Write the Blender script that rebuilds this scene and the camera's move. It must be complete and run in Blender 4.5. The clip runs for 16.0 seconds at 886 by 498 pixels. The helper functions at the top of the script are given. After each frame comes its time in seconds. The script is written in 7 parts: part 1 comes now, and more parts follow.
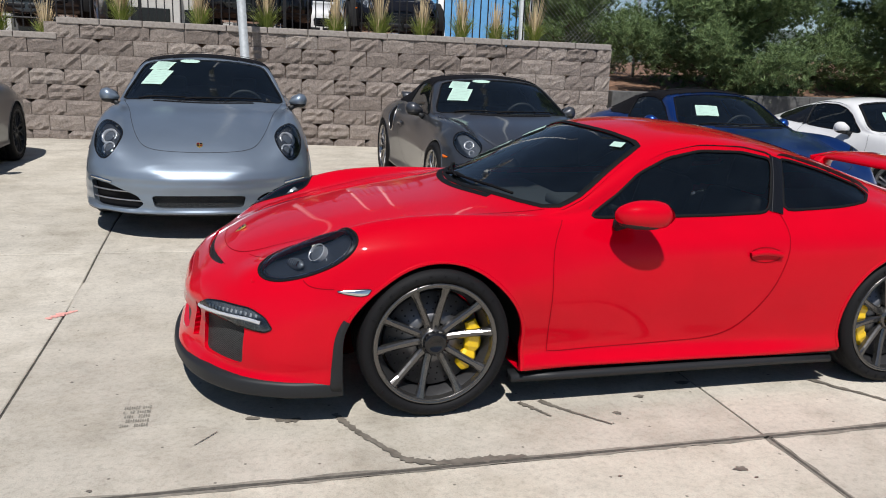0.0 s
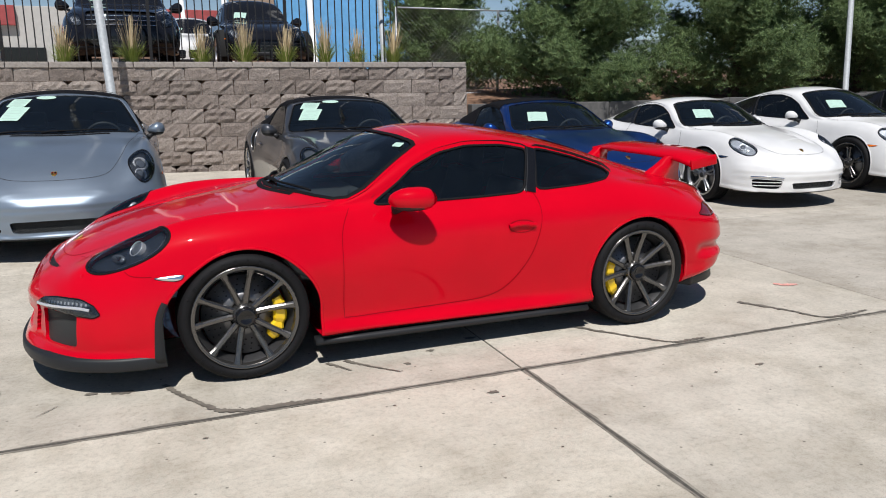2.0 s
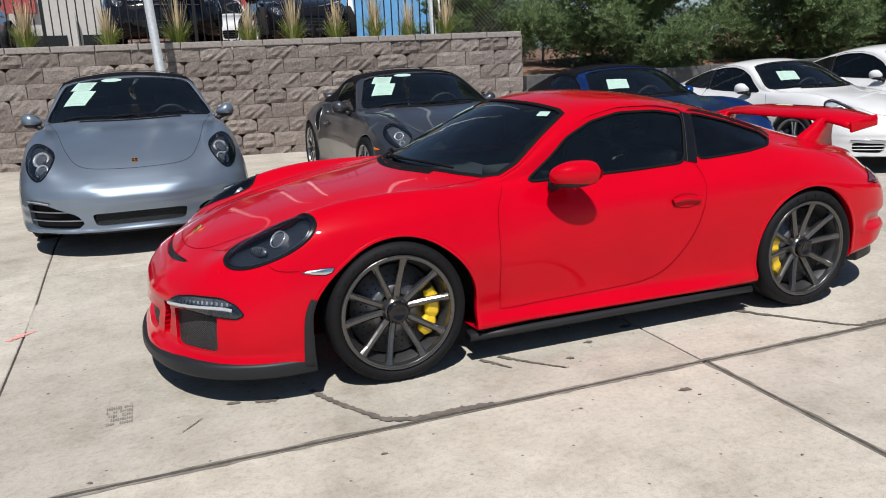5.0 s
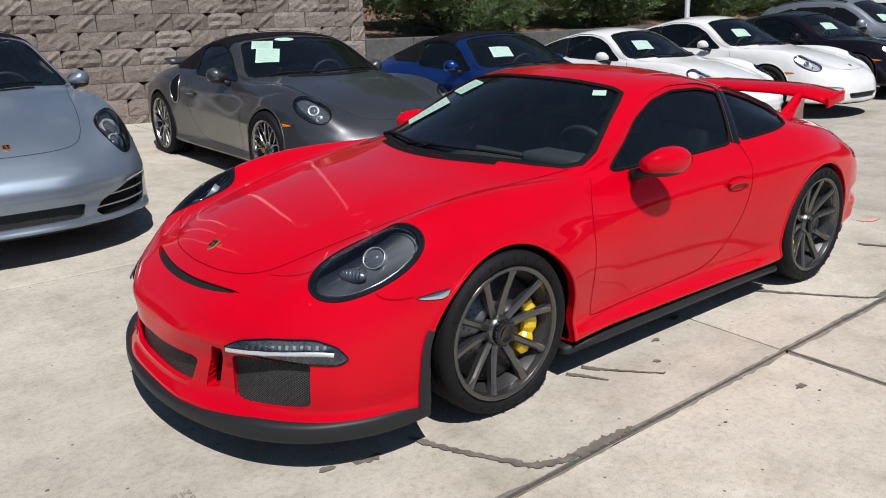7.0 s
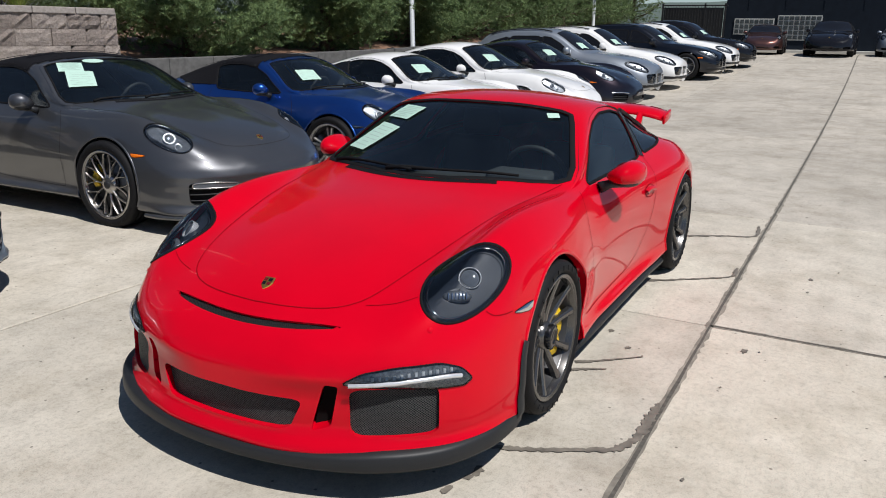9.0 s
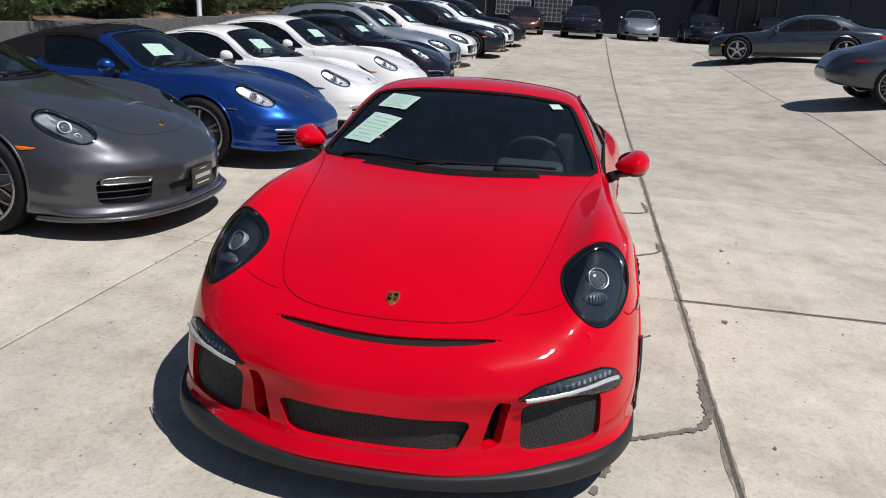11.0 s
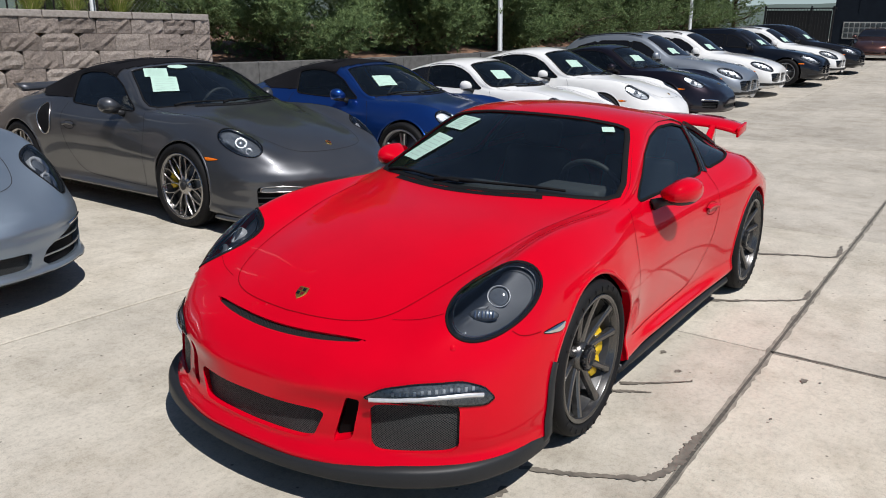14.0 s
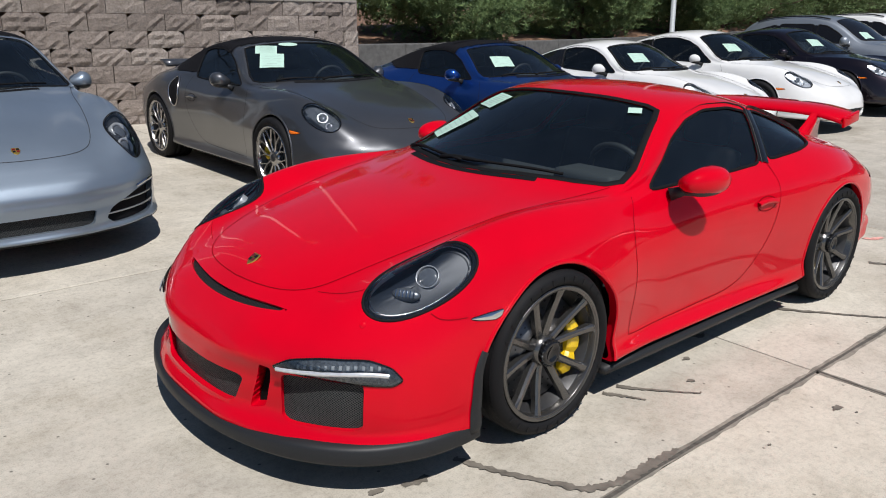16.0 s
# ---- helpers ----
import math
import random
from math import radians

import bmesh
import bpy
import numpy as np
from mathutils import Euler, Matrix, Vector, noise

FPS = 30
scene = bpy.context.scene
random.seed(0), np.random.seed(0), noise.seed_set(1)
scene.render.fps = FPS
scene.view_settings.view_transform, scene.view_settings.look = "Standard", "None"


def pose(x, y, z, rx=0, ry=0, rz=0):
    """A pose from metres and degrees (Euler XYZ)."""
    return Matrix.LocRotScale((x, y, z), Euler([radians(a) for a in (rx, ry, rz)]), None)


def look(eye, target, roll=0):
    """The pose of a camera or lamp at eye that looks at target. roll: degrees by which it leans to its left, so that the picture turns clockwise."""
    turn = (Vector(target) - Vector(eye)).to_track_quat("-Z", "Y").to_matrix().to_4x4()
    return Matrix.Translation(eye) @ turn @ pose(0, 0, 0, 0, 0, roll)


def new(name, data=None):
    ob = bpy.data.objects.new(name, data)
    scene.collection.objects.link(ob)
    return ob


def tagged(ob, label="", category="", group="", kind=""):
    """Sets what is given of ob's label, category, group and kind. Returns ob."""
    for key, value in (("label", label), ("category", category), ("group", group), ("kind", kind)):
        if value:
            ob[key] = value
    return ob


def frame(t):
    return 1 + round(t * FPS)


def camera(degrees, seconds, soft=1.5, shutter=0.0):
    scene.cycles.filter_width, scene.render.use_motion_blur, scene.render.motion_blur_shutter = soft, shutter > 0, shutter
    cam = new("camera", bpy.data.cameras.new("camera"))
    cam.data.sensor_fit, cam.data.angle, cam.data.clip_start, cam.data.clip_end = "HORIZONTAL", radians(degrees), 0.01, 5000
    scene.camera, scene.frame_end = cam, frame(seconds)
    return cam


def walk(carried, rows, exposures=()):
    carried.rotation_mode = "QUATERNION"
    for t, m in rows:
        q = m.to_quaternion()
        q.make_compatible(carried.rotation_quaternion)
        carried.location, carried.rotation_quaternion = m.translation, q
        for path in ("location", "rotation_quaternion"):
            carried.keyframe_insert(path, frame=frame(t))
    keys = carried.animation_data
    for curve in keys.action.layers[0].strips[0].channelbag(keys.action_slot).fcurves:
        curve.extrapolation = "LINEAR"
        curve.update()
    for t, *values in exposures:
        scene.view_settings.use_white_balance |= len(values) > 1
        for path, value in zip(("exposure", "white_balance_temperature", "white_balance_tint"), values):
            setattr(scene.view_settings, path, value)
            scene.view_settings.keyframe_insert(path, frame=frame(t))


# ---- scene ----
from mathutils.bvhtree import BVHTree

cam = camera(59.9, 16.0, soft=1.0)
PATH = [
    (0, (-0.807, -3.902, 1.563), (-0.297, -2.031, 1.074), 2.7),
    (0.5, (-0.771, -4.231, 1.56), (-0.188, -2.374, 1.099), 2.3),
    (1, (-0.671, -4.472, 1.576), (0.02, -2.652, 1.12), 3.0),
    (1.5, (-0.522, -4.711, 1.536), (0.196, -2.897, 1.094), 1.5),
    (2, (-0.469, -4.821, 1.553), (0.259, -3.008, 1.122), -0.3),
    (2.5, (-0.453, -4.833, 1.549), (0.271, -3.019, 1.122), 0.0),
    (3, (-0.452, -4.83, 1.546), (0.264, -3.014, 1.108), 0.7),
    (3.5, (-0.47, -4.801, 1.543), (0.231, -2.978, 1.115), 1.0),
    (4, (-0.596, -4.674, 1.516), (0.034, -2.814, 1.137), 0.3),
    (4.5, (-0.789, -4.454, 1.532), (-0.149, -2.601, 1.137), -1.5),
    (5, (-0.985, -4.133, 1.496), (-0.304, -2.317, 1.009), -2.3),
    (5.2, (-1.037, -3.962, 1.515), (-0.345, -2.161, 0.99), -2.2),
    (7.3, (-2.091, -2.809, 1.568), (-0.82, -1.377, 0.991), -0.5),
    (7.5, (-2.205, -2.755, 1.571), (-0.882, -1.364, 1.01), -0.4),
    (8, (-2.566, -2.58, 1.626), (-1.098, -1.332, 1.088), -0.6),
    (8.5, (-2.744, -2.247, 1.604), (-1.164, -1.151, 1.053), -0.9),
    (9, (-2.933, -1.907, 1.606), (-1.241, -0.992, 1.059), 0.8),
    (9.2, (-3.015, -1.748, 1.612), (-1.28, -0.917, 1.066), 1.7),
    (11.3, (-3.262, -0.536, 1.647), (-1.376, -0.235, 1.051), 3.2),
    (11.5, (-3.244, -0.582, 1.649), (-1.359, -0.264, 1.06), 3.4),
    (12, (-3.182, -0.813, 1.635), (-1.329, -0.32, 1.066), 3.4),
    (12.5, (-3.165, -1.103, 1.64), (-1.35, -0.456, 1.103), 2.4),
    (13, (-3.165, -1.445, 1.653), (-1.412, -0.62, 1.156), 2.8),
    (13.5, (-3.009, -1.8, 1.662), (-1.368, -0.774, 1.157), 1.8),
    (14, (-2.798, -2.076, 1.657), (-1.226, -0.966, 1.112), 0.9),
    (14.5, (-2.479, -2.216, 1.649), (-0.925, -1.082, 1.104), 2.7),
    (15, (-2.23, -2.433, 1.637), (-0.73, -1.22, 1.11), 3.7),
    (15.5, (-2.113, -2.63, 1.608), (-0.739, -1.286, 1.055), 3.6),
    (16, (-2.11, -2.676, 1.603), (-0.866, -1.222, 1.019), 0.8),
]
walk_rows = [(t, look(eye, target, roll)) for t, eye, target, roll in PATH]
walk(cam, walk_rows)

# ---- world, sun, exposure ----
SUN_WAY = Vector((0.21, 0.54, -1.0)).normalized()          # the way that the sunlight goes
world = bpy.data.worlds.new("world")
scene.world = world
world.use_nodes = True
sky = world.node_tree.nodes.new("ShaderNodeTexSky")
sky.sky_type = "NISHITA"
sky.sun_disc = False
sky.sun_elevation = math.asin(-SUN_WAY.z)
sky.sun_rotation = math.atan2(-SUN_WAY.x, -SUN_WAY.y)
sky.altitude = 1600
sky.dust_density = 0.1
sky.air_density = 0.85
background = world.node_tree.nodes["Background"]
world.node_tree.links.new(sky.outputs[0], background.inputs[0])
background.inputs[1].default_value = 0.072
sun_data = bpy.data.lights.new("sun", "SUN")
sun_data.energy = 4.7
sun_data.angle = radians(0.53)
sun_data.color = (1.0, 0.97, 0.945)
sun = new("sun", sun_data)
sun.matrix_world = look((0, 0, 30), Vector((0, 0, 30)) + SUN_WAY)
scene.view_settings.exposure = 0.0


# ---- materials ----
def material(name):
    m = bpy.data.materials.new(name)
    m.use_nodes = True
    nt = m.node_tree
    return m, nt, nt.nodes["Principled BSDF"]


def node(nt, kind, **values):
    n = nt.nodes.new(kind)
    for key, value in values.items():
        n.inputs[key].default_value = value
    return n


def ramp(nt, source, stops):
    n = nt.nodes.new("ShaderNodeValToRGB")
    el = n.color_ramp.elements
    while len(el) < len(stops):
        el.new(0.5)
    for e, (p, c) in zip(el, stops):
        e.position = p
        e.color = (*c, 1) if len(c) == 3 else c
    nt.links.new(source, n.inputs[0])
    return n.outputs[0]


def bump(nt, shader, source, strength, distance):
    b = node(nt, "ShaderNodeBump", Strength=strength, Distance=distance)
    nt.links.new(source, b.inputs["Height"])
    nt.links.new(b.outputs[0], shader.inputs["Normal"])


def place(nt):
    return nt.nodes.new("ShaderNodeTexCoord").outputs["Object"]


def noise_of(nt, where, scale, detail=4.0, rough=0.55):
    n = node(nt, "ShaderNodeTexNoise", Scale=scale, Detail=detail, Roughness=rough)
    nt.links.new(where, n.inputs["Vector"])
    return n.outputs[0]


def grey(v):
    return (v, v, v)


def plain(name, color, rough=0.5, metal=0.0, coat=0.0, vary=0.15, scale=60.0, relief=0.0, spec=0.5):
    """A surface of one colour with grain and slight wear."""
    m, nt, s = material(name)
    where = place(nt)
    n = noise_of(nt, where, scale)
    lo, hi = [c * (1 - vary) for c in color], [min(1, c * (1 + vary)) for c in color]
    nt.links.new(ramp(nt, n, [(0.3, lo), (0.7, hi)]), s.inputs["Base Color"])
    s.inputs["Roughness"].default_value = rough
    s.inputs["Metallic"].default_value = metal
    s.inputs["Coat Weight"].default_value = coat
    s.inputs["Coat Roughness"].default_value = 0.04
    s.inputs["Specular IOR Level"].default_value = spec
    if relief:
        bump(nt, s, n, 0.4, relief)
    return m


def car_paint(name, color, flake=0.0, rough=0.35, ior=1.5, metal=0.8, coat=0.09):
    """Clear-coated paint, with a fine metal flake where asked, and the faintest orange peel."""
    m, nt, s = material(name)
    where = place(nt)
    broad = noise_of(nt, where, 2.5, 3)
    lo, hi = [c * 0.94 for c in color], [min(1, c * 1.05) for c in color]
    nt.links.new(ramp(nt, broad, [(0.3, lo), (0.7, hi)]), s.inputs["Base Color"])
    s.inputs["Metallic"].default_value = metal if flake else 0.0
    s.inputs["Roughness"].default_value = rough
    s.inputs["Coat Weight"].default_value = 1.0
    s.inputs["Specular IOR Level"].default_value = 0.5 if flake else 0.02
    s.inputs["Coat Roughness"].default_value = coat if flake else 0.025
    s.inputs["Coat IOR"].default_value = ior
    peel = noise_of(nt, where, 55 if not flake else 900, 1)
    bump(nt, s, peel, 0.02 if not flake else 0.05 * flake, 0.002)
    return m


def glass(name, tint, gloss=0.02, film=1.8, haze=0.016):
    """A thin tinted pane: clear through, with a Fresnel gloss."""
    m, nt, s = material(name)
    nt.nodes.remove(s)
    out = nt.nodes["Material Output"]
    clear = node(nt, "ShaderNodeBsdfTransparent", Color=(*tint, 1))
    shine = node(nt, "ShaderNodeBsdfGlossy", Roughness=gloss)
    fresnel = node(nt, "ShaderNodeFresnel", IOR=film)
    mix = nt.nodes.new("ShaderNodeMixShader")
    nt.links.new(fresnel.outputs[0], mix.inputs[0])
    nt.links.new(clear.outputs[0], mix.inputs[1])
    nt.links.new(shine.outputs[0], mix.inputs[2])
    hazy = nt.nodes.new("ShaderNodeMixShader")       # a bluish film that paints sky haze onto the pane, as thin dust would
    haze_film = node(nt, "ShaderNodeBsdfDiffuse", Color=(0.34, 0.48, 0.60, 1))
    grain = noise_of(nt, place(nt), 9.0, 5)
    nt.links.new(ramp(nt, grain, [(0.3, grey(haze * 0.6)), (0.7, grey(haze * 1.4))]), hazy.inputs[0])
    nt.links.new(mix.outputs[0], hazy.inputs[1])
    nt.links.new(haze_film.outputs[0], hazy.inputs[2])
    nt.links.new(hazy.outputs[0], out.inputs[0])
    return m


def mesh_grille(name, across=160, up=160, wire=0.07):
    """Black woven mesh: paler wires, diamond holes coloured near-black in place of depth, and slight relief."""
    m, nt, s = material(name)
    where = place(nt)
    turn = nt.nodes.new("ShaderNodeMapping")
    turn.inputs["Rotation"].default_value = (radians(45), 0, 0)
    turn.inputs["Scale"].default_value = (0.0, across, up)
    nt.links.new(where, turn.inputs[0])
    cell = node(nt, "ShaderNodeTexVoronoi", Scale=1.0, Randomness=0.0)
    cell.feature = "DISTANCE_TO_EDGE"
    nt.links.new(turn.outputs[0], cell.inputs["Vector"])
    nt.links.new(ramp(nt, cell.outputs["Distance"], [(0.1, grey(wire)), (0.17, (0.0012, 0.004, 0.004))]), s.inputs["Base Color"])
    s.inputs["Roughness"].default_value = 0.5
    s.inputs["Specular IOR Level"].default_value = 0.15
    bump(nt, s, ramp(nt, cell.outputs["Distance"], [(0.1, grey(1.0)), (0.25, grey(0.0))]), 0.6, 0.003)
    return m


def concrete_paving(name, light, dark):
    """Sun-bleached broom-finished concrete with tyre scuffs, mottling and fine pits."""
    m, nt, s = material(name)
    where = nt.nodes.new("ShaderNodeNewGeometry").outputs["Position"]
    stretch = nt.nodes.new("ShaderNodeMapping")
    stretch.inputs["Scale"].default_value = (0.25, 2.2, 1.0)
    nt.links.new(where, stretch.inputs[0])
    broad = noise_of(nt, where, 0.55, 6, 0.6)
    mottled = noise_of(nt, where, 5.0, 6, 0.65)
    streak = noise_of(nt, stretch.outputs[0], 2.4, 5, 0.6)
    fine = noise_of(nt, where, 160.0, 3, 0.6)
    base = ramp(nt, broad, [(0.28, dark), (0.72, light)])
    layers = [(ramp(nt, mottled, [(0.30, grey(0.62)), (0.56, grey(1.0))]), 0.38),
              (ramp(nt, streak, [(0.36, grey(0.68)), (0.56, grey(1.0))]), 0.2),
              (ramp(nt, noise_of(nt, where, 1.7, 8, 0.72), [(0.34, (0.70, 0.68, 0.64)), (0.54, grey(1.0))]), 0.7),
              (ramp(nt, noise_of(nt, where, 38.0, 4, 0.7), [(0.34, grey(0.60)), (0.5, grey(1.0)), (0.66, grey(1.08))]), 0.42),
              (ramp(nt, fine, [(0.25, grey(0.55)), (0.5, grey(1.0))]), 0.55)]
    fleck = node(nt, "ShaderNodeTexVoronoi", Scale=3.2)
    fleck.voronoi_dimensions = "2D"
    nt.links.new(where, fleck.inputs["Vector"])
    layers.append((ramp(nt, fleck.outputs["Distance"], [(0.014, grey(0.25)), (0.024, grey(1.0))]), 0.8))
    info = nt.nodes.new("ShaderNodeObjectInfo")
    layers.append((ramp(nt, info.outputs["Random"], [(0.0, grey(0.86)), (1.0, grey(1.0))]), 0.9))
    for layer, amount in layers:
        mix = nt.nodes.new("ShaderNodeMix")
        mix.data_type, mix.blend_type = "RGBA", "MULTIPLY"
        mix.inputs["Factor"].default_value = amount
        nt.links.new(base, mix.inputs[6])
        nt.links.new(layer, mix.inputs[7])
        base = mix.outputs[2]
    nt.links.new(base, s.inputs["Base Color"])
    s.inputs["Roughness"].default_value = 0.82
    s.inputs["Specular IOR Level"].default_value = 0.3
    bump(nt, s, fine, 0.35, 0.004)
    return m


def split_block(name):
    """Rough split-face concrete block, each a shade of its own."""
    m, nt, s = material(name)
    where = place(nt)
    info = nt.nodes.new("ShaderNodeObjectInfo")
    geo = nt.nodes.new("ShaderNodeNewGeometry")
    add = nt.nodes.new("ShaderNodeMath")
    nt.links.new(info.outputs["Random"], add.inputs[0])
    nt.links.new(geo.outputs["Random Per Island"], add.inputs[1])
    wrap = nt.nodes.new("ShaderNodeMath")
    wrap.operation = "FRACT"
    nt.links.new(add.outputs[0], wrap.inputs[0])
    shade = ramp(nt, wrap.outputs[0], [(0.0, (0.265, 0.220, 0.190)), (0.5, (0.345, 0.288, 0.250)), (1.0, (0.42, 0.36, 0.315))])
    n = noise_of(nt, geo.outputs["Position"], 34, 8, 0.75)
    mix = nt.nodes.new("ShaderNodeMix")
    mix.data_type, mix.blend_type = "RGBA", "MULTIPLY"
    mix.inputs["Factor"].default_value = 0.8
    nt.links.new(shade, mix.inputs[6])
    nt.links.new(ramp(nt, n, [(0.3, grey(0.45)), (0.62, grey(1.2))]), mix.inputs[7])
    nt.links.new(mix.outputs[2], s.inputs["Base Color"])
    s.inputs["Roughness"].default_value = 0.92
    bump(nt, s, n, 1.0, 0.04)
    return m


def leafy(name, dark, light):
    m, nt, s = material(name)
    geo = nt.nodes.new("ShaderNodeNewGeometry")
    nt.links.new(ramp(nt, geo.outputs["Random Per Island"], [(0.0, dark), (1.0, light)]), s.inputs["Base Color"])
    s.inputs["Roughness"].default_value = 0.6
    s.inputs["Specular IOR Level"].default_value = 0.3
    return m


RED = car_paint("red_paint", (0.56, 0.0, 0.011), ior=1.30)
SILVER = car_paint("silver_blue_paint", (0.225, 0.275, 0.335), 1.0, 0.42, metal=0.6, coat=0.16)
GRAPHITE = car_paint("graphite_paint", (0.086, 0.089, 0.097), 1.0, 0.42, metal=0.7, coat=0.06)
BLUE = car_paint("blue_paint", (0.008, 0.062, 0.30), 0.8, 0.33)
WHITE = car_paint("white_paint", (0.74, 0.74, 0.73))
DARK_PURPLE = car_paint("dark_purple_paint", (0.018, 0.012, 0.018), 0.5)
NAVY = car_paint("navy_black_paint", (0.012, 0.014, 0.020), 0.4)
BLACK_PAINT = car_paint("black_paint", (0.008, 0.008, 0.010))
LIGHT_SILVER = car_paint("light_silver_paint", (0.27, 0.30, 0.34), 0.8, 0.45, metal=0.6, coat=0.14)
BROWN = car_paint("copper_brown_paint", (0.12, 0.055, 0.045), 0.6)
SLATE = car_paint("slate_grey_paint", (0.065, 0.075, 0.088), 0.6)
RUBBER = plain("tyre_rubber", (0.008, 0.008, 0.009), 0.7, spec=0.2, relief=0.001, scale=220)
BLACK_TRIM = plain("black_plastic", (0.015, 0.016, 0.018), 0.5, spec=0.35, scale=240, relief=0.0006)
GLOSS_BLACK = plain("gloss_black", (0.008, 0.008, 0.009), 0.12)
LINER = plain("dark_liner", (0.012, 0.012, 0.012), 0.9)
RIM_DARK = plain("satin_titanium", (0.14, 0.136, 0.132), 0.25, 0.85, scale=300, vary=0.08)
BARREL = plain("dark_wheel_barrel", (0.05, 0.05, 0.052), 0.45, 0.5)
RIM_BRIGHT = plain("bright_alloy", (0.52, 0.52, 0.53), 0.28, 0.9, vary=0.06)
RIM_MIXED = plain("machined_alloy", (0.40, 0.39, 0.38), 0.25, 0.95, vary=0.06)
CHROME = plain("chrome", (0.72, 0.73, 0.75), 0.12, 1.0, vary=0.03)
DISC_METAL = plain("brake_disc_metal", (0.16, 0.16, 0.165), 0.4, 0.8, scale=500)
CALIPER_YELLOW = plain("yellow_caliper_paint", (0.80, 0.52, 0.01), 0.3, coat=0.5, vary=0.06)
CALIPER_GREY = plain("grey_caliper", (0.2, 0.2, 0.2), 0.4, 0.6)
GRILLE = mesh_grille("black_wire_mesh")
PANE = glass("tinted_glass", (0.70, 0.77, 0.77), film=1.8, haze=0.008)
PANE_DARK = glass("dark_tinted_glass", (0.30, 0.33, 0.345), film=1.6, haze=0.008)
LENS = glass("clear_lens", (0.86, 0.88, 0.90), 0.01, 1.7, 0.004)
SEAL = plain("window_rubber", (0.006, 0.006, 0.007), 0.75, spec=0.15)
CABIN = plain("black_leather", (0.032, 0.032, 0.035), 0.6, scale=180, relief=0.0008)
CABIN_GREY = plain("grey_dashboard", (0.06, 0.061, 0.065), 0.7, scale=220, relief=0.0005)
CLOTH_TOP = plain("black_canvas", (0.009, 0.009, 0.011), 0.95, scale=400, relief=0.0008, vary=0.3, spec=0.08)
PAPER = plain("pale_green_paper", (0.42, 0.60, 0.51), 0.7, vary=0.03, scale=20)
INK = plain("grey_print", (0.33, 0.46, 0.40), 0.7)
AMBER = plain("amber_lens", (0.85, 0.18, 0.01), 0.15, coat=0.6, vary=0.05)
TAIL_RED = plain("bright_red_lens", (0.45, 0.012, 0.012), 0.15, coat=0.6, vary=0.1)
RED_LENS = plain("red_lens", (0.14, 0.006, 0.008), 0.12, coat=0.8, vary=0.1)
LAMP_BOWL = plain("dark_lamp_bowl", (0.055, 0.06, 0.07), 0.25, 0.3)
LAMP_GREY = plain("grey_lamp_bowl", (0.16, 0.175, 0.195), 0.3, 0.5)
LAMP_RING = plain("bright_lamp_reflector", (0.70, 0.71, 0.73), 0.22, 0.5, vary=0.1)
LAMP_LENS = plain("projector_glass", (0.10, 0.11, 0.125), 0.08, coat=0.6)
GOLD = plain("gold_badge", (0.65, 0.42, 0.10), 0.28, 0.9)
DARK_SEAM = plain("dark_panel_gap", (0.014, 0.014, 0.016), 0.8)
SEAM = plain("panel_gap", (0.24, 0.003, 0.007), 0.9, spec=0.05)
PAVING = concrete_paving("bleached_concrete", (0.77, 0.71, 0.60), (0.54, 0.495, 0.41))
PAVING_WORN = concrete_paving("worn_concrete", (0.68, 0.628, 0.535), (0.485, 0.447, 0.377))
PAVING_GREY = concrete_paving("old_grey_concrete", (0.585, 0.537, 0.463), (0.425, 0.39, 0.333))
JOINT = plain("joint_sealant", (0.085, 0.078, 0.066), 0.9, scale=40, vary=0.35)
GRIME = plain("grimy_joint", (0.23, 0.21, 0.175), 0.9, scale=12, vary=0.4)
TREAD = plain("rubber_smudge", (0.27, 0.25, 0.21), 0.85, scale=60, vary=0.4)
DAMP = plain("damp_stain", (0.16, 0.142, 0.118), 0.6, scale=18, vary=0.35)
PINK = plain("pink_spray_paint", (0.74, 0.36, 0.31), 0.8, scale=30, vary=0.3)
BLOCK = split_block("split_face_block")
CAP = plain("block_cap", (0.32, 0.285, 0.255), 0.9, scale=30, relief=0.004, vary=0.2)
EARTH = plain("red_brown_earth", (0.21, 0.12, 0.075), 0.95, scale=7, relief=0.03, vary=0.4)
GALVANISED = plain("galvanised_steel", (0.50, 0.52, 0.54), 0.45, 0.55, scale=25)
IRON = plain("black_iron", (0.012, 0.012, 0.013), 0.5)
BARK = plain("pine_bark", (0.10, 0.07, 0.05), 0.95, scale=30, relief=0.01, vary=0.4)
NEEDLES = leafy("pine_needles", (0.052, 0.10, 0.036), (0.22, 0.30, 0.12))
GRASS = leafy("green_grass", (0.15, 0.21, 0.035), (0.33, 0.38, 0.09))
STRAW = leafy("straw_plumes", (0.45, 0.34, 0.19), (0.70, 0.57, 0.36))


# ---- building helpers ----
def mesh_of(name, verts, faces, mat, smooth=False):
    me = bpy.data.meshes.new(name)
    me.from_pydata([tuple(v) for v in verts], [], faces)
    me.materials.append(mat)
    if smooth:
        me.shade_smooth()
    return me


def part(name, bm, mat, parent, label="", smooth=True, where=None):
    """Links a bmesh as one mesh object under a thing or a part."""
    me = bpy.data.meshes.new(name)
    bmesh.ops.recalc_face_normals(bm, faces=bm.faces) if len(bm.faces) < 3000 and smooth != "keep" else None
    bm.to_mesh(me)
    bm.free()
    for one in (mat if isinstance(mat, (list, tuple)) else [mat]):
        me.materials.append(one)
    if smooth:
        me.shade_smooth()
    ob = new(name, me)
    ob.parent = parent
    if where is not None:
        ob.matrix_basis = where
    return tagged(ob, label)


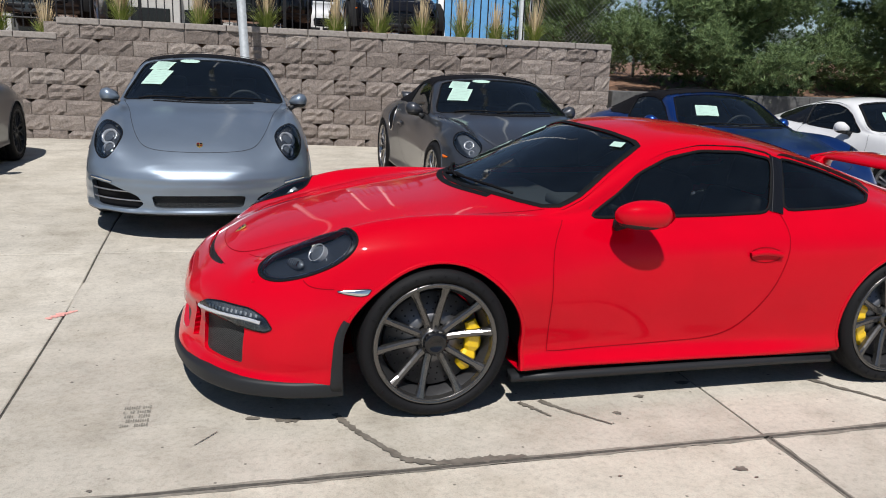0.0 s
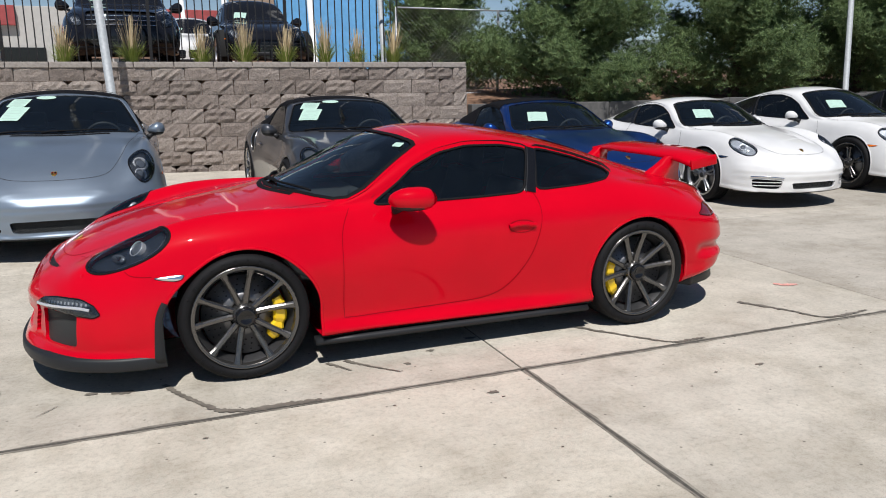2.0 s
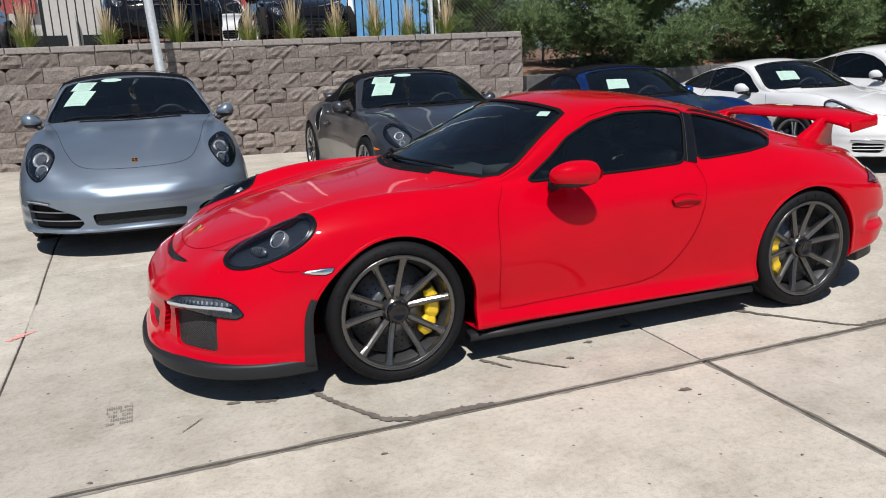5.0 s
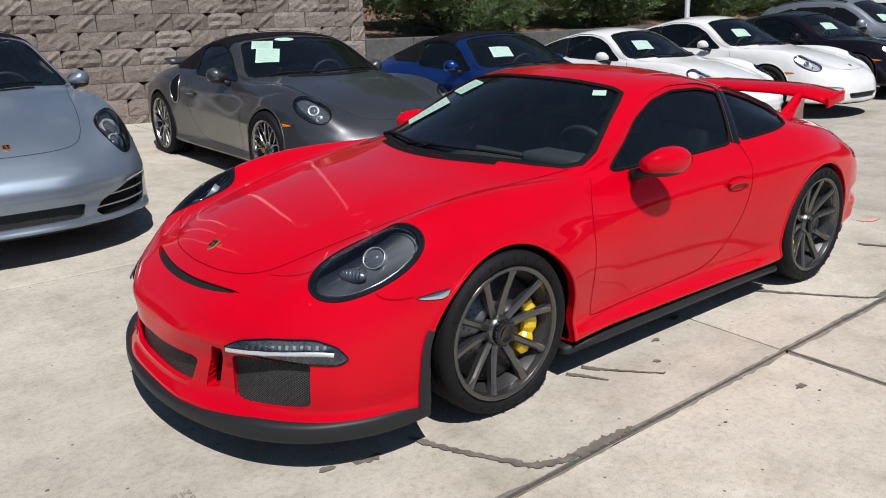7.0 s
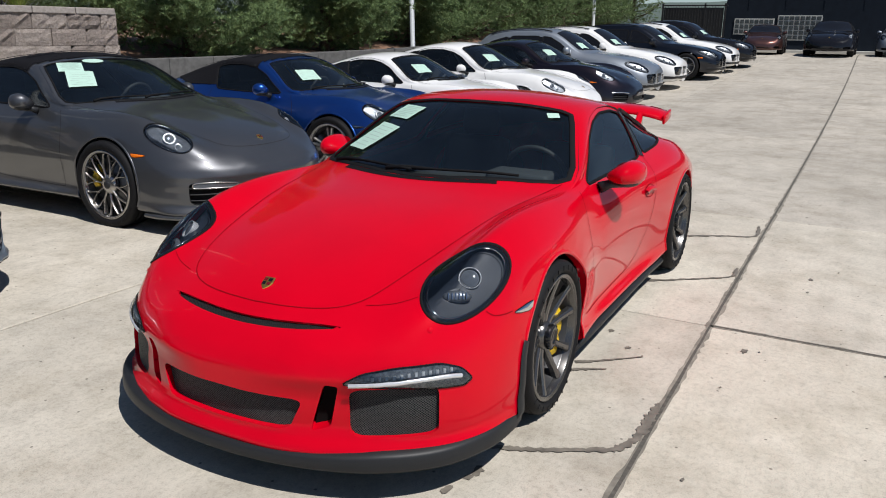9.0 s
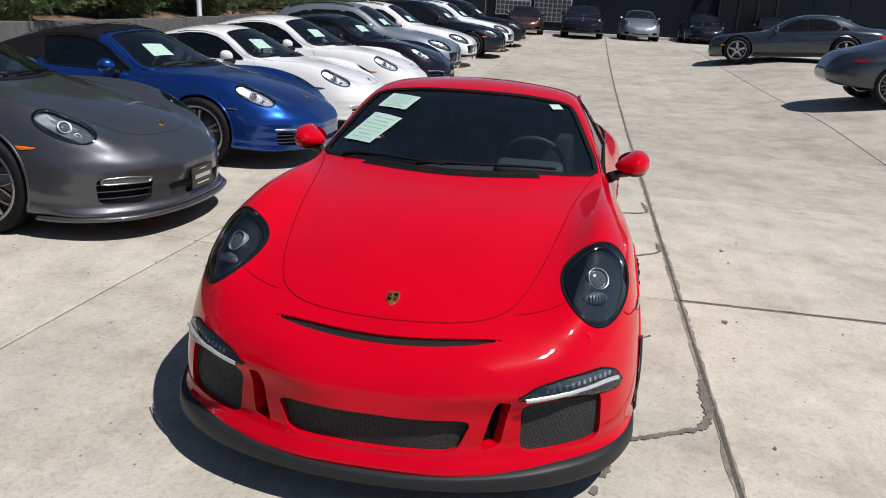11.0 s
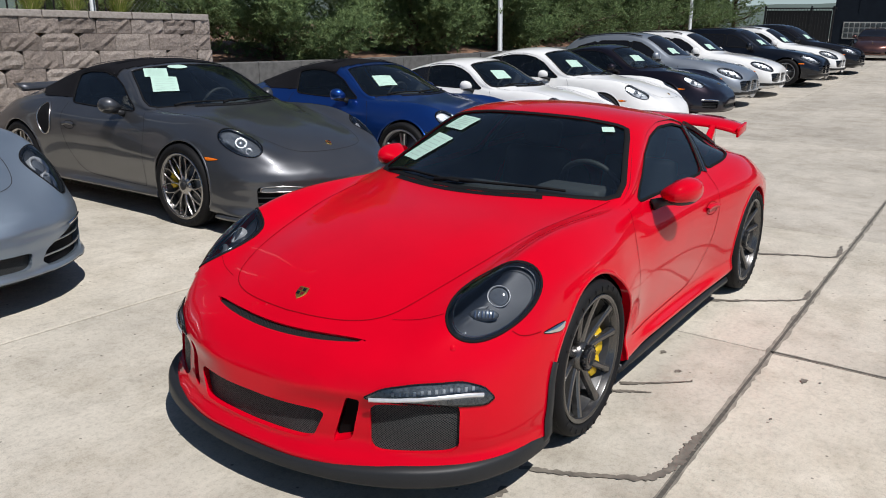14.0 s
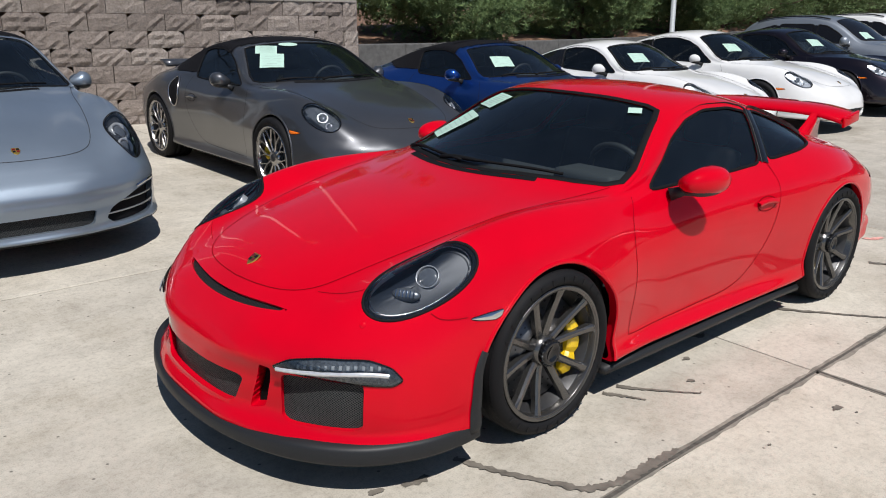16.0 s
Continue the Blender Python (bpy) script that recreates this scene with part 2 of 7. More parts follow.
def thing(name, where, label, category, group=""):
    ob = new(name)
    ob.empty_display_size = 0.2
    ob.matrix_basis = where
    return tagged(ob, label, category, group)


def box(bm, cx, cy, cz, sx, sy, sz, bevel=0.0, turn=None):
    made = bmesh.ops.create_cube(bm, size=1.0)["verts"]
    m = Matrix.Translation((cx, cy, cz)) @ (turn or Matrix()) @ Matrix.Diagonal((sx, sy, sz, 1))
    bmesh.ops.transform(bm, matrix=m, verts=made)
    if bevel:
        edges = list({e for v in made for e in v.link_edges})
        bmesh.ops.bevel(bm, geom=edges, offset=bevel, segments=2, affect="EDGES", profile=0.6)
    return bm


def lathe(bm, profile, steps=48, axis="y", full=2 * math.pi):
    """Turns (radius, along) pairs round the axis through the origin."""
    rings = []
    count = steps if full > 6.28 else steps + 1
    for i in range(count):
        a = full * i / steps
        ring = []
        for r, h in profile:
            p = (r * math.cos(a), h, r * math.sin(a)) if axis == "y" else (r * math.cos(a), r * math.sin(a), h)
            ring.append(bm.verts.new(p))
        rings.append(ring)
    for i in range(steps):
        a, b = rings[i], rings[(i + 1) % count]
        for k in range(len(profile) - 1):
            bm.faces.new((a[k], a[k + 1], b[k + 1], b[k]))
    return bm


def tube(bm, points, radius, sides=8):
    """A round bar along a polyline."""
    rings = []
    n = len(points)
    for i, p in enumerate(points):
        p = Vector(p)
        way = (Vector(points[min(i + 1, n - 1)]) - Vector(points[max(i - 1, 0)])).normalized()
        side = way.cross(Vector((0, 0, 1)) if abs(way.z) < 0.9 else Vector((1, 0, 0))).normalized()
        up = side.cross(way)
        r = radius[i] if isinstance(radius, (list, tuple)) else radius
        rings.append([bm.verts.new(p + (side * math.cos(a) + up * math.sin(a)) * r) for a in [2 * math.pi * k / sides for k in range(sides)]])
    for a, b in zip(rings, rings[1:]):
        for k in range(sides):
            bm.faces.new((a[k], a[(k + 1) % sides], b[(k + 1) % sides], b[k]))
    bm.faces.new(rings[0][::-1])
    bm.faces.new(rings[-1])
    return bm


def smooth_curve(points, steps, closed=False):
    """Catmull-Rom through 3D points."""
    pts = [Vector(p) for p in points]
    n = len(pts)
    out = []
    for i in range(n if closed else n - 1):
        p0 = pts[(i - 1) % n] if closed or i else pts[0]
        p1, p2 = pts[i], pts[(i + 1) % n]
        p3 = pts[(i + 2) % n] if closed or i + 2 < n else pts[-1]
        for k in range(steps):
            t = k / steps
            out.append(0.5 * (2 * p1 + (p2 - p0) * t + (2 * p0 - 5 * p1 + 4 * p2 - p3) * t * t + (3 * p1 - p0 - 3 * p2 + p3) * t ** 3))
    if not closed:
        out.append(pts[-1])
    return out


# ---- cars: feature lines run from nose (-x) to tail (+x); the front axle stands at x = 0; half a car, y outwards ----
def pchip(xs, ys, x):
    """Monotone cubic interpolation."""
    xs, ys = np.asarray(xs, float), np.asarray(ys, float)
    h, d = np.diff(xs), np.diff(ys) / np.diff(xs)
    m = np.zeros(len(xs))
    same = d[:-1] * d[1:] > 0
    w1, w2 = 2 * h[1:] + h[:-1], h[1:] + 2 * h[:-1]
    with np.errstate(divide="ignore", invalid="ignore"):
        mid = (w1 + w2) / (w1 / d[:-1] + w2 / d[1:])
    m[1:-1] = np.where(same, mid, 0)
    m[0], m[-1] = d[0], d[-1]
    i = np.clip(np.searchsorted(xs, x) - 1, 0, len(h) - 1)
    t = (x - xs[i]) / h[i]
    return ((1 + 2 * t) * (1 - t) ** 2 * ys[i] + t * (1 - t) ** 2 * h[i] * m[i] + t * t * (3 - 2 * t) * ys[i + 1] + t * t * (t - 1) * h[i] * m[i + 1])


REAR_ENGINE = {}
REAR_ENGINE["centre"] = [(-1.085, 0, .37), (-1.07, 0, .44), (-1.03, 0, .50), (-.97, 0, .555), (-.90, 0, .61), (-.82, 0, .661), (-.6, 0, .742), (-.3, 0, .815), (0, 0, .868),
           (.20, 0, .888), (.29, 0, .903), (.40, 0, .952), (.55, 0, 1.027), (.75, 0, 1.128), (.95, 0, 1.225), (1.1, 0, 1.262), (1.3, 0, 1.275), (1.5, 0, 1.268), (1.75, 0, 1.24), (2.0, 0, 1.19),
           (2.3, 0, 1.11), (2.6, 0, 1.015), (2.9, 0, .925), (3.15, 0, .86), (3.28, 0, .82), (3.36, 0, .74), (3.43, 0, .6), (3.46, 0, .52)]
REAR_ENGINE["edge"] = [(-1.085, .12, .385), (-1.07, .20, .43), (-1.03, .30, .50), (-.95, .37, .56), (-.86, .40, .602), (-.6, .50, .71), (-.3, .54, .785), (0, .57, .842), (.3, .63, .868), (.45, .68, .876),
         (.57, .712, .884), (.70, .69, .944), (.85, .66, 1.03), (1.09, .575, 1.19), (1.3, .53, 1.222), (1.6, .53, 1.21), (1.9, .53, 1.155), (2.2, .53, 1.075), (2.5, .53, .98), (2.8, .53, .9), (3.1, .5, .84),
         (3.25, .45, .80), (3.36, .38, .72), (3.43, .27, .6), (3.46, .15, .53)]
REAR_ENGINE["crest"] = [(-1.085, .18, .375), (-1.065, .26, .41), (-1.0, .40, .49), (-.9, .52, .54), (-.75, .64, .64), (-.6, .67, .735), (-.45, .69, .802), (-.326, .70, .842), (-.1, .715, .878), (.1, .725, .884),
          (.35, .735, .878), (.6, .748, .862), (.75, .748, .872), (.95, .70, .98), (1.2, .64, 1.1), (1.45, .61, 1.14), (1.75, .62, 1.12), (2.05, .63, 1.04), (2.3, .66, .965), (2.5, .68, .92),
          (2.8, .66, .87), (3.05, .6, .82), (3.2, .53, .78), (3.34, .44, .7), (3.42, .32, .6), (3.46, .20, .52)]
REAR_ENGINE["belt"] = [(-1.085, .215, .355), (-1.06, .30, .385), (-.98, .47, .46), (-.86, .64, .51), (-.7, .735, .585), (-.5, .785, .69), (-.3, .80, .77), (0, .81, .81), (.3, .80, .82), (.6, .785, .828),
         (.9, .765, .85), (1.3, .77, .862), (1.7, .785, .87), (2.0, .80, .885), (2.3, .81, .895), (2.5, .81, .88), (2.8, .775, .83), (3.05, .70, .77), (3.2, .62, .72), (3.34, .49, .65), (3.42, .37, .57), (3.46, .24, .505)]
REAR_ENGINE["upper"] = [(-1.085, .235, .33), (-1.055, .33, .36), (-.96, .545, .42), (-.82, .705, .45), (-.65, .80, .51), (-.45, .85, .585), (-.25, .855, .64), (0, .865, .685), (.3, .845, .69), (.6, .83, .70),
          (1.0, .84, .72), (1.4, .848, .735), (1.8, .87, .75), (2.1, .895, .77), (2.4, .915, .77), (2.7, .895, .73), (2.95, .86, .69), (3.15, .785, .64), (3.3, .66, .59), (3.41, .46, .54), (3.46, .27, .49)]
REAR_ENGINE["widest"] = [(-1.085, .245, .30), (-1.055, .345, .305), (-.96, .57, .34), (-.82, .735, .36), (-.65, .832, .38), (-.45, .88, .43), (-.25, .89, .48), (0, .90, .52), (.3, .885, .53), (.6, .858, .53),
           (1.0, .852, .53), (1.4, .857, .54), (1.8, .885, .56), (2.1, .915, .58), (2.4, .926, .6), (2.7, .915, .58), (2.95, .885, .54), (3.15, .82, .50), (3.3, .70, .48), (3.41, .49, .47), (3.46, .28, .47)]
REAR_ENGINE["lower"] = [(-1.085, .24, .265), (-1.055, .345, .25), (-.96, .575, .24), (-.82, .74, .245), (-.65, .84, .255), (-.45, .885, .27), (-.25, .89, .3), (0, .885, .31), (.3, .86, .30), (.6, .84, .29),
          (1.0, .83, .28), (1.4, .832, .28), (1.8, .852, .28), (2.1, .90, .30), (2.4, .92, .34), (2.7, .91, .36), (2.95, .88, .36), (3.15, .81, .36), (3.3, .68, .38), (3.41, .48, .41), (3.46, .27, .45)]
REAR_ENGINE["sill"] = [(-1.085, .2, .22), (-1.05, .33, .155), (-.95, .55, .135), (-.8, .72, .135), (-.6, .82, .135), (-.4, .85, .15), (0, .85, .17), (.5, .85, .18), (1.2, .85, .175), (2, .86, .17),
         (2.5, .88, .2), (2.9, .85, .24), (3.15, .75, .27), (3.3, .6, .3), (3.41, .42, .37), (3.46, .22, .42)]
# a tall five-door: the same lines, drawn higher and longer
TALL = {}
TALL["centre"] = [(-.93, 0, .58), (-.925, 0, .66), (-.90, 0, .74), (-.82, 0, .81), (-.5, 0, .93), (0, 0, 1.03), (.45, 0, 1.085), (.62, 0, 1.12), (.95, 0, 1.34), (1.25, 0, 1.54), (1.5, 0, 1.63),
           (1.9, 0, 1.67), (2.4, 0, 1.665), (2.9, 0, 1.62), (3.2, 0, 1.56), (3.5, 0, 1.30), (3.72, 0, 1.05), (3.84, 0, .85), (3.88, 0, .6)]
TALL["edge"] = [(-.93, .34, .58), (-.915, .42, .65), (-.87, .49, .73), (-.76, .55, .80), (-.5, .60, .91), (0, .64, 1.015), (.45, .67, 1.07), (.75, .72, 1.07), (1.0, .69, 1.24), (1.35, .62, 1.48), (1.6, .59, 1.57),
         (2.0, .58, 1.61), (2.5, .57, 1.60), (3.0, .56, 1.55), (3.25, .55, 1.48), (3.55, .56, 1.22), (3.74, .5, 1.0), (3.84, .45, .82), (3.88, .3, .65)]
TALL["crest"] = [(-.93, .43, .57), (-.90, .53, .63), (-.83, .61, .70), (-.66, .70, .80), (-.4, .74, .90), (0, .77, .985), (.5, .78, 1.03), (.8, .79, 1.05), (1.1, .76, 1.2), (1.5, .70, 1.42), (1.9, .68, 1.49),
          (2.4, .67, 1.49), (2.9, .67, 1.42), (3.2, .67, 1.32), (3.5, .68, 1.14), (3.7, .64, .98), (3.83, .55, .8), (3.88, .38, .64)]
TALL["belt"] = [(-.93, .50, .54), (-.89, .61, .58), (-.80, .71, .63), (-.62, .81, .71), (-.35, .86, .82), (0, .87, .91), (.5, .87, .95), (1.0, .86, .99), (1.8, .86, 1.01), (2.5, .87, 1.03), (3.0, .87, 1.06),
         (3.4, .83, 1.03), (3.65, .76, .93), (3.82, .6, .77), (3.88, .43, .62)]
TALL["upper"] = [(-.93, .54, .50), (-.88, .66, .52), (-.78, .77, .56), (-.6, .86, .63), (-.35, .91, .74), (0, .94, .79), (.5, .92, .81), (1.0, .90, .83), (1.8, .905, .85), (2.5, .93, .87), (3.0, .94, .88),
          (3.4, .89, .86), (3.65, .80, .80), (3.82, .64, .7), (3.88, .46, .6)]
TALL["widest"] = [(-.93, .55, .46), (-.88, .68, .44), (-.78, .79, .46), (-.6, .88, .51), (-.35, .94, .58), (0, .97, .62), (.5, .95, .63), (1.0, .935, .63), (1.8, .94, .64), (2.5, .965, .68), (2.95, .97, .7),
           (3.4, .92, .68), (3.65, .82, .65), (3.82, .65, .62), (3.88, .47, .57)]
TALL["lower"] = [(-.92, .53, .40), (-.87, .66, .35), (-.77, .77, .34), (-.6, .85, .35), (-.35, .93, .38), (0, .95, .4), (.5, .93, .38), (1.0, .925, .37), (1.8, .925, .37), (2.5, .945, .4), (2.95, .955, .44),
          (3.4, .90, .44), (3.65, .8, .44), (3.82, .62, .48), (3.88, .45, .53)]
TALL["sill"] = [(-.88, .44, .32), (-.82, .58, .25), (-.75, .70, .22), (-.5, .84, .23), (0, .88, .25), (1, .88, .25), (2.4, .89, .26), (3.1, .9, .32), (3.5, .82, .34), (3.75, .66, .38), (3.88, .4, .5)]
# a three-box saloon
SALOON = {}
SALOON["centre"] = [(-.86, 0, .50), (-.855, 0, .60), (-.83, 0, .70), (-.74, 0, .78), (-.5, 0, .85), (0, 0, .91), (.5, 0, .955), (.70, 0, .985), (1.0, 0, 1.15), (1.35, 0, 1.34), (1.65, 0, 1.425), (2.0, 0, 1.445),
             (2.4, 0, 1.42), (2.75, 0, 1.34), (3.05, 0, 1.19), (3.3, 0, 1.07), (3.5, 0, 1.035), (3.78, 0, 1.015), (3.94, 0, .93), (3.99, 0, .75), (4.0, 0, .55)]
SALOON["edge"] = [(-.86, .28, .50), (-.845, .36, .60), (-.81, .44, .68), (-.72, .51, .76), (-.5, .57, .83), (0, .62, .89), (.5, .66, .935), (.82, .70, .95), (1.1, .66, 1.10), (1.45, .58, 1.31), (1.7, .55, 1.375), (2.0, .54, 1.395),
           (2.4, .53, 1.37), (2.75, .53, 1.28), (3.05, .55, 1.13), (3.3, .57, 1.03), (3.5, .57, 1.0), (3.76, .52, .97), (3.92, .44, .87), (3.985, .36, .72), (4.0, .28, .55)]
SALOON["crest"] = [(-.86, .36, .49), (-.84, .45, .58), (-.79, .54, .66), (-.65, .65, .74), (-.4, .70, .80), (0, .74, .855), (.5, .77, .90), (.85, .79, .93), (1.15, .75, 1.04), (1.5, .68, 1.23), (1.8, .655, 1.28), (2.1, .65, 1.285),
            (2.5, .65, 1.24), (2.8, .66, 1.15), (3.1, .68, 1.02), (3.4, .70, .975), (3.7, .66, .93), (3.9, .56, .82), (3.98, .45, .68), (4.0, .36, .53)]
SALOON["belt"] = [(-.86, .42, .47), (-.83, .52, .54), (-.76, .64, .60), (-.6, .75, .68), (-.35, .82, .745), (0, .84, .79), (.5, .85, .83), (1.0, .85, .875), (1.8, .86, .90), (2.5, .87, .92), (3.0, .86, .93),
           (3.4, .82, .90), (3.7, .75, .85), (3.9, .62, .76), (3.98, .50, .64), (4.0, .40, .51)]
SALOON["upper"] = [(-.86, .45, .44), (-.82, .57, .49), (-.74, .70, .53), (-.58, .81, .58), (-.35, .87, .64), (0, .89, .68), (.5, .89, .70), (1.0, .885, .73), (1.8, .89, .75), (2.5, .90, .77), (3.0, .90, .78),
            (3.4, .86, .76), (3.7, .79, .72), (3.9, .66, .66), (3.98, .53, .58), (4.0, .42, .49)]
SALOON["widest"] = [(-.86, .46, .40), (-.82, .58, .40), (-.73, .72, .42), (-.57, .83, .45), (-.33, .90, .50), (0, .92, .54), (.5, .91, .55), (1.0, .905, .56), (1.8, .905, .57), (2.5, .92, .60), (2.9, .925, .61),
             (3.4, .88, .59), (3.7, .80, .57), (3.9, .67, .54), (3.98, .54, .51), (4.0, .43, .47)]
SALOON["lower"] = [(-.86, .44, .34), (-.82, .57, .29), (-.72, .70, .28), (-.55, .82, .29), (-.3, .88, .31), (0, .90, .33), (.5, .88, .31), (1.0, .87, .30), (1.8, .87, .30), (2.5, .89, .33), (2.9, .90, .36),
            (3.4, .86, .37), (3.7, .78, .38), (3.9, .65, .40), (3.98, .52, .43), (4.0, .41, .45)]
SALOON["sill"] = [(-.86, .38, .26), (-.81, .54, .19), (-.7, .67, .18), (-.5, .80, .19), (0, .84, .20), (1, .84, .20), (2.4, .85, .21), (3.0, .86, .25), (3.5, .80, .28), (3.8, .66, .32), (4.0, .38, .42)]
LINES = ("centre", "mid", "edge", "crest", "belt", "upper", "widest", "lower", "sill", "under", "keel")


def reshape(lines, move):
    """The same feature lines with every point moved."""
    return {name: [move(*p) for p in pts] for name, pts in lines.items()}


def arch_reach(dx, dz, r, room):
    """How far a wheel arch opens in one direction; room widens it below, ahead of the wheel and behind."""
    d = max(1e-6, math.hypot(dx, dz))
    w = min(1.0, max(0.0, (0.85 - dz / d) / 0.75))
    reach = r + (room[0] if dx < 0 else room[1]) * w * w * (3 - 2 * w)
    if dz < 0 and max(room) > 0:
        reach /= max(0.8, abs(dx) / d)
    return reach


class Shell:
    """The outer skin of a car: a smooth sheet through its feature lines, that can be asked for points, cut open and measured."""

    def __init__(self, lines, rows=110, between=5, relax=10, sculpt=None):
        x0, x1 = lines["centre"][0][0], lines["centre"][-1][0]
        u = np.linspace(0, 1, rows)
        x = x0 + (x1 - x0) * (1 - np.cos(np.pi * u)) / 2

        def warp(v):                                  # square-root ends keep blunt noses round
            s = np.clip((np.asarray(v, float) - x0) / (x1 - x0), 0, 1)
            return np.arccos(1 - 2 * s)
        ux = warp(x)
        y, z = {}, {}
        for name in lines:
            pts = lines[name]
            px = warp([p[0] for p in pts])
            y[name] = pchip(px, [p[1] for p in pts], ux)
            z[name] = pchip(px, [p[2] for p in pts], ux)
        soft = max(1, rows // 45)
        kernel = np.exp(-0.5 * (np.arange(-3 * soft, 3 * soft + 1) / soft) ** 2)
        kernel /= kernel.sum()
        for name in lines:
            for store in (y, z):
                v = store[name]
                wide = np.concatenate([2 * v[0] - v[3 * soft:0:-1], v, 2 * v[-1] - v[-2:-3 * soft - 2:-1]])
                store[name] = np.convolve(wide, kernel, "valid")
        y["mid"] = y["edge"] * 0.52
        z["mid"] = z["centre"] + (z["edge"] - z["centre"]) * 0.24
        y["under"], z["under"] = y["sill"] * 0.6, z["sill"] - 0.015
        y["keel"], z["keel"] = y["sill"] * 0, z["sill"] - 0.02
        Y = np.array([y[n] for n in LINES])
        Z = np.array([z[n] for n in LINES])
        k = len(LINES)
        across = []
        for i in range(k - 1):
            a, b, c, d = max(i - 1, 0), i, i + 1, min(i + 2, k - 1)
            for s in range(between):
                t = s / between
                w = (-0.5 * t + t * t - 0.5 * t ** 3, 1 - 2.5 * t * t + 1.5 * t ** 3, 0.5 * t + 2 * t * t - 1.5 * t ** 3, -0.5 * t * t + 0.5 * t ** 3)
                ya = -Y[c] if i == 0 else Y[a]
                za = Z[c] if i == 0 else Z[a]
                if i == k - 3 or i == k - 2:          # flat underneath
                    across.append((Y[b] * (1 - t) + Y[c] * t, Z[b] * (1 - t) + Z[c] * t))
                else:
                    across.append((w[0] * ya + w[1] * Y[b] + w[2] * Y[c] + w[3] * Y[d], w[0] * za + w[1] * Z[b] + w[2] * Z[c] + w[3] * Z[d]))
        across.append((Y[-1], Z[-1]))
        half = len(across)
        ring = 2 * half - 2
        verts = []
        for r in range(rows):
            left = [(x[r], -across[j][0][r], across[j][1][r]) for j in range(half)]
            right = [(x[r], across[j][0][r], across[j][1][r]) for j in range(half - 2, 0, -1)]
            verts += left + right
        faces = []
        for r in range(rows - 1):
            for j in range(ring):
                a, b = r * ring + j, r * ring + (j + 1) % ring
                faces.append((a, a + ring, b + ring, b))
        self.bm = bmesh.new()
        made = [self.bm.verts.new(v) for v in verts]
        for f in faces:
            try:
                self.bm.faces.new([made[i] for i in f])
            except ValueError:
                pass
        for r in (0, rows - 1):                       # close both ends
            end = made[r * ring:(r + 1) * ring]
            middle = sum((v.co for v in end), Vector()) / ring
            for k in range(1, 8):
                inner = [self.bm.verts.new(v.co.lerp(middle, k / 8)) for v in made[r * ring:(r + 1) * ring]]
                for j in range(ring):
                    self.bm.faces.new((end[j], end[(j + 1) % ring], inner[(j + 1) % ring], inner[j]))
                end = inner
            hub = self.bm.verts.new(middle)
            for j in range(ring):
                self.bm.faces.new((end[j], end[(j + 1) % ring], hub))
        bmesh.ops.remove_doubles(self.bm, verts=self.bm.verts, dist=0.0004)
        for reach, times in ((0.26, relax // 2), (0.10, relax), (0.05, relax)):     # round off both ends
            nose, tail = [v for v in self.bm.verts if v.co.x < x0 + reach], [v for v in self.bm.verts if v.co.x > x1 - reach]
            for turn in range(times):
                ends = nose + tail if turn < times // 6 else nose
                bmesh.ops.smooth_vert(self.bm, verts=ends, factor=0.5, use_axis_x=True, use_axis_y=True, use_axis_z=True)
        if sculpt:
            for v in self.bm.verts:
                v.co = sculpt(v.co)
        bmesh.ops.recalc_face_normals(self.bm, faces=self.bm.faces)
        self.tree = BVHTree.FromBMesh(self.bm)

    def on(self, p, way):
        """The skin's point and normal on the line through p along way, from outside."""
        p, way = Vector(p), Vector(way).normalized()
        hit, normal, _, _ = self.tree.ray_cast(p - way * 1.2, way, 3.0)
        if hit is None:
            hit, normal, _, _ = self.tree.find_nearest(p)
        if normal.dot(way) > 0:
            normal = -normal
        return hit, normal

    def cut(self, outline, way, depth=0.02, reach=0.6):
        """Opens the skin inside an outline seen along way, fits its rim to the outline and turns it inwards."""
        way = Vector(way).normalized()
        a = way.cross(Vector((0, 0, 1)) if abs(way.z) < 0.9 else Vector((1, 0, 0))).normalized()
        b = way.cross(a)
        rim = [self.on(p, way)[0] for p in dense(outline, 0.006)]
        poly = np.array([(p.dot(a), p.dot(b)) for p in rim])
        middle = sum(rim, Vector()) / len(rim)
        lo, hi = poly.min(0) - 0.03, poly.max(0) + 0.03
        far2 = (max((q - middle).length for q in rim) + 0.1) ** 2
        gone = []
        for f in self.bm.faces:
            c = f.calc_center_median()
            if (c - middle).length_squared > far2 or f.normal.dot(way) > -0.02 or abs((c - middle).dot(way)) > reach:
                continue
            s, t = c.dot(a), c.dot(b)
            if s < lo[0] or s > hi[0] or t < lo[1] or t > hi[1]:
                continue
            if inside(poly, s, t):
                gone.append(f)
        loose = {v for f in gone for v in f.verts}
        bmesh.ops.delete(self.bm, geom=gone, context="FACES")
        edges = []
        for v in loose:
            if not v.is_valid:
                continue
            near = min(rim, key=lambda q: (q - v.co).length_squared)
            if (near - v.co).length < 0.06:
                v.co = near
            edges += [e for e in v.link_edges if e.is_boundary and all(q in loose for q in e.verts)]
        if depth:
            for e in edges:
                e.smooth = False
            made = bmesh.ops.extrude_edge_only(self.bm, edges=list(set(edges)))
            bmesh.ops.translate(self.bm, vec=way * depth, verts=[g for g in made["geom"] if isinstance(g, bmesh.types.BMVert)])
        return rim

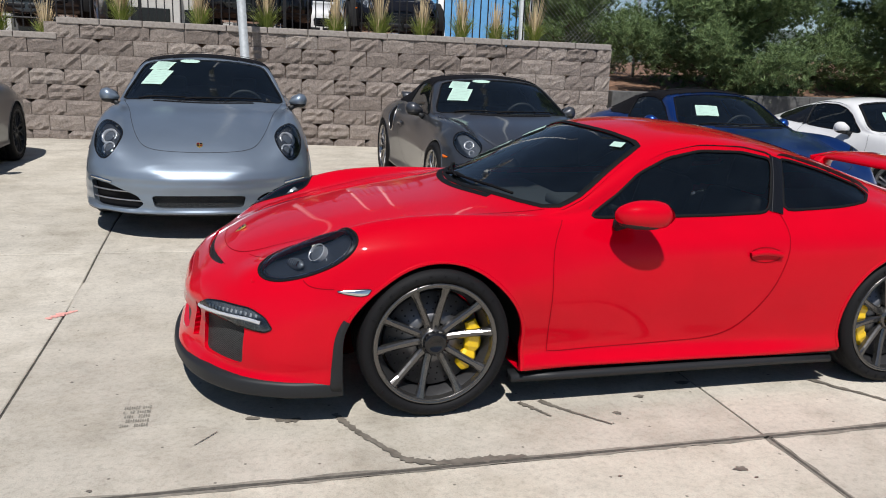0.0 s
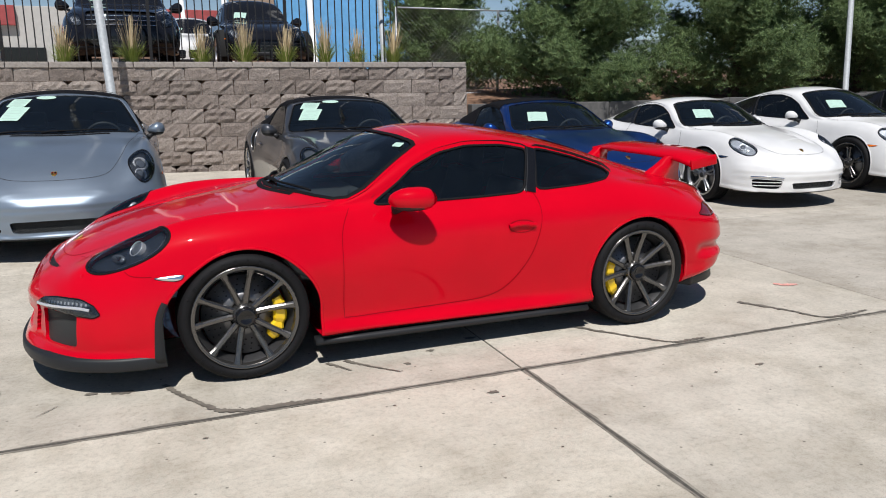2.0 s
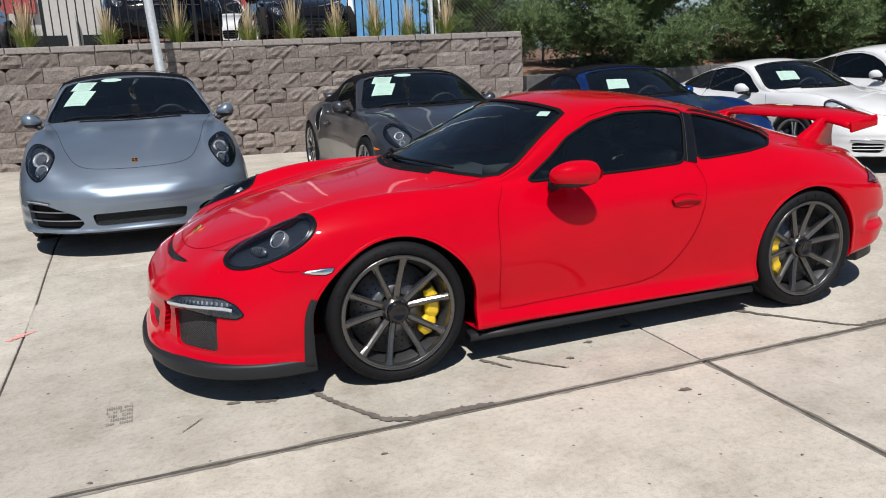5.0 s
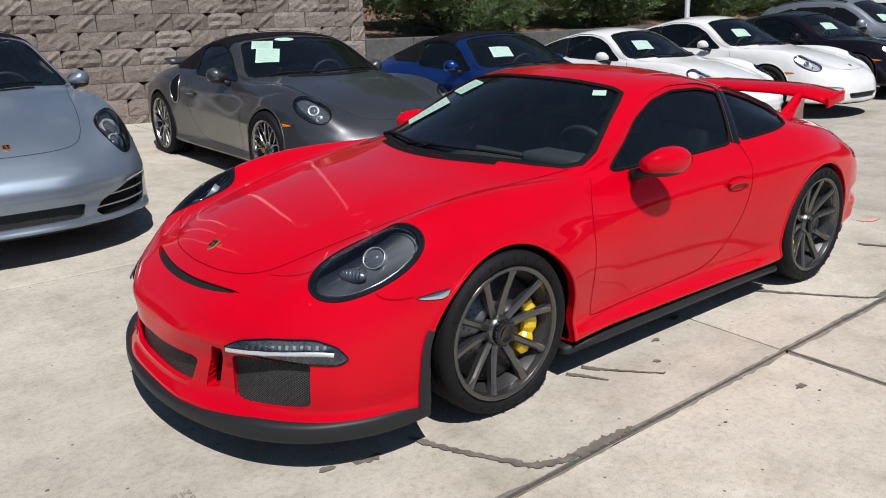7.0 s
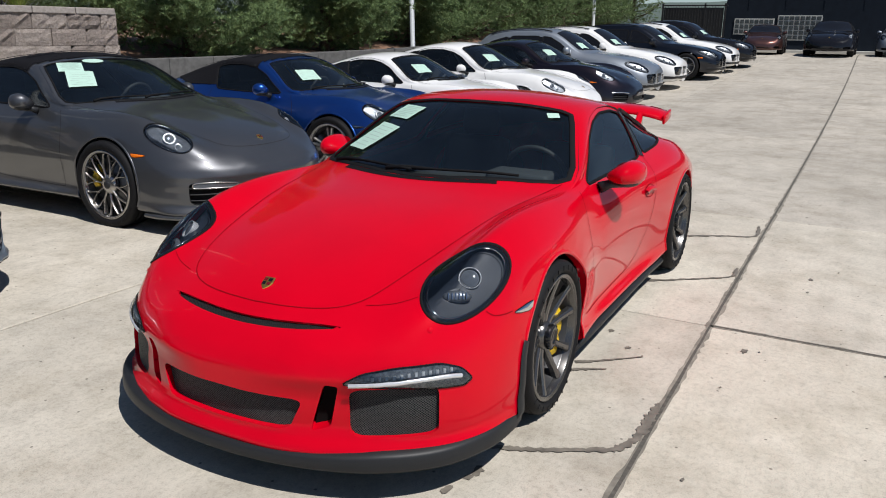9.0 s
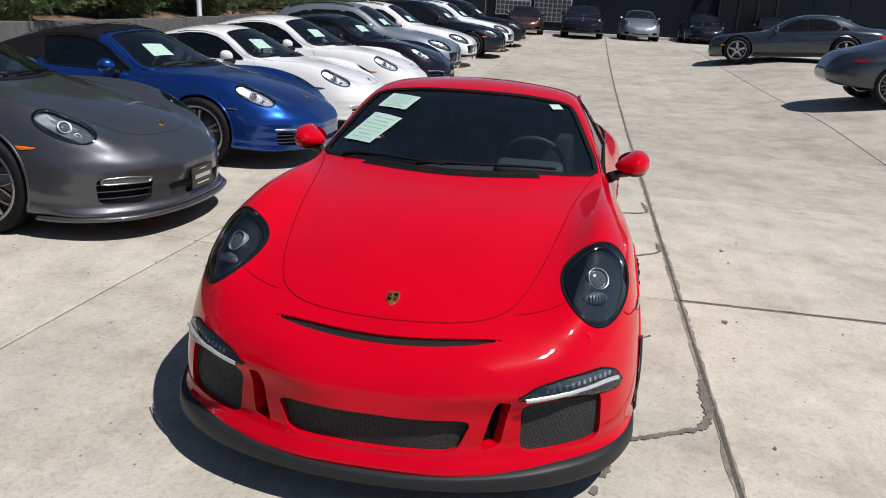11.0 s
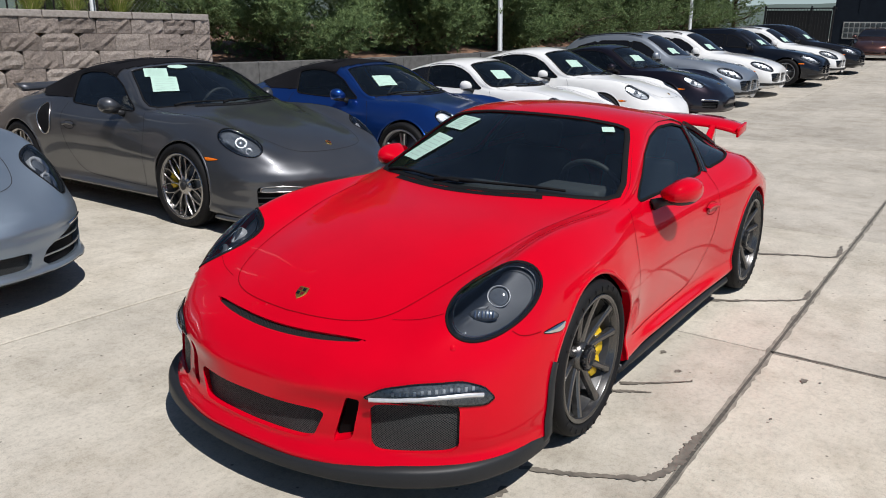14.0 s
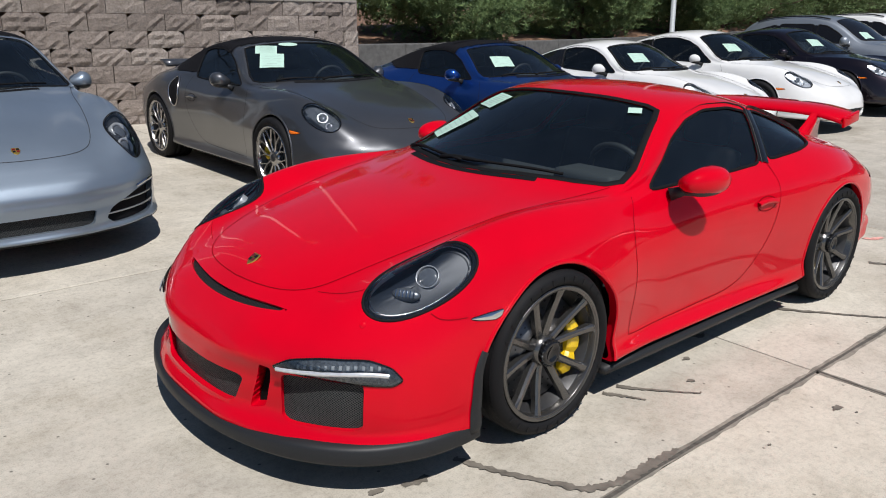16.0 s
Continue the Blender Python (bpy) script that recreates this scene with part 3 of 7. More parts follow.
    def arch(self, x, z, r, room=(0.0, 0.0)):
        """Opens a wheel arch on both sides and rolls its lip inwards."""
        gone = []
        for f in self.bm.faces:
            c = f.calc_center_median()
            if abs(c.y) > 0.42 and math.hypot(c.x - x, c.z - z) < arch_reach(c.x - x, c.z - z, r, room):
                gone.append(f)
        loose = {v for f in gone for v in f.verts}
        bmesh.ops.delete(self.bm, geom=gone, context="FACES")
        lips = []
        for v in loose:
            if not v.is_valid or abs(v.co.y) < 0.55:
                continue
            d = Vector((v.co.x - x, 0, v.co.z - z))
            if d.length > 1e-4 and v.co.z > z - r * 0.75:
                d = d.normalized() * arch_reach(d.x, d.z, r, room)
                v.co.x, v.co.z = x + d.x, z + d.z
            lips += [e for e in v.link_edges if e.is_boundary and all(abs(q.co.y) > 0.55 for q in e.verts)]
        for e in lips:
            e.smooth = False
        made = bmesh.ops.extrude_edge_only(self.bm, edges=list(set(lips)))
        for g in made["geom"]:
            if isinstance(g, bmesh.types.BMVert):
                g.co.y *= 0.955

    def patch(self, outline, way, lift, rings=5, bulge=0.0):
        """A sheet that follows the skin inside an outline."""
        bm = bmesh.new()
        middle = sum((Vector(p) for p in outline), Vector()) / len(outline)
        rows = []
        for k in range(rings):
            s = 1 - k / rings
            row = []
            for p in outline:
                q, n = self.on(middle + (Vector(p) - middle) * s, way)
                row.append(bm.verts.new(q + n * (lift + bulge * (1 - s * s))))
            rows.append(row)
        q, n = self.on(middle, way)
        tip = bm.verts.new(q + n * (lift + bulge))
        m = len(outline)
        for a, b in zip(rows, rows[1:]):
            for i in range(m):
                bm.faces.new((a[i], a[(i + 1) % m], b[(i + 1) % m], b[i]))
        for i in range(m):
            bm.faces.new((rows[-1][i], rows[-1][(i + 1) % m], tip))
        return outwards(bm, way)

    def ribbon(self, line, way, width, lift, closed=False, thick=0.0):
        """A narrow strip along a line on the skin."""
        bm = bmesh.new()
        pts = [self.on(p, way) for p in line]
        n = len(pts)
        rows = []
        for i, (p, nor) in enumerate(pts):
            q0, q1 = pts[(i - 1) % n if closed else max(i - 1, 0)][0], pts[(i + 1) % n if closed else min(i + 1, n - 1)][0]
            side = (q1 - q0).cross(nor).normalized() * (width[i] if isinstance(width, list) else width) / 2
            if thick:
                rows.append([bm.verts.new(p - side + nor * lift), bm.verts.new(p - side * 0.7 + nor * (lift + thick)), bm.verts.new(p + side * 0.7 + nor * (lift + thick)), bm.verts.new(p + side + nor * lift)])
            else:
                rows.append([bm.verts.new(p - side + nor * lift), bm.verts.new(p + side + nor * lift)])
        for i in range(n if closed else n - 1):
            a, b = rows[i], rows[(i + 1) % n]
            for k in range(len(a) - 1):
                bm.faces.new((a[k], a[k + 1], b[k + 1], b[k]))
        return outwards(bm, way)


def outwards(bm, way):
    """Turns all faces of a sheet against the way along which it is seen."""
    way = Vector(way)
    bm.normal_update()
    if sum(f.normal.dot(way) * f.calc_area() for f in bm.faces) > 0:
        bmesh.ops.reverse_faces(bm, faces=bm.faces)
    return bm


def inside(poly, s, t):
    x, y = poly[:, 0], poly[:, 1]
    x2, y2 = np.roll(x, -1), np.roll(y, -1)
    cross = (y > t) != (y2 > t)
    with np.errstate(divide="ignore", invalid="ignore"):
        at = x + (t - y) * (x2 - x) / (y2 - y)
    return bool(np.count_nonzero(cross & (s < at)) % 2)


def mirrored(points, side):
    """Outlines are written for the +y half."""
    return [Vector((p[0], p[1] * side, p[2])) for p in points]


def oval(c, a, b, steps=40, egg=0.0):
    c, a, b = Vector(c), Vector(a), Vector(b)
    return [c + a * math.cos(t) + b * math.sin(t) * (1 + egg * math.cos(t)) for t in [2 * math.pi * k / steps for k in range(steps)]]


def rounded(points, steps=4, cut=0.25):
    """A closed outline with softened corners."""
    pts = [Vector(p) for p in points]
    out = []
    n = len(pts)
    for i in range(n):
        a, b, c = pts[i - 1], pts[i], pts[(i + 1) % n]
        p, q = b + (a - b) * cut, b + (c - b) * cut
        for k in range(steps + 1):
            t = k / steps
            out.append(p * (1 - t) ** 2 + b * 2 * t * (1 - t) + q * t * t)
    return dense(out, 0.025)


def dense(pts, step):
    out = []
    n = len(pts)
    for i in range(n):
        a, b = Vector(pts[i]), Vector(pts[(i + 1) % n])
        m = max(1, int((b - a).length / step))
        out += [a.lerp(b, k / m) for k in range(m)]
    return out


# ---- wheels ----
def spoke(bm, angle, r0, r1, w0, w1, f0, f1, depth, lean=0.0):
    """One tapering spoke with a raised ridge, from the hub to the rim; +y is outwards."""
    rows = []
    for k in range(6):
        t = k / 5
        r, w = r0 + (r1 - r0) * t, w0 + (w1 - w0) * t ** 0.8
        if k == 5:
            w *= 1.5
        f = f0 + (f1 - f0) * t ** 1.4
        a = angle + lean * t
        c, s = math.cos(a), math.sin(a)

        def at(off, y):
            return bm.verts.new((r * c - off * s, y, r * s + off * c))
        rows.append([at(-w, f - depth), at(-w * 0.95, f - depth * 0.25), at(-w * 0.45, f), at(w * 0.45, f), at(w * 0.95, f - depth * 0.25), at(w, f - depth)])
    for a, b in zip(rows, rows[1:]):
        for k in range(5):
            bm.faces.new((a[k], a[k + 1], b[k + 1], b[k]))
        bm.faces.new((a[5], a[0], b[0], b[5]))
    bm.faces.new(rows[-1])


def wheel(parent, x, y, z, radius, width, rim_r, style, rim_mat, caliper_mat, fine=True, lock=False, caliper_at=0.0):
    """A wheel with its tyre, disc, caliper and hub; y is the outer face, its sign the side."""
    side = 1 if y > 0 else -1
    steps = 64 if fine else 32
    turn = pose(x, y, z, 0, 0, 0 if side > 0 else 180)
    bm = bmesh.new()
    w = width
    lathe(bm, [(rim_r - 0.019, -0.034), (rim_r - 0.017, -0.03), (rim_r - 0.015, -0.004), (rim_r - 0.011, 0.002), (rim_r - 0.009, -0.004), (rim_r - 0.005, 0.005), (rim_r + 0.006, 0.003), (rim_r + 0.008, -0.014)], steps)
    lathe(bm, [(0.0, -0.03), (0.050, -0.03), (0.060, -0.042), (0.075, -0.07), (0.06, -0.1)] if lock else [(0.0, -0.02), (0.05, -0.018), (0.075, -0.028), (0.085, -0.06), (0.06, -0.1)], 30)
    rim = part("wheel", bm, rim_mat, parent, where=turn)
    bm = bmesh.new()
    lathe(bm, [(rim_r - 0.02, -w + 0.02), (rim_r - 0.045, -w * 0.5), (rim_r - 0.040, -0.07), (rim_r - 0.019, -0.034)], steps)
    part("barrel", bm, BARREL, rim)
    shapes = {}
    for a in style:
        lean = round(a[8], 4)
        if lean not in shapes:
            bm = bmesh.new()
            spoke(bm, 0.0, *a[1:])
            ob = part("spoke", bm, rim_mat, rim, "", False)
            shapes[lean] = ob.data
        else:
            ob = new("spoke", shapes[lean])
            ob.parent = rim
        ob.matrix_basis = Matrix.Rotation(-a[0], 4, "Y")
    bm = bmesh.new()
    t = radius - rim_r
    lathe(bm, [(rim_r + 0.002, -0.012), (rim_r + 0.012, 0.002), (rim_r + t * 0.35, 0.012), (rim_r + t * 0.62, 0.010), (rim_r + t * 0.8, 0.002), (rim_r + t * 0.93, -0.012), (radius - 0.001, -0.032),
               (radius, -w * 0.28), (radius - 0.007, -w * 0.29), (radius - 0.007, -w * 0.32), (radius, -w * 0.33), (radius, -w * 0.48), (radius - 0.007, -w * 0.49), (radius - 0.007, -w * 0.52), (radius, -w * 0.53),
               (radius, -w * 0.68), (radius - 0.007, -w * 0.69), (radius - 0.007, -w * 0.72), (radius, -w * 0.73), (radius - 0.003, -w + 0.02), (rim_r + t * 0.6, -w), (rim_r, -w + 0.01)], steps)
    part("tyre", bm, RUBBER, rim)
    if fine:                                          # shoulder blocks of the tread
        bm = bmesh.new()
        for k in range(90):
            a = 2 * math.pi * k / 90
            box(bm, math.cos(a) * (radius - 0.007), -0.034, math.sin(a) * (radius - 0.007), 0.008, 0.040, 0.014, turn=Matrix.Rotation(-a, 4, "Y"))
        for k in range(22):                           # raised marks on the sidewall
            a = 2 * math.pi * ((k % 11) * 0.032 + (k // 11) * 0.5 + 0.07)
            r = rim_r + t * 0.5
            box(bm, math.cos(a) * r, 0.0115, math.sin(a) * r, 0.022, 0.005, 0.011 if k % 3 else 0.006, turn=Matrix.Rotation(-a, 4, "Y"))
        tagged(part("tread", bm, RUBBER, rim, "", False), kind="stuff")
    bm = bmesh.new()
    d = rim_r * 0.80
    lathe(bm, [(0.08, -0.075), (d * 0.55, -0.072), (d * 0.56, -0.08), (d, -0.08), (d, -0.11), (d * 0.5, -0.112)], 40)
    disc = part("brake_disc", bm, DISC_METAL, rim)
    if lock:                                          # drilled holes
        verts, faces = [], []
        for k in range(84):
            a, r = 2 * math.pi * k / 84 + 0.2 * (k % 3), d * (0.64, 0.77, 0.90)[k % 3]
            faces.append(tuple(range(len(verts), len(verts) + 6)))
            verts += [(r * math.cos(a) + 0.0048 * math.cos(q), -0.0785, r * math.sin(a) + 0.0048 * math.sin(q)) for q in [math.pi * j / 3 for j in range(6)]]
        holes = new("drilling", mesh_of("drilling", verts, faces, LINER))
        holes.parent = disc
        tagged(holes, kind="stuff")
    bm = bmesh.new()
    lathe(bm, [(rim_r - 0.05, -0.12), (0.0, -0.125)], 24)
    part("wheel_back", bm, LINER, rim)
    bm = bmesh.new()
    c0 = caliper_at if side > 0 else math.pi - caliper_at
    rows = []
    for k in range(11):
        a, wide = c0 + (k - 5) * (0.125 if lock else 0.095), (1.0, 0.80, 1.0, 0.92, 1.0)[k % 5] if 0 < k < 10 else 0.7
        r0, r1, y1 = d * (0.86 - 0.17 * wide), d * (0.86 + 0.16 * wide), -0.085 + 0.0375 * wide
        rows.append([bm.verts.new((r * math.cos(a), y, r * math.sin(a))) for r, y in ((r0, -0.12), (r0, y1 - 0.012), (r0 + 0.012, y1), (r1 - 0.012, y1), (r1, y1 - 0.012), (r1, -0.12))])
    for a, b in zip(rows, rows[1:]):
        for k in range(6):
            bm.faces.new((a[k], a[(k + 1) % 6], b[(k + 1) % 6], b[k]))
    bm.faces.new(rows[0])
    bm.faces.new(rows[-1][::-1])
    part("brake_caliper", bm, caliper_mat, rim, "", False)
    bm = bmesh.new()
    lathe(bm, [(0.0, -0.012), (0.030, -0.012), (0.034, -0.006), (0.046, -0.008), (0.053, -0.018), (0.054, -0.05)] if lock else [(0.0, -0.008), (0.03, -0.01), (0.034, -0.03)], 30 if lock else 16)
    if lock:
        for k in range(20):
            a = 2 * math.pi * k / 20
            box(bm, 0.050 * math.cos(a), -0.018, 0.050 * math.sin(a), 0.012, 0.016, 0.006, turn=Matrix.Rotation(-a, 4, "Y"))
    part("centre_lock" if lock else "hub_cap", bm, GLOSS_BLACK if lock else BLACK_TRIM, rim)
    return rim


def paired(count, spread, r0, r1, w0, w1, f0, f1, depth, shift=0.0, lean=0.0):
    out = []
    for k in range(count):
        mid = 2 * math.pi * k / count + shift
        for s in (-1, 1):
            out.append((mid + s * spread, r0, r1, w0, w1, f0, f1, depth, lean * s))
    return out


STYLE_HERO = paired(5, 0.25, 0.050, 0.258, 0.0185, 0.0150, -0.050, -0.008, 0.030, radians(83), 0.035)
STYLE_MESH = [(2 * math.pi * k / 10 + 0.1, 0.05, 0.140, 0.0095, 0.0075, -0.022, -0.014, 0.03, 0.0) for k in range(10)]
STYLE_MESH += [(2 * math.pi * k / 10 + 0.1, 0.118, 0.243, 0.0062, 0.0060, -0.016, -0.008, 0.03, s * 0.20) for k in range(10) for s in (-1, 1)]
STYLE_FIVE = paired(5, 0.13, 0.055, 0.225, 0.016, 0.010, -0.022, -0.010, 0.035, math.pi / 2, 0.0)
STYLE_SIMPLE = [(2 * math.pi * k / 5 + 0.3, 0.05, 0.215, 0.03, 0.026, -0.02, -0.01, 0.04, 0.0) for k in range(5)]


# ---- car parts ----
def glazing(car, shell, name, outline, way, pane, cut=True, rim=0.022, label=""):
    """A pane let into the skin, with a black rim."""
    if cut:
        shell.cut(outline, way, 0.012)
    pane_part = part(name, shell.patch(outline, way, -0.004 if cut else 0.003, 5), pane, car, label, "keep")
    pane_part.visible_shadow = True
    if rim:
        part("window_seal", shell.ribbon(outline, way, rim, 0.002, True, 0.003), SEAL, pane_part)
    return pane_part


def sheets(car, shell, spots, way, parent):
    """Price sheets taped inside the windscreen, with lines of print."""
    for cx, cy, sx, sy, round_one in spots:
        p, n = shell.on((cx, cy, 1.0), (0, 0, -1))
        u = Vector((0, 0, 1)).cross(n).normalized()
        v = n.cross(u)

        def flat(a, b):
            return shell.on(p + u * a + v * b, -n)
        if round_one:
            outline = [flat(sy / 2 * math.cos(a), sx / 2 * math.sin(a))[0] for a in [math.pi * k / 9 for k in range(18)]]
        else:
            outline = [flat(b * sy / 2, a * sx / 2)[0] for a, b in ((-1, -1), (-1, 0), (-1, 1), (0, 1), (1, 1), (1, 0), (1, -1), (0, -1))]
        sheet = part("window_sheet", shell.patch(outline, way, 0.004, 3), PAPER, parent, "pale green printed sheet", "keep")
        if not round_one and sx > 0.1:
            for k in range(7):
                h = (k - 3) * sx * 0.12
                w = sy * (0.36, 0.20, 0.40, 0.33, 0.38, 0.28, 0.36)[k]
                bm = bmesh.new()
                q = [flat(b * w, h + a * 0.003) for a, b in ((-1, -1), (-1, 1), (1, 1), (1, -1))]
                bm.faces.new([bm.verts.new(c + m * 0.0055) for c, m in q])
                part("print_line", bm, INK, sheet, "", "keep")


def lamp(car, shell, side, c, a, b, way, bowl, style, extra=None, dark_rim=0.016):
    """A headlamp sunk into the wing: bowl, projectors with bright rings and a clear cover."""
    c, a, b = (Vector((v[0], v[1] * side, v[2])) for v in (c, a, b))
    way = Vector((way[0], way[1] * side, way[2])).normalized()
    outline = oval(c, a, b, 44, 0.10)
    shell.cut(outline, way, 0.03)
    cover = part("headlamp", shell.patch(outline, way, 0.001, 5, 0.006), LENS, car, "clear oval headlamp with a dark bowl", "keep")
    part("lamp_seal", shell.ribbon(outline, way, dark_rim * 0.9, 0.001, True, 0.003), SEAL, cover)
    inner = [c + (Vector(p) - c) * 0.985 for p in outline]
    part("lamp_bowl", shell.patch(inner, way, -0.028, 5, -0.03), bowl, cover, "", "keep")
    part("lamp_rim", shell.ribbon([c + (Vector(p) - c) * (1 - dark_rim * 4) for p in outline], way, dark_rim * 1.4, -0.004, True), GLOSS_BLACK, cover)
    part("lamp_line", shell.ribbon([c + (Vector(p) - c) * (0.985 - dark_rim * 9) for p in outline], way, 0.004, -0.006, True, 0.002), CHROME, cover)
    for da, db, r in style:
        at, n = shell.on(c + a * da + b * db, way)
        facing = (Vector((-0.93, 0.2 * side, 0.28)) + n * 1.3).normalized()
        m = Matrix.Translation(at - n * 0.052) @ facing.to_track_quat("Z", "Y").to_matrix().to_4x4()
        bm = bmesh.new()
        k = 0.84 if extra else 0.66
        lathe(bm, [(r * k, -0.02), (r * (k + 0.05), 0.004), (r * 0.96, 0.012), (r, 0.008), (r, -0.03)], 30, "z")
        bmesh.ops.transform(bm, matrix=m, verts=bm.verts)
        part("lamp_ring", bm, LAMP_RING, cover)
        bm = bmesh.new()
        bmesh.ops.create_uvsphere(bm, u_segments=20, v_segments=10, radius=r * k)
        bmesh.ops.scale(bm, vec=(1, 1, 0.25), verts=bm.verts)
        bmesh.ops.transform(bm, matrix=m, verts=bm.verts)
        part("projector", bm, LAMP_LENS, cover)
    if extra:
        at, n = shell.on(c + a * extra[0] + b * extra[1], way)
        facing = (Vector((-0.93, 0.2 * side, 0.28)) + n * 1.3).normalized()
        m = Matrix.Translation(at - n * 0.046) @ facing.to_track_quat("Z", "Y").to_matrix().to_4x4()
        bm = bmesh.new()
        bmesh.ops.create_uvsphere(bm, u_segments=18, v_segments=10, radius=1.0)
        bmesh.ops.scale(bm, vec=(0.054, 0.025, 0.016), verts=bm.verts)
        bmesh.ops.transform(bm, matrix=m, verts=bm.verts)
        part("low_beam", bm, LAMP_GREY, cover)
        for k in range(6):
            bm = bmesh.new()
            box(bm, (k - 2.5) * 0.013, 0, 0.018, 0.004, 0.024, 0.004)
            bmesh.ops.transform(bm, matrix=m, verts=bm.verts)
            part("lamp_rib", bm, CHROME, cover, "", False)
    return cover


def intake(car, shell, outline, way, depth=0.045, fill=GRILLE, slats=0, slat_mat=BLACK_TRIM, name="air_intake"):
    """An opening in the bumper with a grille set back in it."""
    shell.cut(outline, way, depth)
    middle = sum((Vector(p) for p in outline), Vector()) / len(outline)
    grown = [middle + (Vector(p) - middle) * 1.03 for p in outline]
    g = part(name, shell.patch(grown, way, -depth * 0.8, 4), fill, car, "", "keep")
    if slats:
        zs = [p[2] for p in outline]
        lo, hi = min(zs), max(zs)
        for k in range(slats):
            z = lo + (hi - lo) * (k + 1) / (slats + 1)
            row = [Vector(p) for p in outline]
            span = []
            for i in range(len(row)):
                a, b = row[i], row[(i + 1) % len(row)]
                if (a.z - z) * (b.z - z) <= 0 and a.z != b.z:
                    span.append(a.lerp(b, (z - a.z) / (b.z - a.z)))
            if len(span) >= 2:
                span.sort(key=lambda p: p.y)
                line = [span[0].lerp(span[-1], t / 8) for t in range(9)]
                part("slat", shell.ribbon(line, way, 0.007 if slat_mat is SILVER else 0.010, -0.012, False, 0.006), slat_mat, g)
    return g


def seam(car, shell, line, way, width=0.004, mat=None, closed=False, name="panel_seam", lift=0.0018):
    return part(name, shell.ribbon(line, way, width, lift, closed), mat or DARK_SEAM, car)


def door_mirror(car, side, at, size, paint, foot, fine=True):
    """A rounded mirror shell on a short black stalk, its glass facing back."""
    bm = bmesh.new()
    bmesh.ops.create_uvsphere(bm, u_segments=28 if fine else 14, v_segments=16 if fine else 9, radius=1.0)
    def fuller(c, e):
        return math.copysign(abs(c) ** e, c)
    for v in bm.verts:
        x, y, z = fuller(v.co.x, 0.95), fuller(v.co.y, 0.86), fuller(v.co.z, 0.9)
        if x > 0.45:
            x = 0.45 + (x - 0.45) * 0.2
        k = 0.5 + 0.5 * min(1.0, (y + 1) / 1.1)       # slimmer and lower towards the door
        v.co = (x * k * size[0] + 0.2 * y * size[0], y * size[1], z * k * size[2] * (1.04 + 0.1 * y) - (1 - k) * 0.5 * size[2])
    for v in bm.verts:
        v.co.y *= side
    low = bm.copy()
    body = part("door_mirror", bm, paint, car, where=pose(at[0], at[1] * side, at[2]))
    for v in low.verts:
        v.co = (v.co.x * 0.80 - 0.010, v.co.y * 0.86, v.co.z * 0.55 - size[2] * 0.48)
    part("mirror_base", low, BLACK_TRIM, body)
    bm = bmesh.new()
    bmesh.ops.create_circle(bm, cap_ends=True, segments=20, radius=1.0)
    for v in bm.verts:
        v.co = (size[0] * 0.56 + v.co.x * 0.2 * size[0], v.co.x * size[1] * 0.82 * side, v.co.y * size[2] * 0.78)
    part("mirror_glass", bm, CHROME, body)
    bm = bmesh.new()
    f = (foot[0] - at[0], (foot[1] - at[1]) * side, foot[2] - at[2])
    tube(bm, [f, (f[0] * 0.5, f[1] * 0.6, f[2] * 0.75), (0.0, -0.25 * size[1] * side, -size[2] * 0.75)], [0.03, 0.022, 0.03], 10)
    part("mirror_foot", bm, BLACK_TRIM, body)
    return body


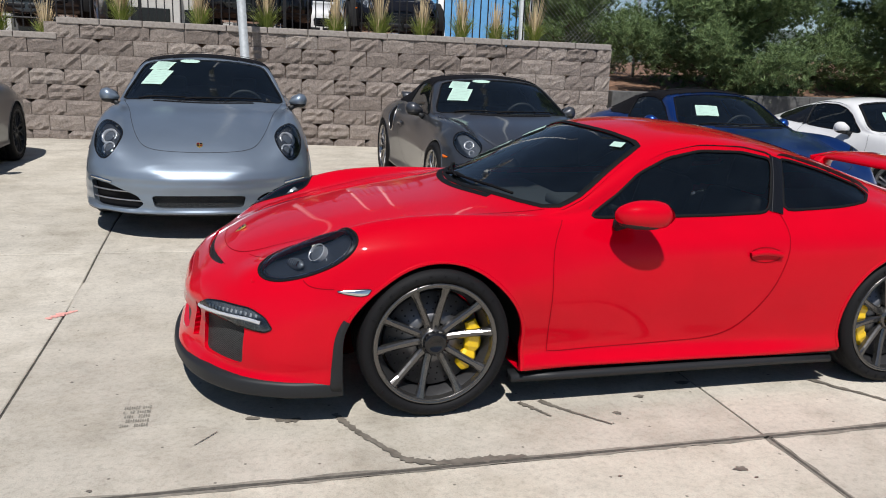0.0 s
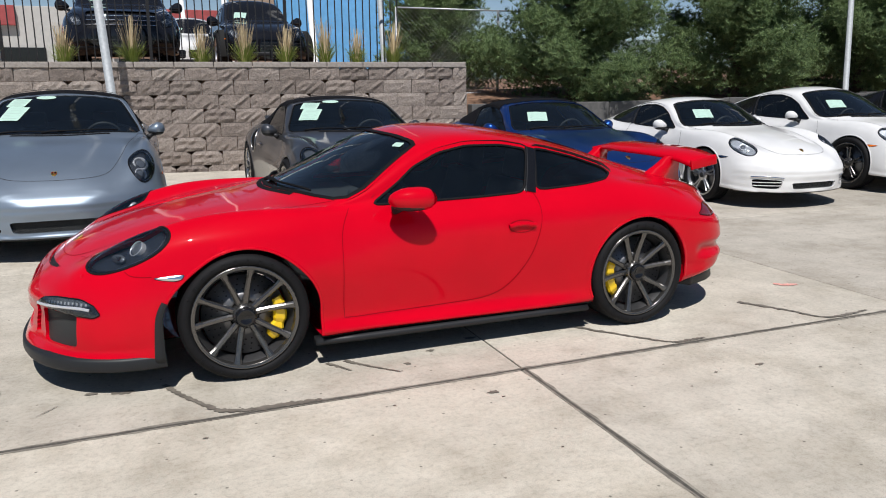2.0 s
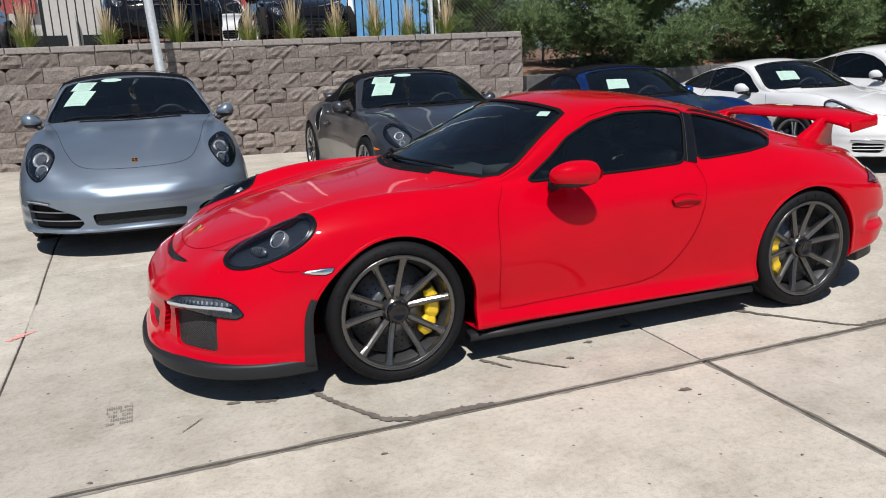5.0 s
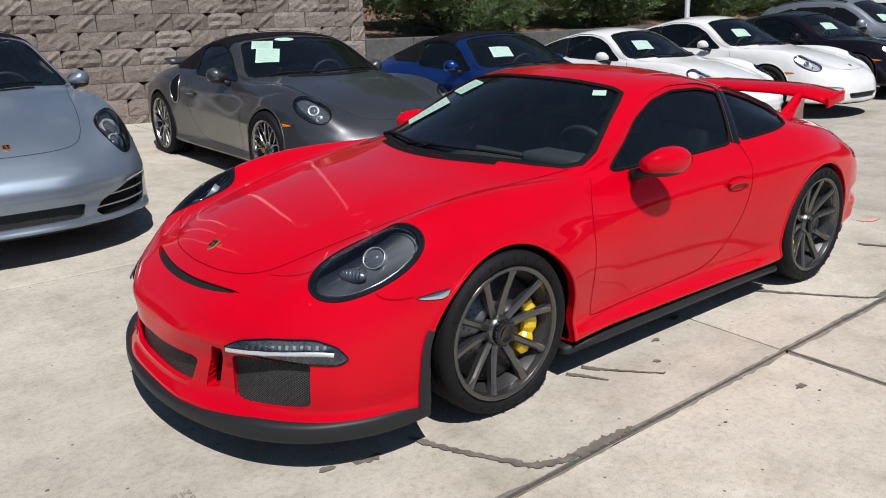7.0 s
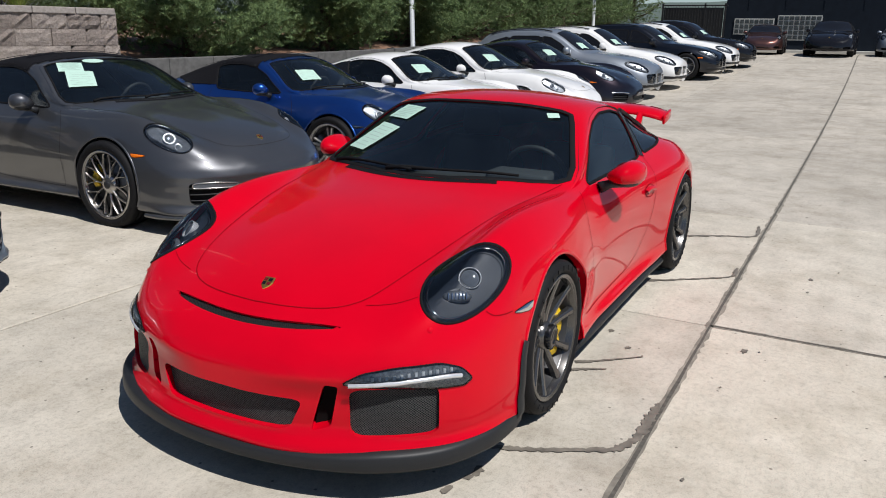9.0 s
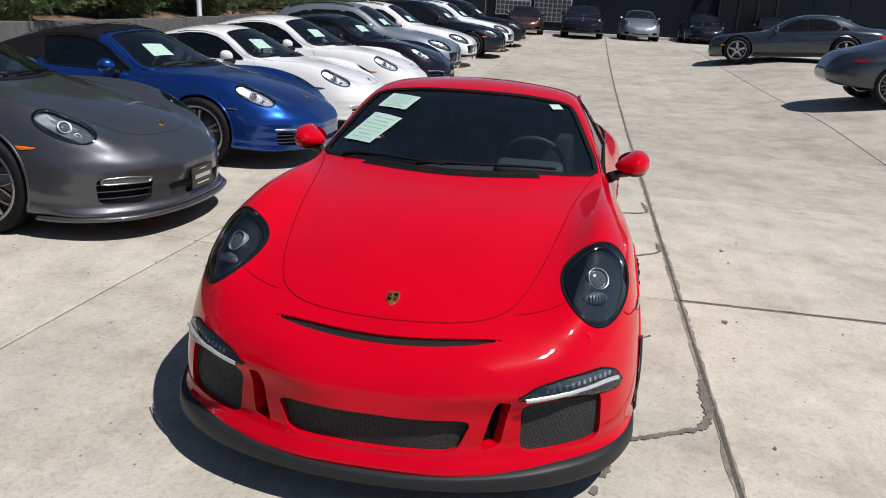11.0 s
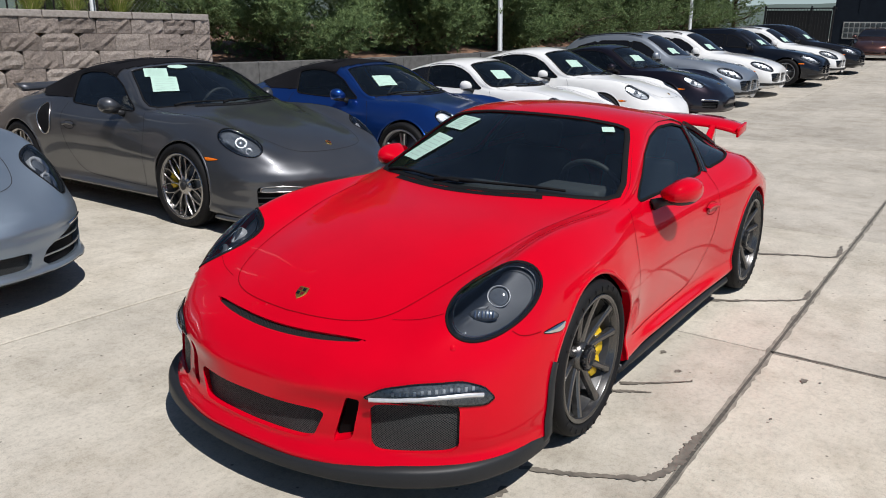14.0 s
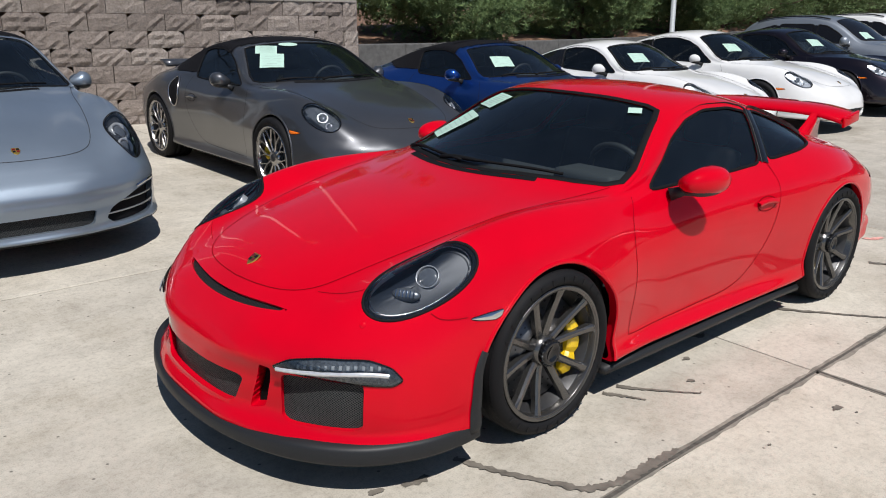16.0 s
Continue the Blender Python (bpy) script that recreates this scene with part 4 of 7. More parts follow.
def cabin(car, shell, mv, seat_mat=CABIN, axle=2.457):
    """What shows through the panes: lining, floor, dashboard, steering wheel and two seats."""
    bm = bmesh.new()
    lo, hi = mv(.5, 0, .3)[0], mv(2.75, 0, .3)[0]
    ids = {}
    for f in shell.bm.faces:
        c = f.calc_center_median()
        if lo < c.x < hi and c.z > 0.24 and math.hypot(c.x - axle, c.z - 0.34) > 0.42 and math.hypot(c.x, c.z - 0.34) > 0.42:
            vs = []
            for v in f.verts:
                if v not in ids:
                    ids[v] = bm.verts.new(v.co - v.normal * 0.03)
                vs.append(ids[v])
            try:
                bm.faces.new(vs)
            except ValueError:
                pass
    part("cabin_lining", bm, CABIN, car, "", "keep")
    bm = bmesh.new()
    x0, y0, z0 = mv(.70, .6, .80)
    box(bm, x0, 0, z0 - 0.04, 0.52, y0 * 2, 0.16, 0.05)
    box(bm, x0 + 0.15, -0.36, z0 + 0.055, 0.2, 0.36, 0.07, 0.03)
    part("dashboard", bm, CABIN_GREY, car)
    bm = bmesh.new()
    ring = [(0.0, 0.178 * math.cos(a), 0.178 * math.sin(a)) for a in [2 * math.pi * k / 30 for k in range(31)]]
    tube(bm, ring, 0.016, 8)
    tube(bm, [(0, -0.17, 0), (0.02, 0, -0.01), (0, 0.17, 0)], 0.018, 6)
    tube(bm, [(0.02, 0, 0), (0, 0, -0.17)], 0.018, 6)
    wx, wy, wz = mv(1.06, -.36, .83)
    part("steering_wheel", bm, CABIN, car, where=pose(wx, wy, wz, 0, -22, 0))
    for s in (-1, 1):
        sx, sy, sz = mv(1.5, .36 * s, .45)
        bm = bmesh.new()
        box(bm, -0.05, 0, -0.06, 0.5, 0.46, 0.14, 0.05)
        box(bm, 0.25, 0, 0.22, 0.13, 0.46, 0.52, 0.05, Matrix.Rotation(radians(16), 4, "Y"))
        box(bm, 0.36, 0, 0.56, 0.10, 0.26, 0.18, 0.04, Matrix.Rotation(radians(12), 4, "Y"))
        part("seat", bm, seat_mat, car, where=pose(sx, sy, sz))
    bm = bmesh.new()
    box(bm, (lo + hi) / 2, 0, 0.27, hi - lo, 1.35, 0.04)
    part("cabin_floor", bm, CABIN, car)


def canvas(skin, at):
    """The folding roof: the skin above the belt and behind the screen, a few millimetres proud."""
    cloth, ids = bmesh.new(), {}
    skin.normal_update()
    x0, x1, z0 = at(1.065, 0, 1).x, at(2.62, 0, 1).x, at(0, 0, .928).z
    w = at(0, 1, 1).y
    for f in skin.faces:
        c = f.calc_center_median()
        y = c.y / w
        if c.x < x0 + 0.30 * y * y or c.x > x1 - 0.35 * y * y or c.z < z0 + 0.14 * max(0.0, c.x - 2.15):
            continue
        vs = []
        for v in f.verts:
            if v not in ids:
                ids[v] = cloth.verts.new(v.co + v.normal * 0.006)
            vs.append(ids[v])
        cloth.faces.new(vs)
    return cloth


WINDSCREEN = [(.285, 0), (.307, .2), (.375, .4), (.46, .56), (.54, .665), (.61, .70), (.71, .685), (.86, .625), (1.0, .572), (1.07, .538), (1.075, .48), (1.04, .3), (1.01, .15), (1.0, 0)]
SIDE_PANE = [(.735, .870), (1.1, .872), (1.4, .877), (1.690, .889), (1.790, 1.128), (1.62, 1.160), (1.38, 1.164), (1.19, 1.130), (1.02, 1.060), (.90, .970)]
REAR_PANE = [(1.770, .897), (2.10, .914), (2.28, .932), (2.372, .957), (2.345, .992), (2.13, 1.066), (1.92, 1.118), (1.850, 1.128)]


def sports_car(name, where, label, lines, paint, mv, level, wheels, lamps, roof="paint", group="", axle=2.457, arch_r=0.37, seat_mat=CABIN, sheet_spots=(), pane=PANE, bumper=None, flare=0.0, wiper=True, shift=0.0, sculpt=None, room=(0.0, 0.0)):
    """A low rear-engined car. level: 2 very near, 1 near, 0 far off."""
    car = thing(name, where, label, "car", group)
    shell = Shell(lines, (96, 230, 330)[level], (3, 8, 10)[level], (8, 24, 60)[level], sculpt)
    see_through = level > 0

    def at(x, y, z):
        return Vector(mv(x, y, z))

    def top(x, y):
        p = at(x, y, 1.0)
        return shell.on((p.x, p.y, p.z), (0, 0, -1))[0]
    # openings
    way = (0.45, 0, -0.9)
    half = [top(x, y) for x, y in WINDSCREEN]
    outline = dense(half + [Vector((p.x, -p.y, p.z)) for p in half[-2:0:-1]], 0.03)
    dark = PANE_DARK if see_through else GLOSS_BLACK
    screen = glazing(car, shell, "windscreen", outline, way, pane if see_through else GLOSS_BLACK, see_through, 0.030 if roof != "cloth" else 0.014, "dark tinted windscreen")
    if roof == "cloth":
        mid = sum(half, Vector()) / len(half)
        mid.y = 0
        band = [mid + (p - mid) * 1.035 for p in half[4:]]
        band = smooth_curve(band + [Vector((p.x, -p.y, p.z)) for p in band[-2::-1]], 3)
        part("screen_frame", shell.ribbon(band, (0.45, 0, -0.9), 0.032, 0.001, False, 0.005), paint, screen)
    for side in (-1, 1):
        for nm, pts in (("side_window", SIDE_PANE), ("quarter_window", REAR_PANE)):
            if roof == "cloth" and nm == "quarter_window":
                pts = [(1.78, .925), (2.0, .945), (2.05, .965), (1.95, 1.06), (1.86, 1.11)]
            ring = rounded([at(x, .9 * side, z) for x, z in pts], 3, 0.18)
            open_pane = see_through and (nm == "side_window" or level == 2)
            glazing(car, shell, nm, ring, (0, -side, 0), dark if open_pane else GLOSS_BLACK, open_pane, 0.015)
        if roof != "cloth":
            line = [at(1.728 + .094 * k / 8, .9 * side, .888 + .245 * k / 8) for k in range(9)]
            pillar = part("door_pillar", shell.ribbon(line, (0, -side, 0), 0.075, 0.002, False, 0.004), GLOSS_BLACK, car)
            part("pillar_edge", shell.ribbon([p + Vector((-.026, 0, 0)) for p in line], (0, -side, 0), 0.004, 0.006, False, 0.002), BLACK_TRIM, pillar)
    if lamps:
        for side in (-1, 1):
            c, a, b = lamps["c"], lamps["a"], lamps["b"]
            lamp(car, shell, side, mv(*c), Vector(mv(*(Vector(c) + Vector(a)))) - Vector(mv(*c)), Vector(mv(*(Vector(c) + Vector(b)))) - Vector(mv(*c)), (0.62, -0.42, -0.66), lamps["bowl"], lamps["style"], lamps.get("extra"), lamps.get("rim", 0.010))
    if bumper:
        bumper(car, shell, mv, at)
    if see_through:
        cabin(car, shell, mv, seat_mat, axle)
    zw = wheels["r"]
    shell.arch(shift, zw, arch_r, room)
    shell.arch(axle + shift, zw, arch_r)
    skin = shell.bm
    if roof == "cloth":
        cloth = canvas(skin, at)
    if level:                                         # black tray under the body
        tray, ids = bmesh.new(), {}
        skin.normal_update()
        for f in skin.faces:
            c = f.calc_center_median()
            if c.z < 0.24 and f.normal.z < -0.75 and math.hypot(c.x, c.z - zw) > arch_r and math.hypot(c.x - axle, c.z - zw) > arch_r:
                for v in f.verts:
                    if v not in ids:
                        ids[v] = tray.verts.new(v.co - Vector((0, 0, 0.004)))
                tray.faces.new([ids[v] for v in f.verts])
        part("undertray", tray, LINER, car, "", "keep")
    part("body", skin, paint, car, "", True)
    # seams
    gap = SEAM if paint is RED else DARK_SEAM
    hood = [(-.880, 0), (-.870, .15), (-.842, .28), (-.79, .375), (-.70, .44), (-.5, .50), (-.2, .555), (.1, .60), (.35, .645), (.54, .69)]
    for side in (-1, 1):
        line = smooth_curve([top(x, y * side) for x, y in hood], 4 if level else 2)
        seam(car, shell, line, (0.3, 0, -1), mat=gap, name="bonnet_seam")
        door = [(.60, .86), (.545, .74), (.533, .5), (.533, .30), (.56, .268), (.8, .266), (1.165, .272), (1.40, .285), (1.55, .345), (1.68, .5), (1.75, .68), (1.765, .82), (1.74, .895)]
        seam(car, shell, smooth_curve([at(x, .95 * side, z) for x, z in door], 4), (0, -side, 0), mat=gap, name="door_seam")
        h = at(1.63, .95 * side, .70)
        handle = part("door_handle", shell.ribbon([h + Vector((t * 0.085, 0, 0.012 - t * t * 0.01)) for t in (-1, -.6, -.2, .2, .6, 1)], (0, -side, 0), 0.028, 0.004, False, 0.016), paint, car)
        part("handle_cup", shell.patch(oval(h, (0.082, 0, 0), (0, 0, 0.034), 24), (0, -side, 0), 0.0012, 3), BLACK_TRIM if level == 0 else paint, handle, "", "keep")
        seam(car, shell, oval(h, (0.084, 0, 0), (0, 0, 0.036), 24), (0, -side, 0), 0.006, gap, True)
        m = at(.93, .90, .915)
        door_mirror(car, side, (m.x, m.y - (0 if level == 2 else 0.03), m.z), (0.150, 0.092, 0.063) if level == 2 else (0.085, 0.092, 0.066), paint, at(.86, .785, .84), level > 0)
        k = at(-.35, .9 * side, .588)
        if bumper is not None or level:
            wedge = rounded([k + Vector(d) for d in ((-.085, 0, .006), (.0, 0, .013), (.06, 0, .014), (.045, 0, -.006), (.015, 0, -.013), (-.05, 0, -.004))], 3, 0.2)
            marker = part("side_marker", shell.patch(wedge, (0, -side, 0), 0.004, 3, 0.003), wheels.get("marker", CHROME), car, "", "keep")
            part("marker_rim", shell.ribbon(wedge, (0, -side, 0), 0.006, 0.002, True), SEAL, marker)
        t = at(3.12, .95 * side, .69)
        wrap = rounded([t + Vector(d) for d in ((-.15, 0, -.012), (.0, 0, .040), (.12, -.05 * side, .034), (.13, -.05 * side, -.03), (.0, 0, -.036))], 3, 0.22)
        rear_lamp = part("tail_lamp", shell.patch(wrap, (-0.35, -side, 0), 0.005, 4, 0.004), RED_LENS, car, "dark red tail lamp", "keep")
        part("lamp_rim", shell.ribbon(wrap, (-0.35, -side, 0), 0.008, 0.002, True), SEAL, rear_lamp)
        # arch liners
        for x in (0.0, axle):
            wider = room if x == 0 else (0.0, 0.0)
            lip = []
            for t in [radians(-20 + 220 * k / 48) for k in range(49)]:
                reach = arch_reach(math.cos(t), math.sin(t), arch_r, wider) + 0.003
                lip.append((x + shift + reach * math.cos(t), .95 * side, zw + reach * math.sin(t)))
            part("arch_lip", shell.ribbon(lip, (0, -side, 0), 0.018, -0.001, False, 0.005), paint, car)
            bm = bmesh.new()
            y1 = 0.80 if x == 0 else 0.83
            lathe(bm, [(arch_r + 0.012, 0.40), (arch_r + 0.012, y1 - 0.02 + flare), (arch_r - 0.0, y1 - 0.02 + flare)], 24, "y", math.pi * 1.15)
            bmesh.ops.rotate(bm, cent=(0, 0, 0), matrix=Matrix.Rotation(radians(-(-13.5)), 3, "Y"), verts=bm.verts)
            bmesh.ops.scale(bm, vec=(1 + max(wider) / arch_r, side, 1), verts=bm.verts)
            part("wheel_arch_liner", bm, LINER, car, where=pose(x + shift, 0, zw))
        for x, y in ((0.0, wheels["yf"]), (axle, wheels["yr"])):
            wheel(car, x, y * side, zw, zw, wheels["w"] if x == 0 else wheels["w"] + 0.04, wheels["rim"], wheels["style"], wheels["mat"], wheels["caliper"], level > 0, wheels.get("lock", False), wheels.get("at", 0.0) if x == 0 else math.pi - wheels.get("at", 0.0))
    # rear pane and badge
    rear = [top(x, y) for x, y in ((2.02, 0), (2.04, .20), (2.10, .30), (2.30, .29), (2.46, .24), (2.50, 0))]
    if roof != "cloth":
        part("rear_window", shell.patch(dense(rear + [Vector((p.x, -p.y, p.z)) for p in rear[-2:0:-1]], 0.05), (-0.3, 0, -0.9), 0.003, 4), GLOSS_BLACK, car, "", "keep")
    else:
        way = (0, 0, -1)
        folded = part("cloth_roof", cloth, CLOTH_TOP, car, "black canvas folding roof", "keep")
        for x in (1.35, 1.75, 2.1):
            line = [top(x, -.5 + k * .1) for k in range(11)]
            part("roof_bow", shell.ribbon(line, way, 0.03, 0.016, False, 0.004), CLOTH_TOP, folded)
    p, n = shell.on(at(-.82, 0, .7), (0.5, 0, -0.86))
    up = Vector((0.82, 0, 0.57)).normalized()
    bm = bmesh.new()
    shield = [(0.030, 0.022), (0.030, -0.022), (0.004, -0.025), (-0.018, -0.016), (-0.034, 0.0), (-0.018, 0.016), (0.004, 0.025)]
    a = [bm.verts.new(p + up * s + Vector((0, t, 0)) + n * 0.001) for s, t in shield]
    b = [bm.verts.new(p + up * s * 0.9 + Vector((0, t * 0.9, 0)) + n * 0.006) for s, t in shield]
    bm.faces.new(b)
    for i in range(7):
        bm.faces.new((a[i], a[(i + 1) % 7], b[(i + 1) % 7], b[i]))
    badge = part("bonnet_badge", bm, GOLD, car, "small gold shield badge", False)
    if level:
        for s, t, mt in ((0.014, 0.011, RED_LENS), (-0.004, -0.011, RED_LENS), (0.014, -0.011, GLOSS_BLACK), (-0.004, 0.011, GLOSS_BLACK)):
            bm = bmesh.new()
            bm.faces.new([bm.verts.new(p + up * (s + ds) + Vector((0, t + dt, 0)) + n * 0.0075) for ds, dt in ((-.007, -.008), (-.007, .008), (.007, .008), (.007, -.008))])
            part("badge_field", bm, mt, badge, "", False)
    if sheet_spots:
        sheets(car, shell, [(*mv(cx, cy, 1)[:2], sx, sy, r) for cx, cy, sx, sy, r in sheet_spots], (0.45, 0, -0.9), screen)
    if wiper and level:
        for y0, y1, up in ((.16, -.50, .03), (.56, .02, .022)):
            bm = bmesh.new()
            pts = []
            for k in range(9):
                y = y0 + (y1 - y0) * k / 8
                q, nn = shell.on(top(.30 + .50 * y * y + up * (k > 0) + 0.01 * math.sin(k * 0.4), y), (0, 0, -1))
                pts.append(q + nn * 0.012)
            tube(bm, pts, [0.011] * 3 + [0.007] * 6, 6)
            part("wiper", bm, SEAL, car)
        cowl = [top(.255 + .55 * (y * y), y) for y in np.linspace(-.43, .43, 25)]
        part("cowl_grille", shell.ribbon(cowl, (0, 0, -1), 0.034, 0.0015), SEAL, car)
    return car, shell


# ---- the ground ----
def ground_z(x, y):
    """The lot is level round the red car and rises towards the building and a little towards the back row."""
    z = 0.00123 * max(0.0, min(x, 32.0) - 6.0) ** 2
    s = min(1.0, max(0.0, (y - 0.9) / 1.8))
    t = min(1.0, max(0.0, (x - 6.0) / 5.0))
    u = min(1.0, max(0.0, (x - 24.0) / 7.0))
    return z + 0.10 * min(1.0, max(0.0, (6.0 - x) / 6.0)) * s * s * (3 - 2 * s) + 0.15 * min(3.2, max(0.0, -3.2 - y)) * t * t * (3 - 2 * t) * (1 - u * u * (3 - 2 * u))


def sheet(xs, ys, height):
    verts = [(x, y, height(x, y)) for y in ys for x in xs]
    n = len(xs)
    return verts, [(j * n + i, j * n + i + 1, (j + 1) * n + i + 1, (j + 1) * n + i) for j in range(len(ys) - 1) for i in range(n - 1)]


far = [-900, -300, -120, -60]
xs = far + [-40 + 2 * k for k in range(51)] + [70, 100, 200, 400, 900]
ys = far + [-40 + 2 * k for k in range(31)] + [30, 60, 120, 300, 900]
ground = new("ground", mesh_of("ground", *sheet(xs, ys, lambda x, y: ground_z(x, y) - 0.035), PAVING_GREY))
tagged(ground, "concrete parking lot with sealed joints between slabs", "ground", kind="structure")

# ---- retaining wall of split blocks ----
WALL_TURN = -0.1175                                   # it runs slightly towards the cars as x grows


def wall_y(x):
    return 8.96 + WALL_TURN * (x + 3.79)


# (its blocks and caps are built last; this is the fill behind them)
bm = bmesh.new()
for x0, x1, h in ((-14.0, -3.35, 1.42), (-3.35, 5.12, 1.72)):
    a = [(x0, wall_y(x0) + 0.2, -0.1), (x1, wall_y(x1) + 0.2, -0.1), (x1, 30, -0.1), (x0, 30, -0.1)]
    lo = [bm.verts.new(p) for p in a]
    hi = [bm.verts.new((p[0], p[1], h)) for p in a]
    bm.faces.new(hi)
    for i in range(4):
        bm.faces.new((lo[i], lo[(i + 1) % 4], hi[(i + 1) % 4], hi[i]))
terrace = part("terrace", bm, EARTH, None, "", False)
tagged(terrace, "raised earth terrace held by the block wall", "ground", kind="structure")

# sloped planting bank behind the row, with a low concrete kerb wall along its foot
bm = bmesh.new()
verts, faces = sheet([5.0 + 1.0 * k for k in range(46)], [8.7 + 0.5 * k for k in range(14)] + [18, 24, 40],
                     lambda x, y: ground_z(x, 3) + min(1.3, 0.75 + max(0, y - 8.7) * 0.16) + 0.10 * noise.noise((x * 0.9, y * 0.9, 0)))
bank = new("bank", mesh_of("bank", verts, faces, EARTH, True))
tagged(bank, "bare red-brown earth bank under the pines", "ground", kind="structure")
KERB = plain("weathered_concrete", (0.11, 0.108, 0.105), 0.9, scale=9, relief=0.004, vary=0.25)
bm = bmesh.new()
for k in range(36):
    x = 5.4 + k
    z = ground_z(x + 0.5, 5)
    box(bm, x + 0.5, 8.45, z + 0.5, 0.99, 0.22, 1.2, 0.015)
low_wall = part("low_wall", bm, KERB, None, "", False)
tagged(low_wall, "low weathered concrete wall at the foot of the bank", "wall", kind="structure")

# ---- dark building at the end of the lot ----
FACADE = plain("navy_cladding", (0.010, 0.015, 0.023), 0.85, scale=3, vary=0.15, relief=0.002, spec=0.15)
GLASS_BLOCK = plain("glass_block", (0.06, 0.07, 0.072), 0.3, vary=0.5, scale=6, spec=0.3)
MORTAR = plain("pale_mortar", (0.50, 0.50, 0.47), 0.85)
DARK_GLAZING = plain("dark_shopfront_glass", (0.006, 0.008, 0.011), 0.35, spec=0.25)
BX, BZ = 37.0, 0.81
building = thing("building", pose(BX, 0, BZ), "dark navy clad building with glass-block windows", "building")
bm = bmesh.new()
box(bm, 6, -15.4, 1.65, 12, 40.0, 3.3)
part("wall", bm, FACADE, building, "", False)
bm = bmesh.new()
box(bm, 6, -15.4, 3.33, 12.2, 40.2, 0.12, 0.02)
part("roof_edge", bm, FACADE, building, "", False)
bm = bmesh.new()
box(bm, -0.30, -15.4, 0.0, 0.6, 39.8, 0.30, 0.02)
part("plinth", bm, MORTAR, building, "pale concrete kerb at the foot of the wall", False)
for y1, y0, z0, z1, n, m in ((2.44, 4.14, 0.82, 1.50, 8, 3), (0.43, 2.24, 0.59, 1.65, 8, 5)):
    bm = bmesh.new()
    box(bm, -0.015, (y0 + y1) / 2, (z0 + z1) / 2, 0.05, y0 - y1 + 0.05, z1 - z0 + 0.05)
    window = part("window", bm, MORTAR, building, "glass-block window", False)
    sy, sz = (y0 - y1) / n, (z1 - z0) / m
    for i in range(n):
        for j in range(m):
            bm = bmesh.new()
            box(bm, -0.04, y1 + sy * (i + 0.5), z0 + sz * (j + 0.5), 0.04, sy * 0.80, sz * 0.80, 0.012)
            part("glass_block", bm, GLASS_BLOCK, window, "", False)
for k in range(24):
    bm = bmesh.new()
    box(bm, -0.008, 3.6 - 1.6 * k, 2.6, 0.02, 0.03, 1.3)
    part("cladding_strip", bm, FACADE, building, "", False)
bm = bmesh.new()
box(bm, -0.06, -7.85, 1.3, 0.10, 2.7, 2.55, 0.01)
entrance = part("door", bm, DARK_GLAZING, building, "dark glazed entrance", False)
for y in (-6.55, -7.45, -8.3, -9.15):
    bm = bmesh.new()
    box(bm, -0.13, y, 1.3, 0.05, 0.07, 2.55, 0.008)
    part("door_frame", bm, IRON, entrance, "", False)
for k in range(3):
    bm = bmesh.new()
    box(bm, -0.16, -6.58 - 0.20 * k, 2.25, 0.02, 0.13, 0.24)
    part("sign_bar", bm, MORTAR, building, "white sign characters, drawn as bars", False)
bm = bmesh.new()
box(bm, -0.10, -5.86, 2.5, 0.2, 0.18, 0.34, 0.02)
part("wall_lamp", bm, GALVANISED, building, "", False)
for y, w, h in ((-0.9, 1.0, 0.38), (-2.6, 1.5, 0.3), (-12.0, 2.0, 0.5)):
    bm = bmesh.new()
    box(bm, 2.5, y, 3.4 + h / 2, 1.4, w, h, 0.04)
    part("roof_unit", bm, GALVANISED, building, "grey rooftop air-handling unit", False)
for y in (3.2, -0.2):
    bm = bmesh.new()
    tube(bm, [(1.2, y, 3.3), (1.2, y, 5.2)], 0.05, 8)
    part("vent_pipe", bm, GALVANISED, building)


# ---- poles ----
def lamp_pole(x, y, z0, r=0.055, h=7.0, group="lamp poles", mat=None, label="slim galvanised steel pole on a base plate"):
    pole = thing("lamp_pole", pose(x, y, z0, 0, -3.0, 0), label, "pole", group)
    bm = bmesh.new()
    lathe(bm, [(0, 0), (r * 1.9, 0), (r * 1.9, 0.02), (r, 0.03), (r * 0.8, h), (0, h)], 20, "z")
    part("shaft", bm, mat or POLE_GREY, pole)
    bm = bmesh.new()
    box(bm, 0, -0.35, h, 0.3, 0.8, 0.12, 0.03)
    part("lamp_head", bm, mat or POLE_GREY, pole)
    return pole


POLE_GREY = plain("weathered_pole_paint", (0.36, 0.385, 0.40), 0.55, 0.2, scale=25)
POLE_WHITE = plain("white_pole_paint", (0.72, 0.72, 0.70), 0.5, scale=20, vary=0.06)
lamp_pole(-0.62, 7.95, ground_z(-0.6, 8), 0.066)
lamp_pole(15.75, 9.2, ground_z(15.7, 5) + 0.2, 0.07)
lamp_pole(31.3, 9.2, ground_z(31, 5) + 0.2, 0.07)
lamp_pole(4.05, 9.3, 1.6, 0.05)
for x, y, r in ((1.38, 20.0, 0.065), (2.6, 20.0, 0.085), (3.84, 14.0, 0.075)):
    lamp_pole(x, y, 1.2, r, 9.0, "white poles beyond the terrace", POLE_WHITE, "white painted steel pole beyond the terrace")


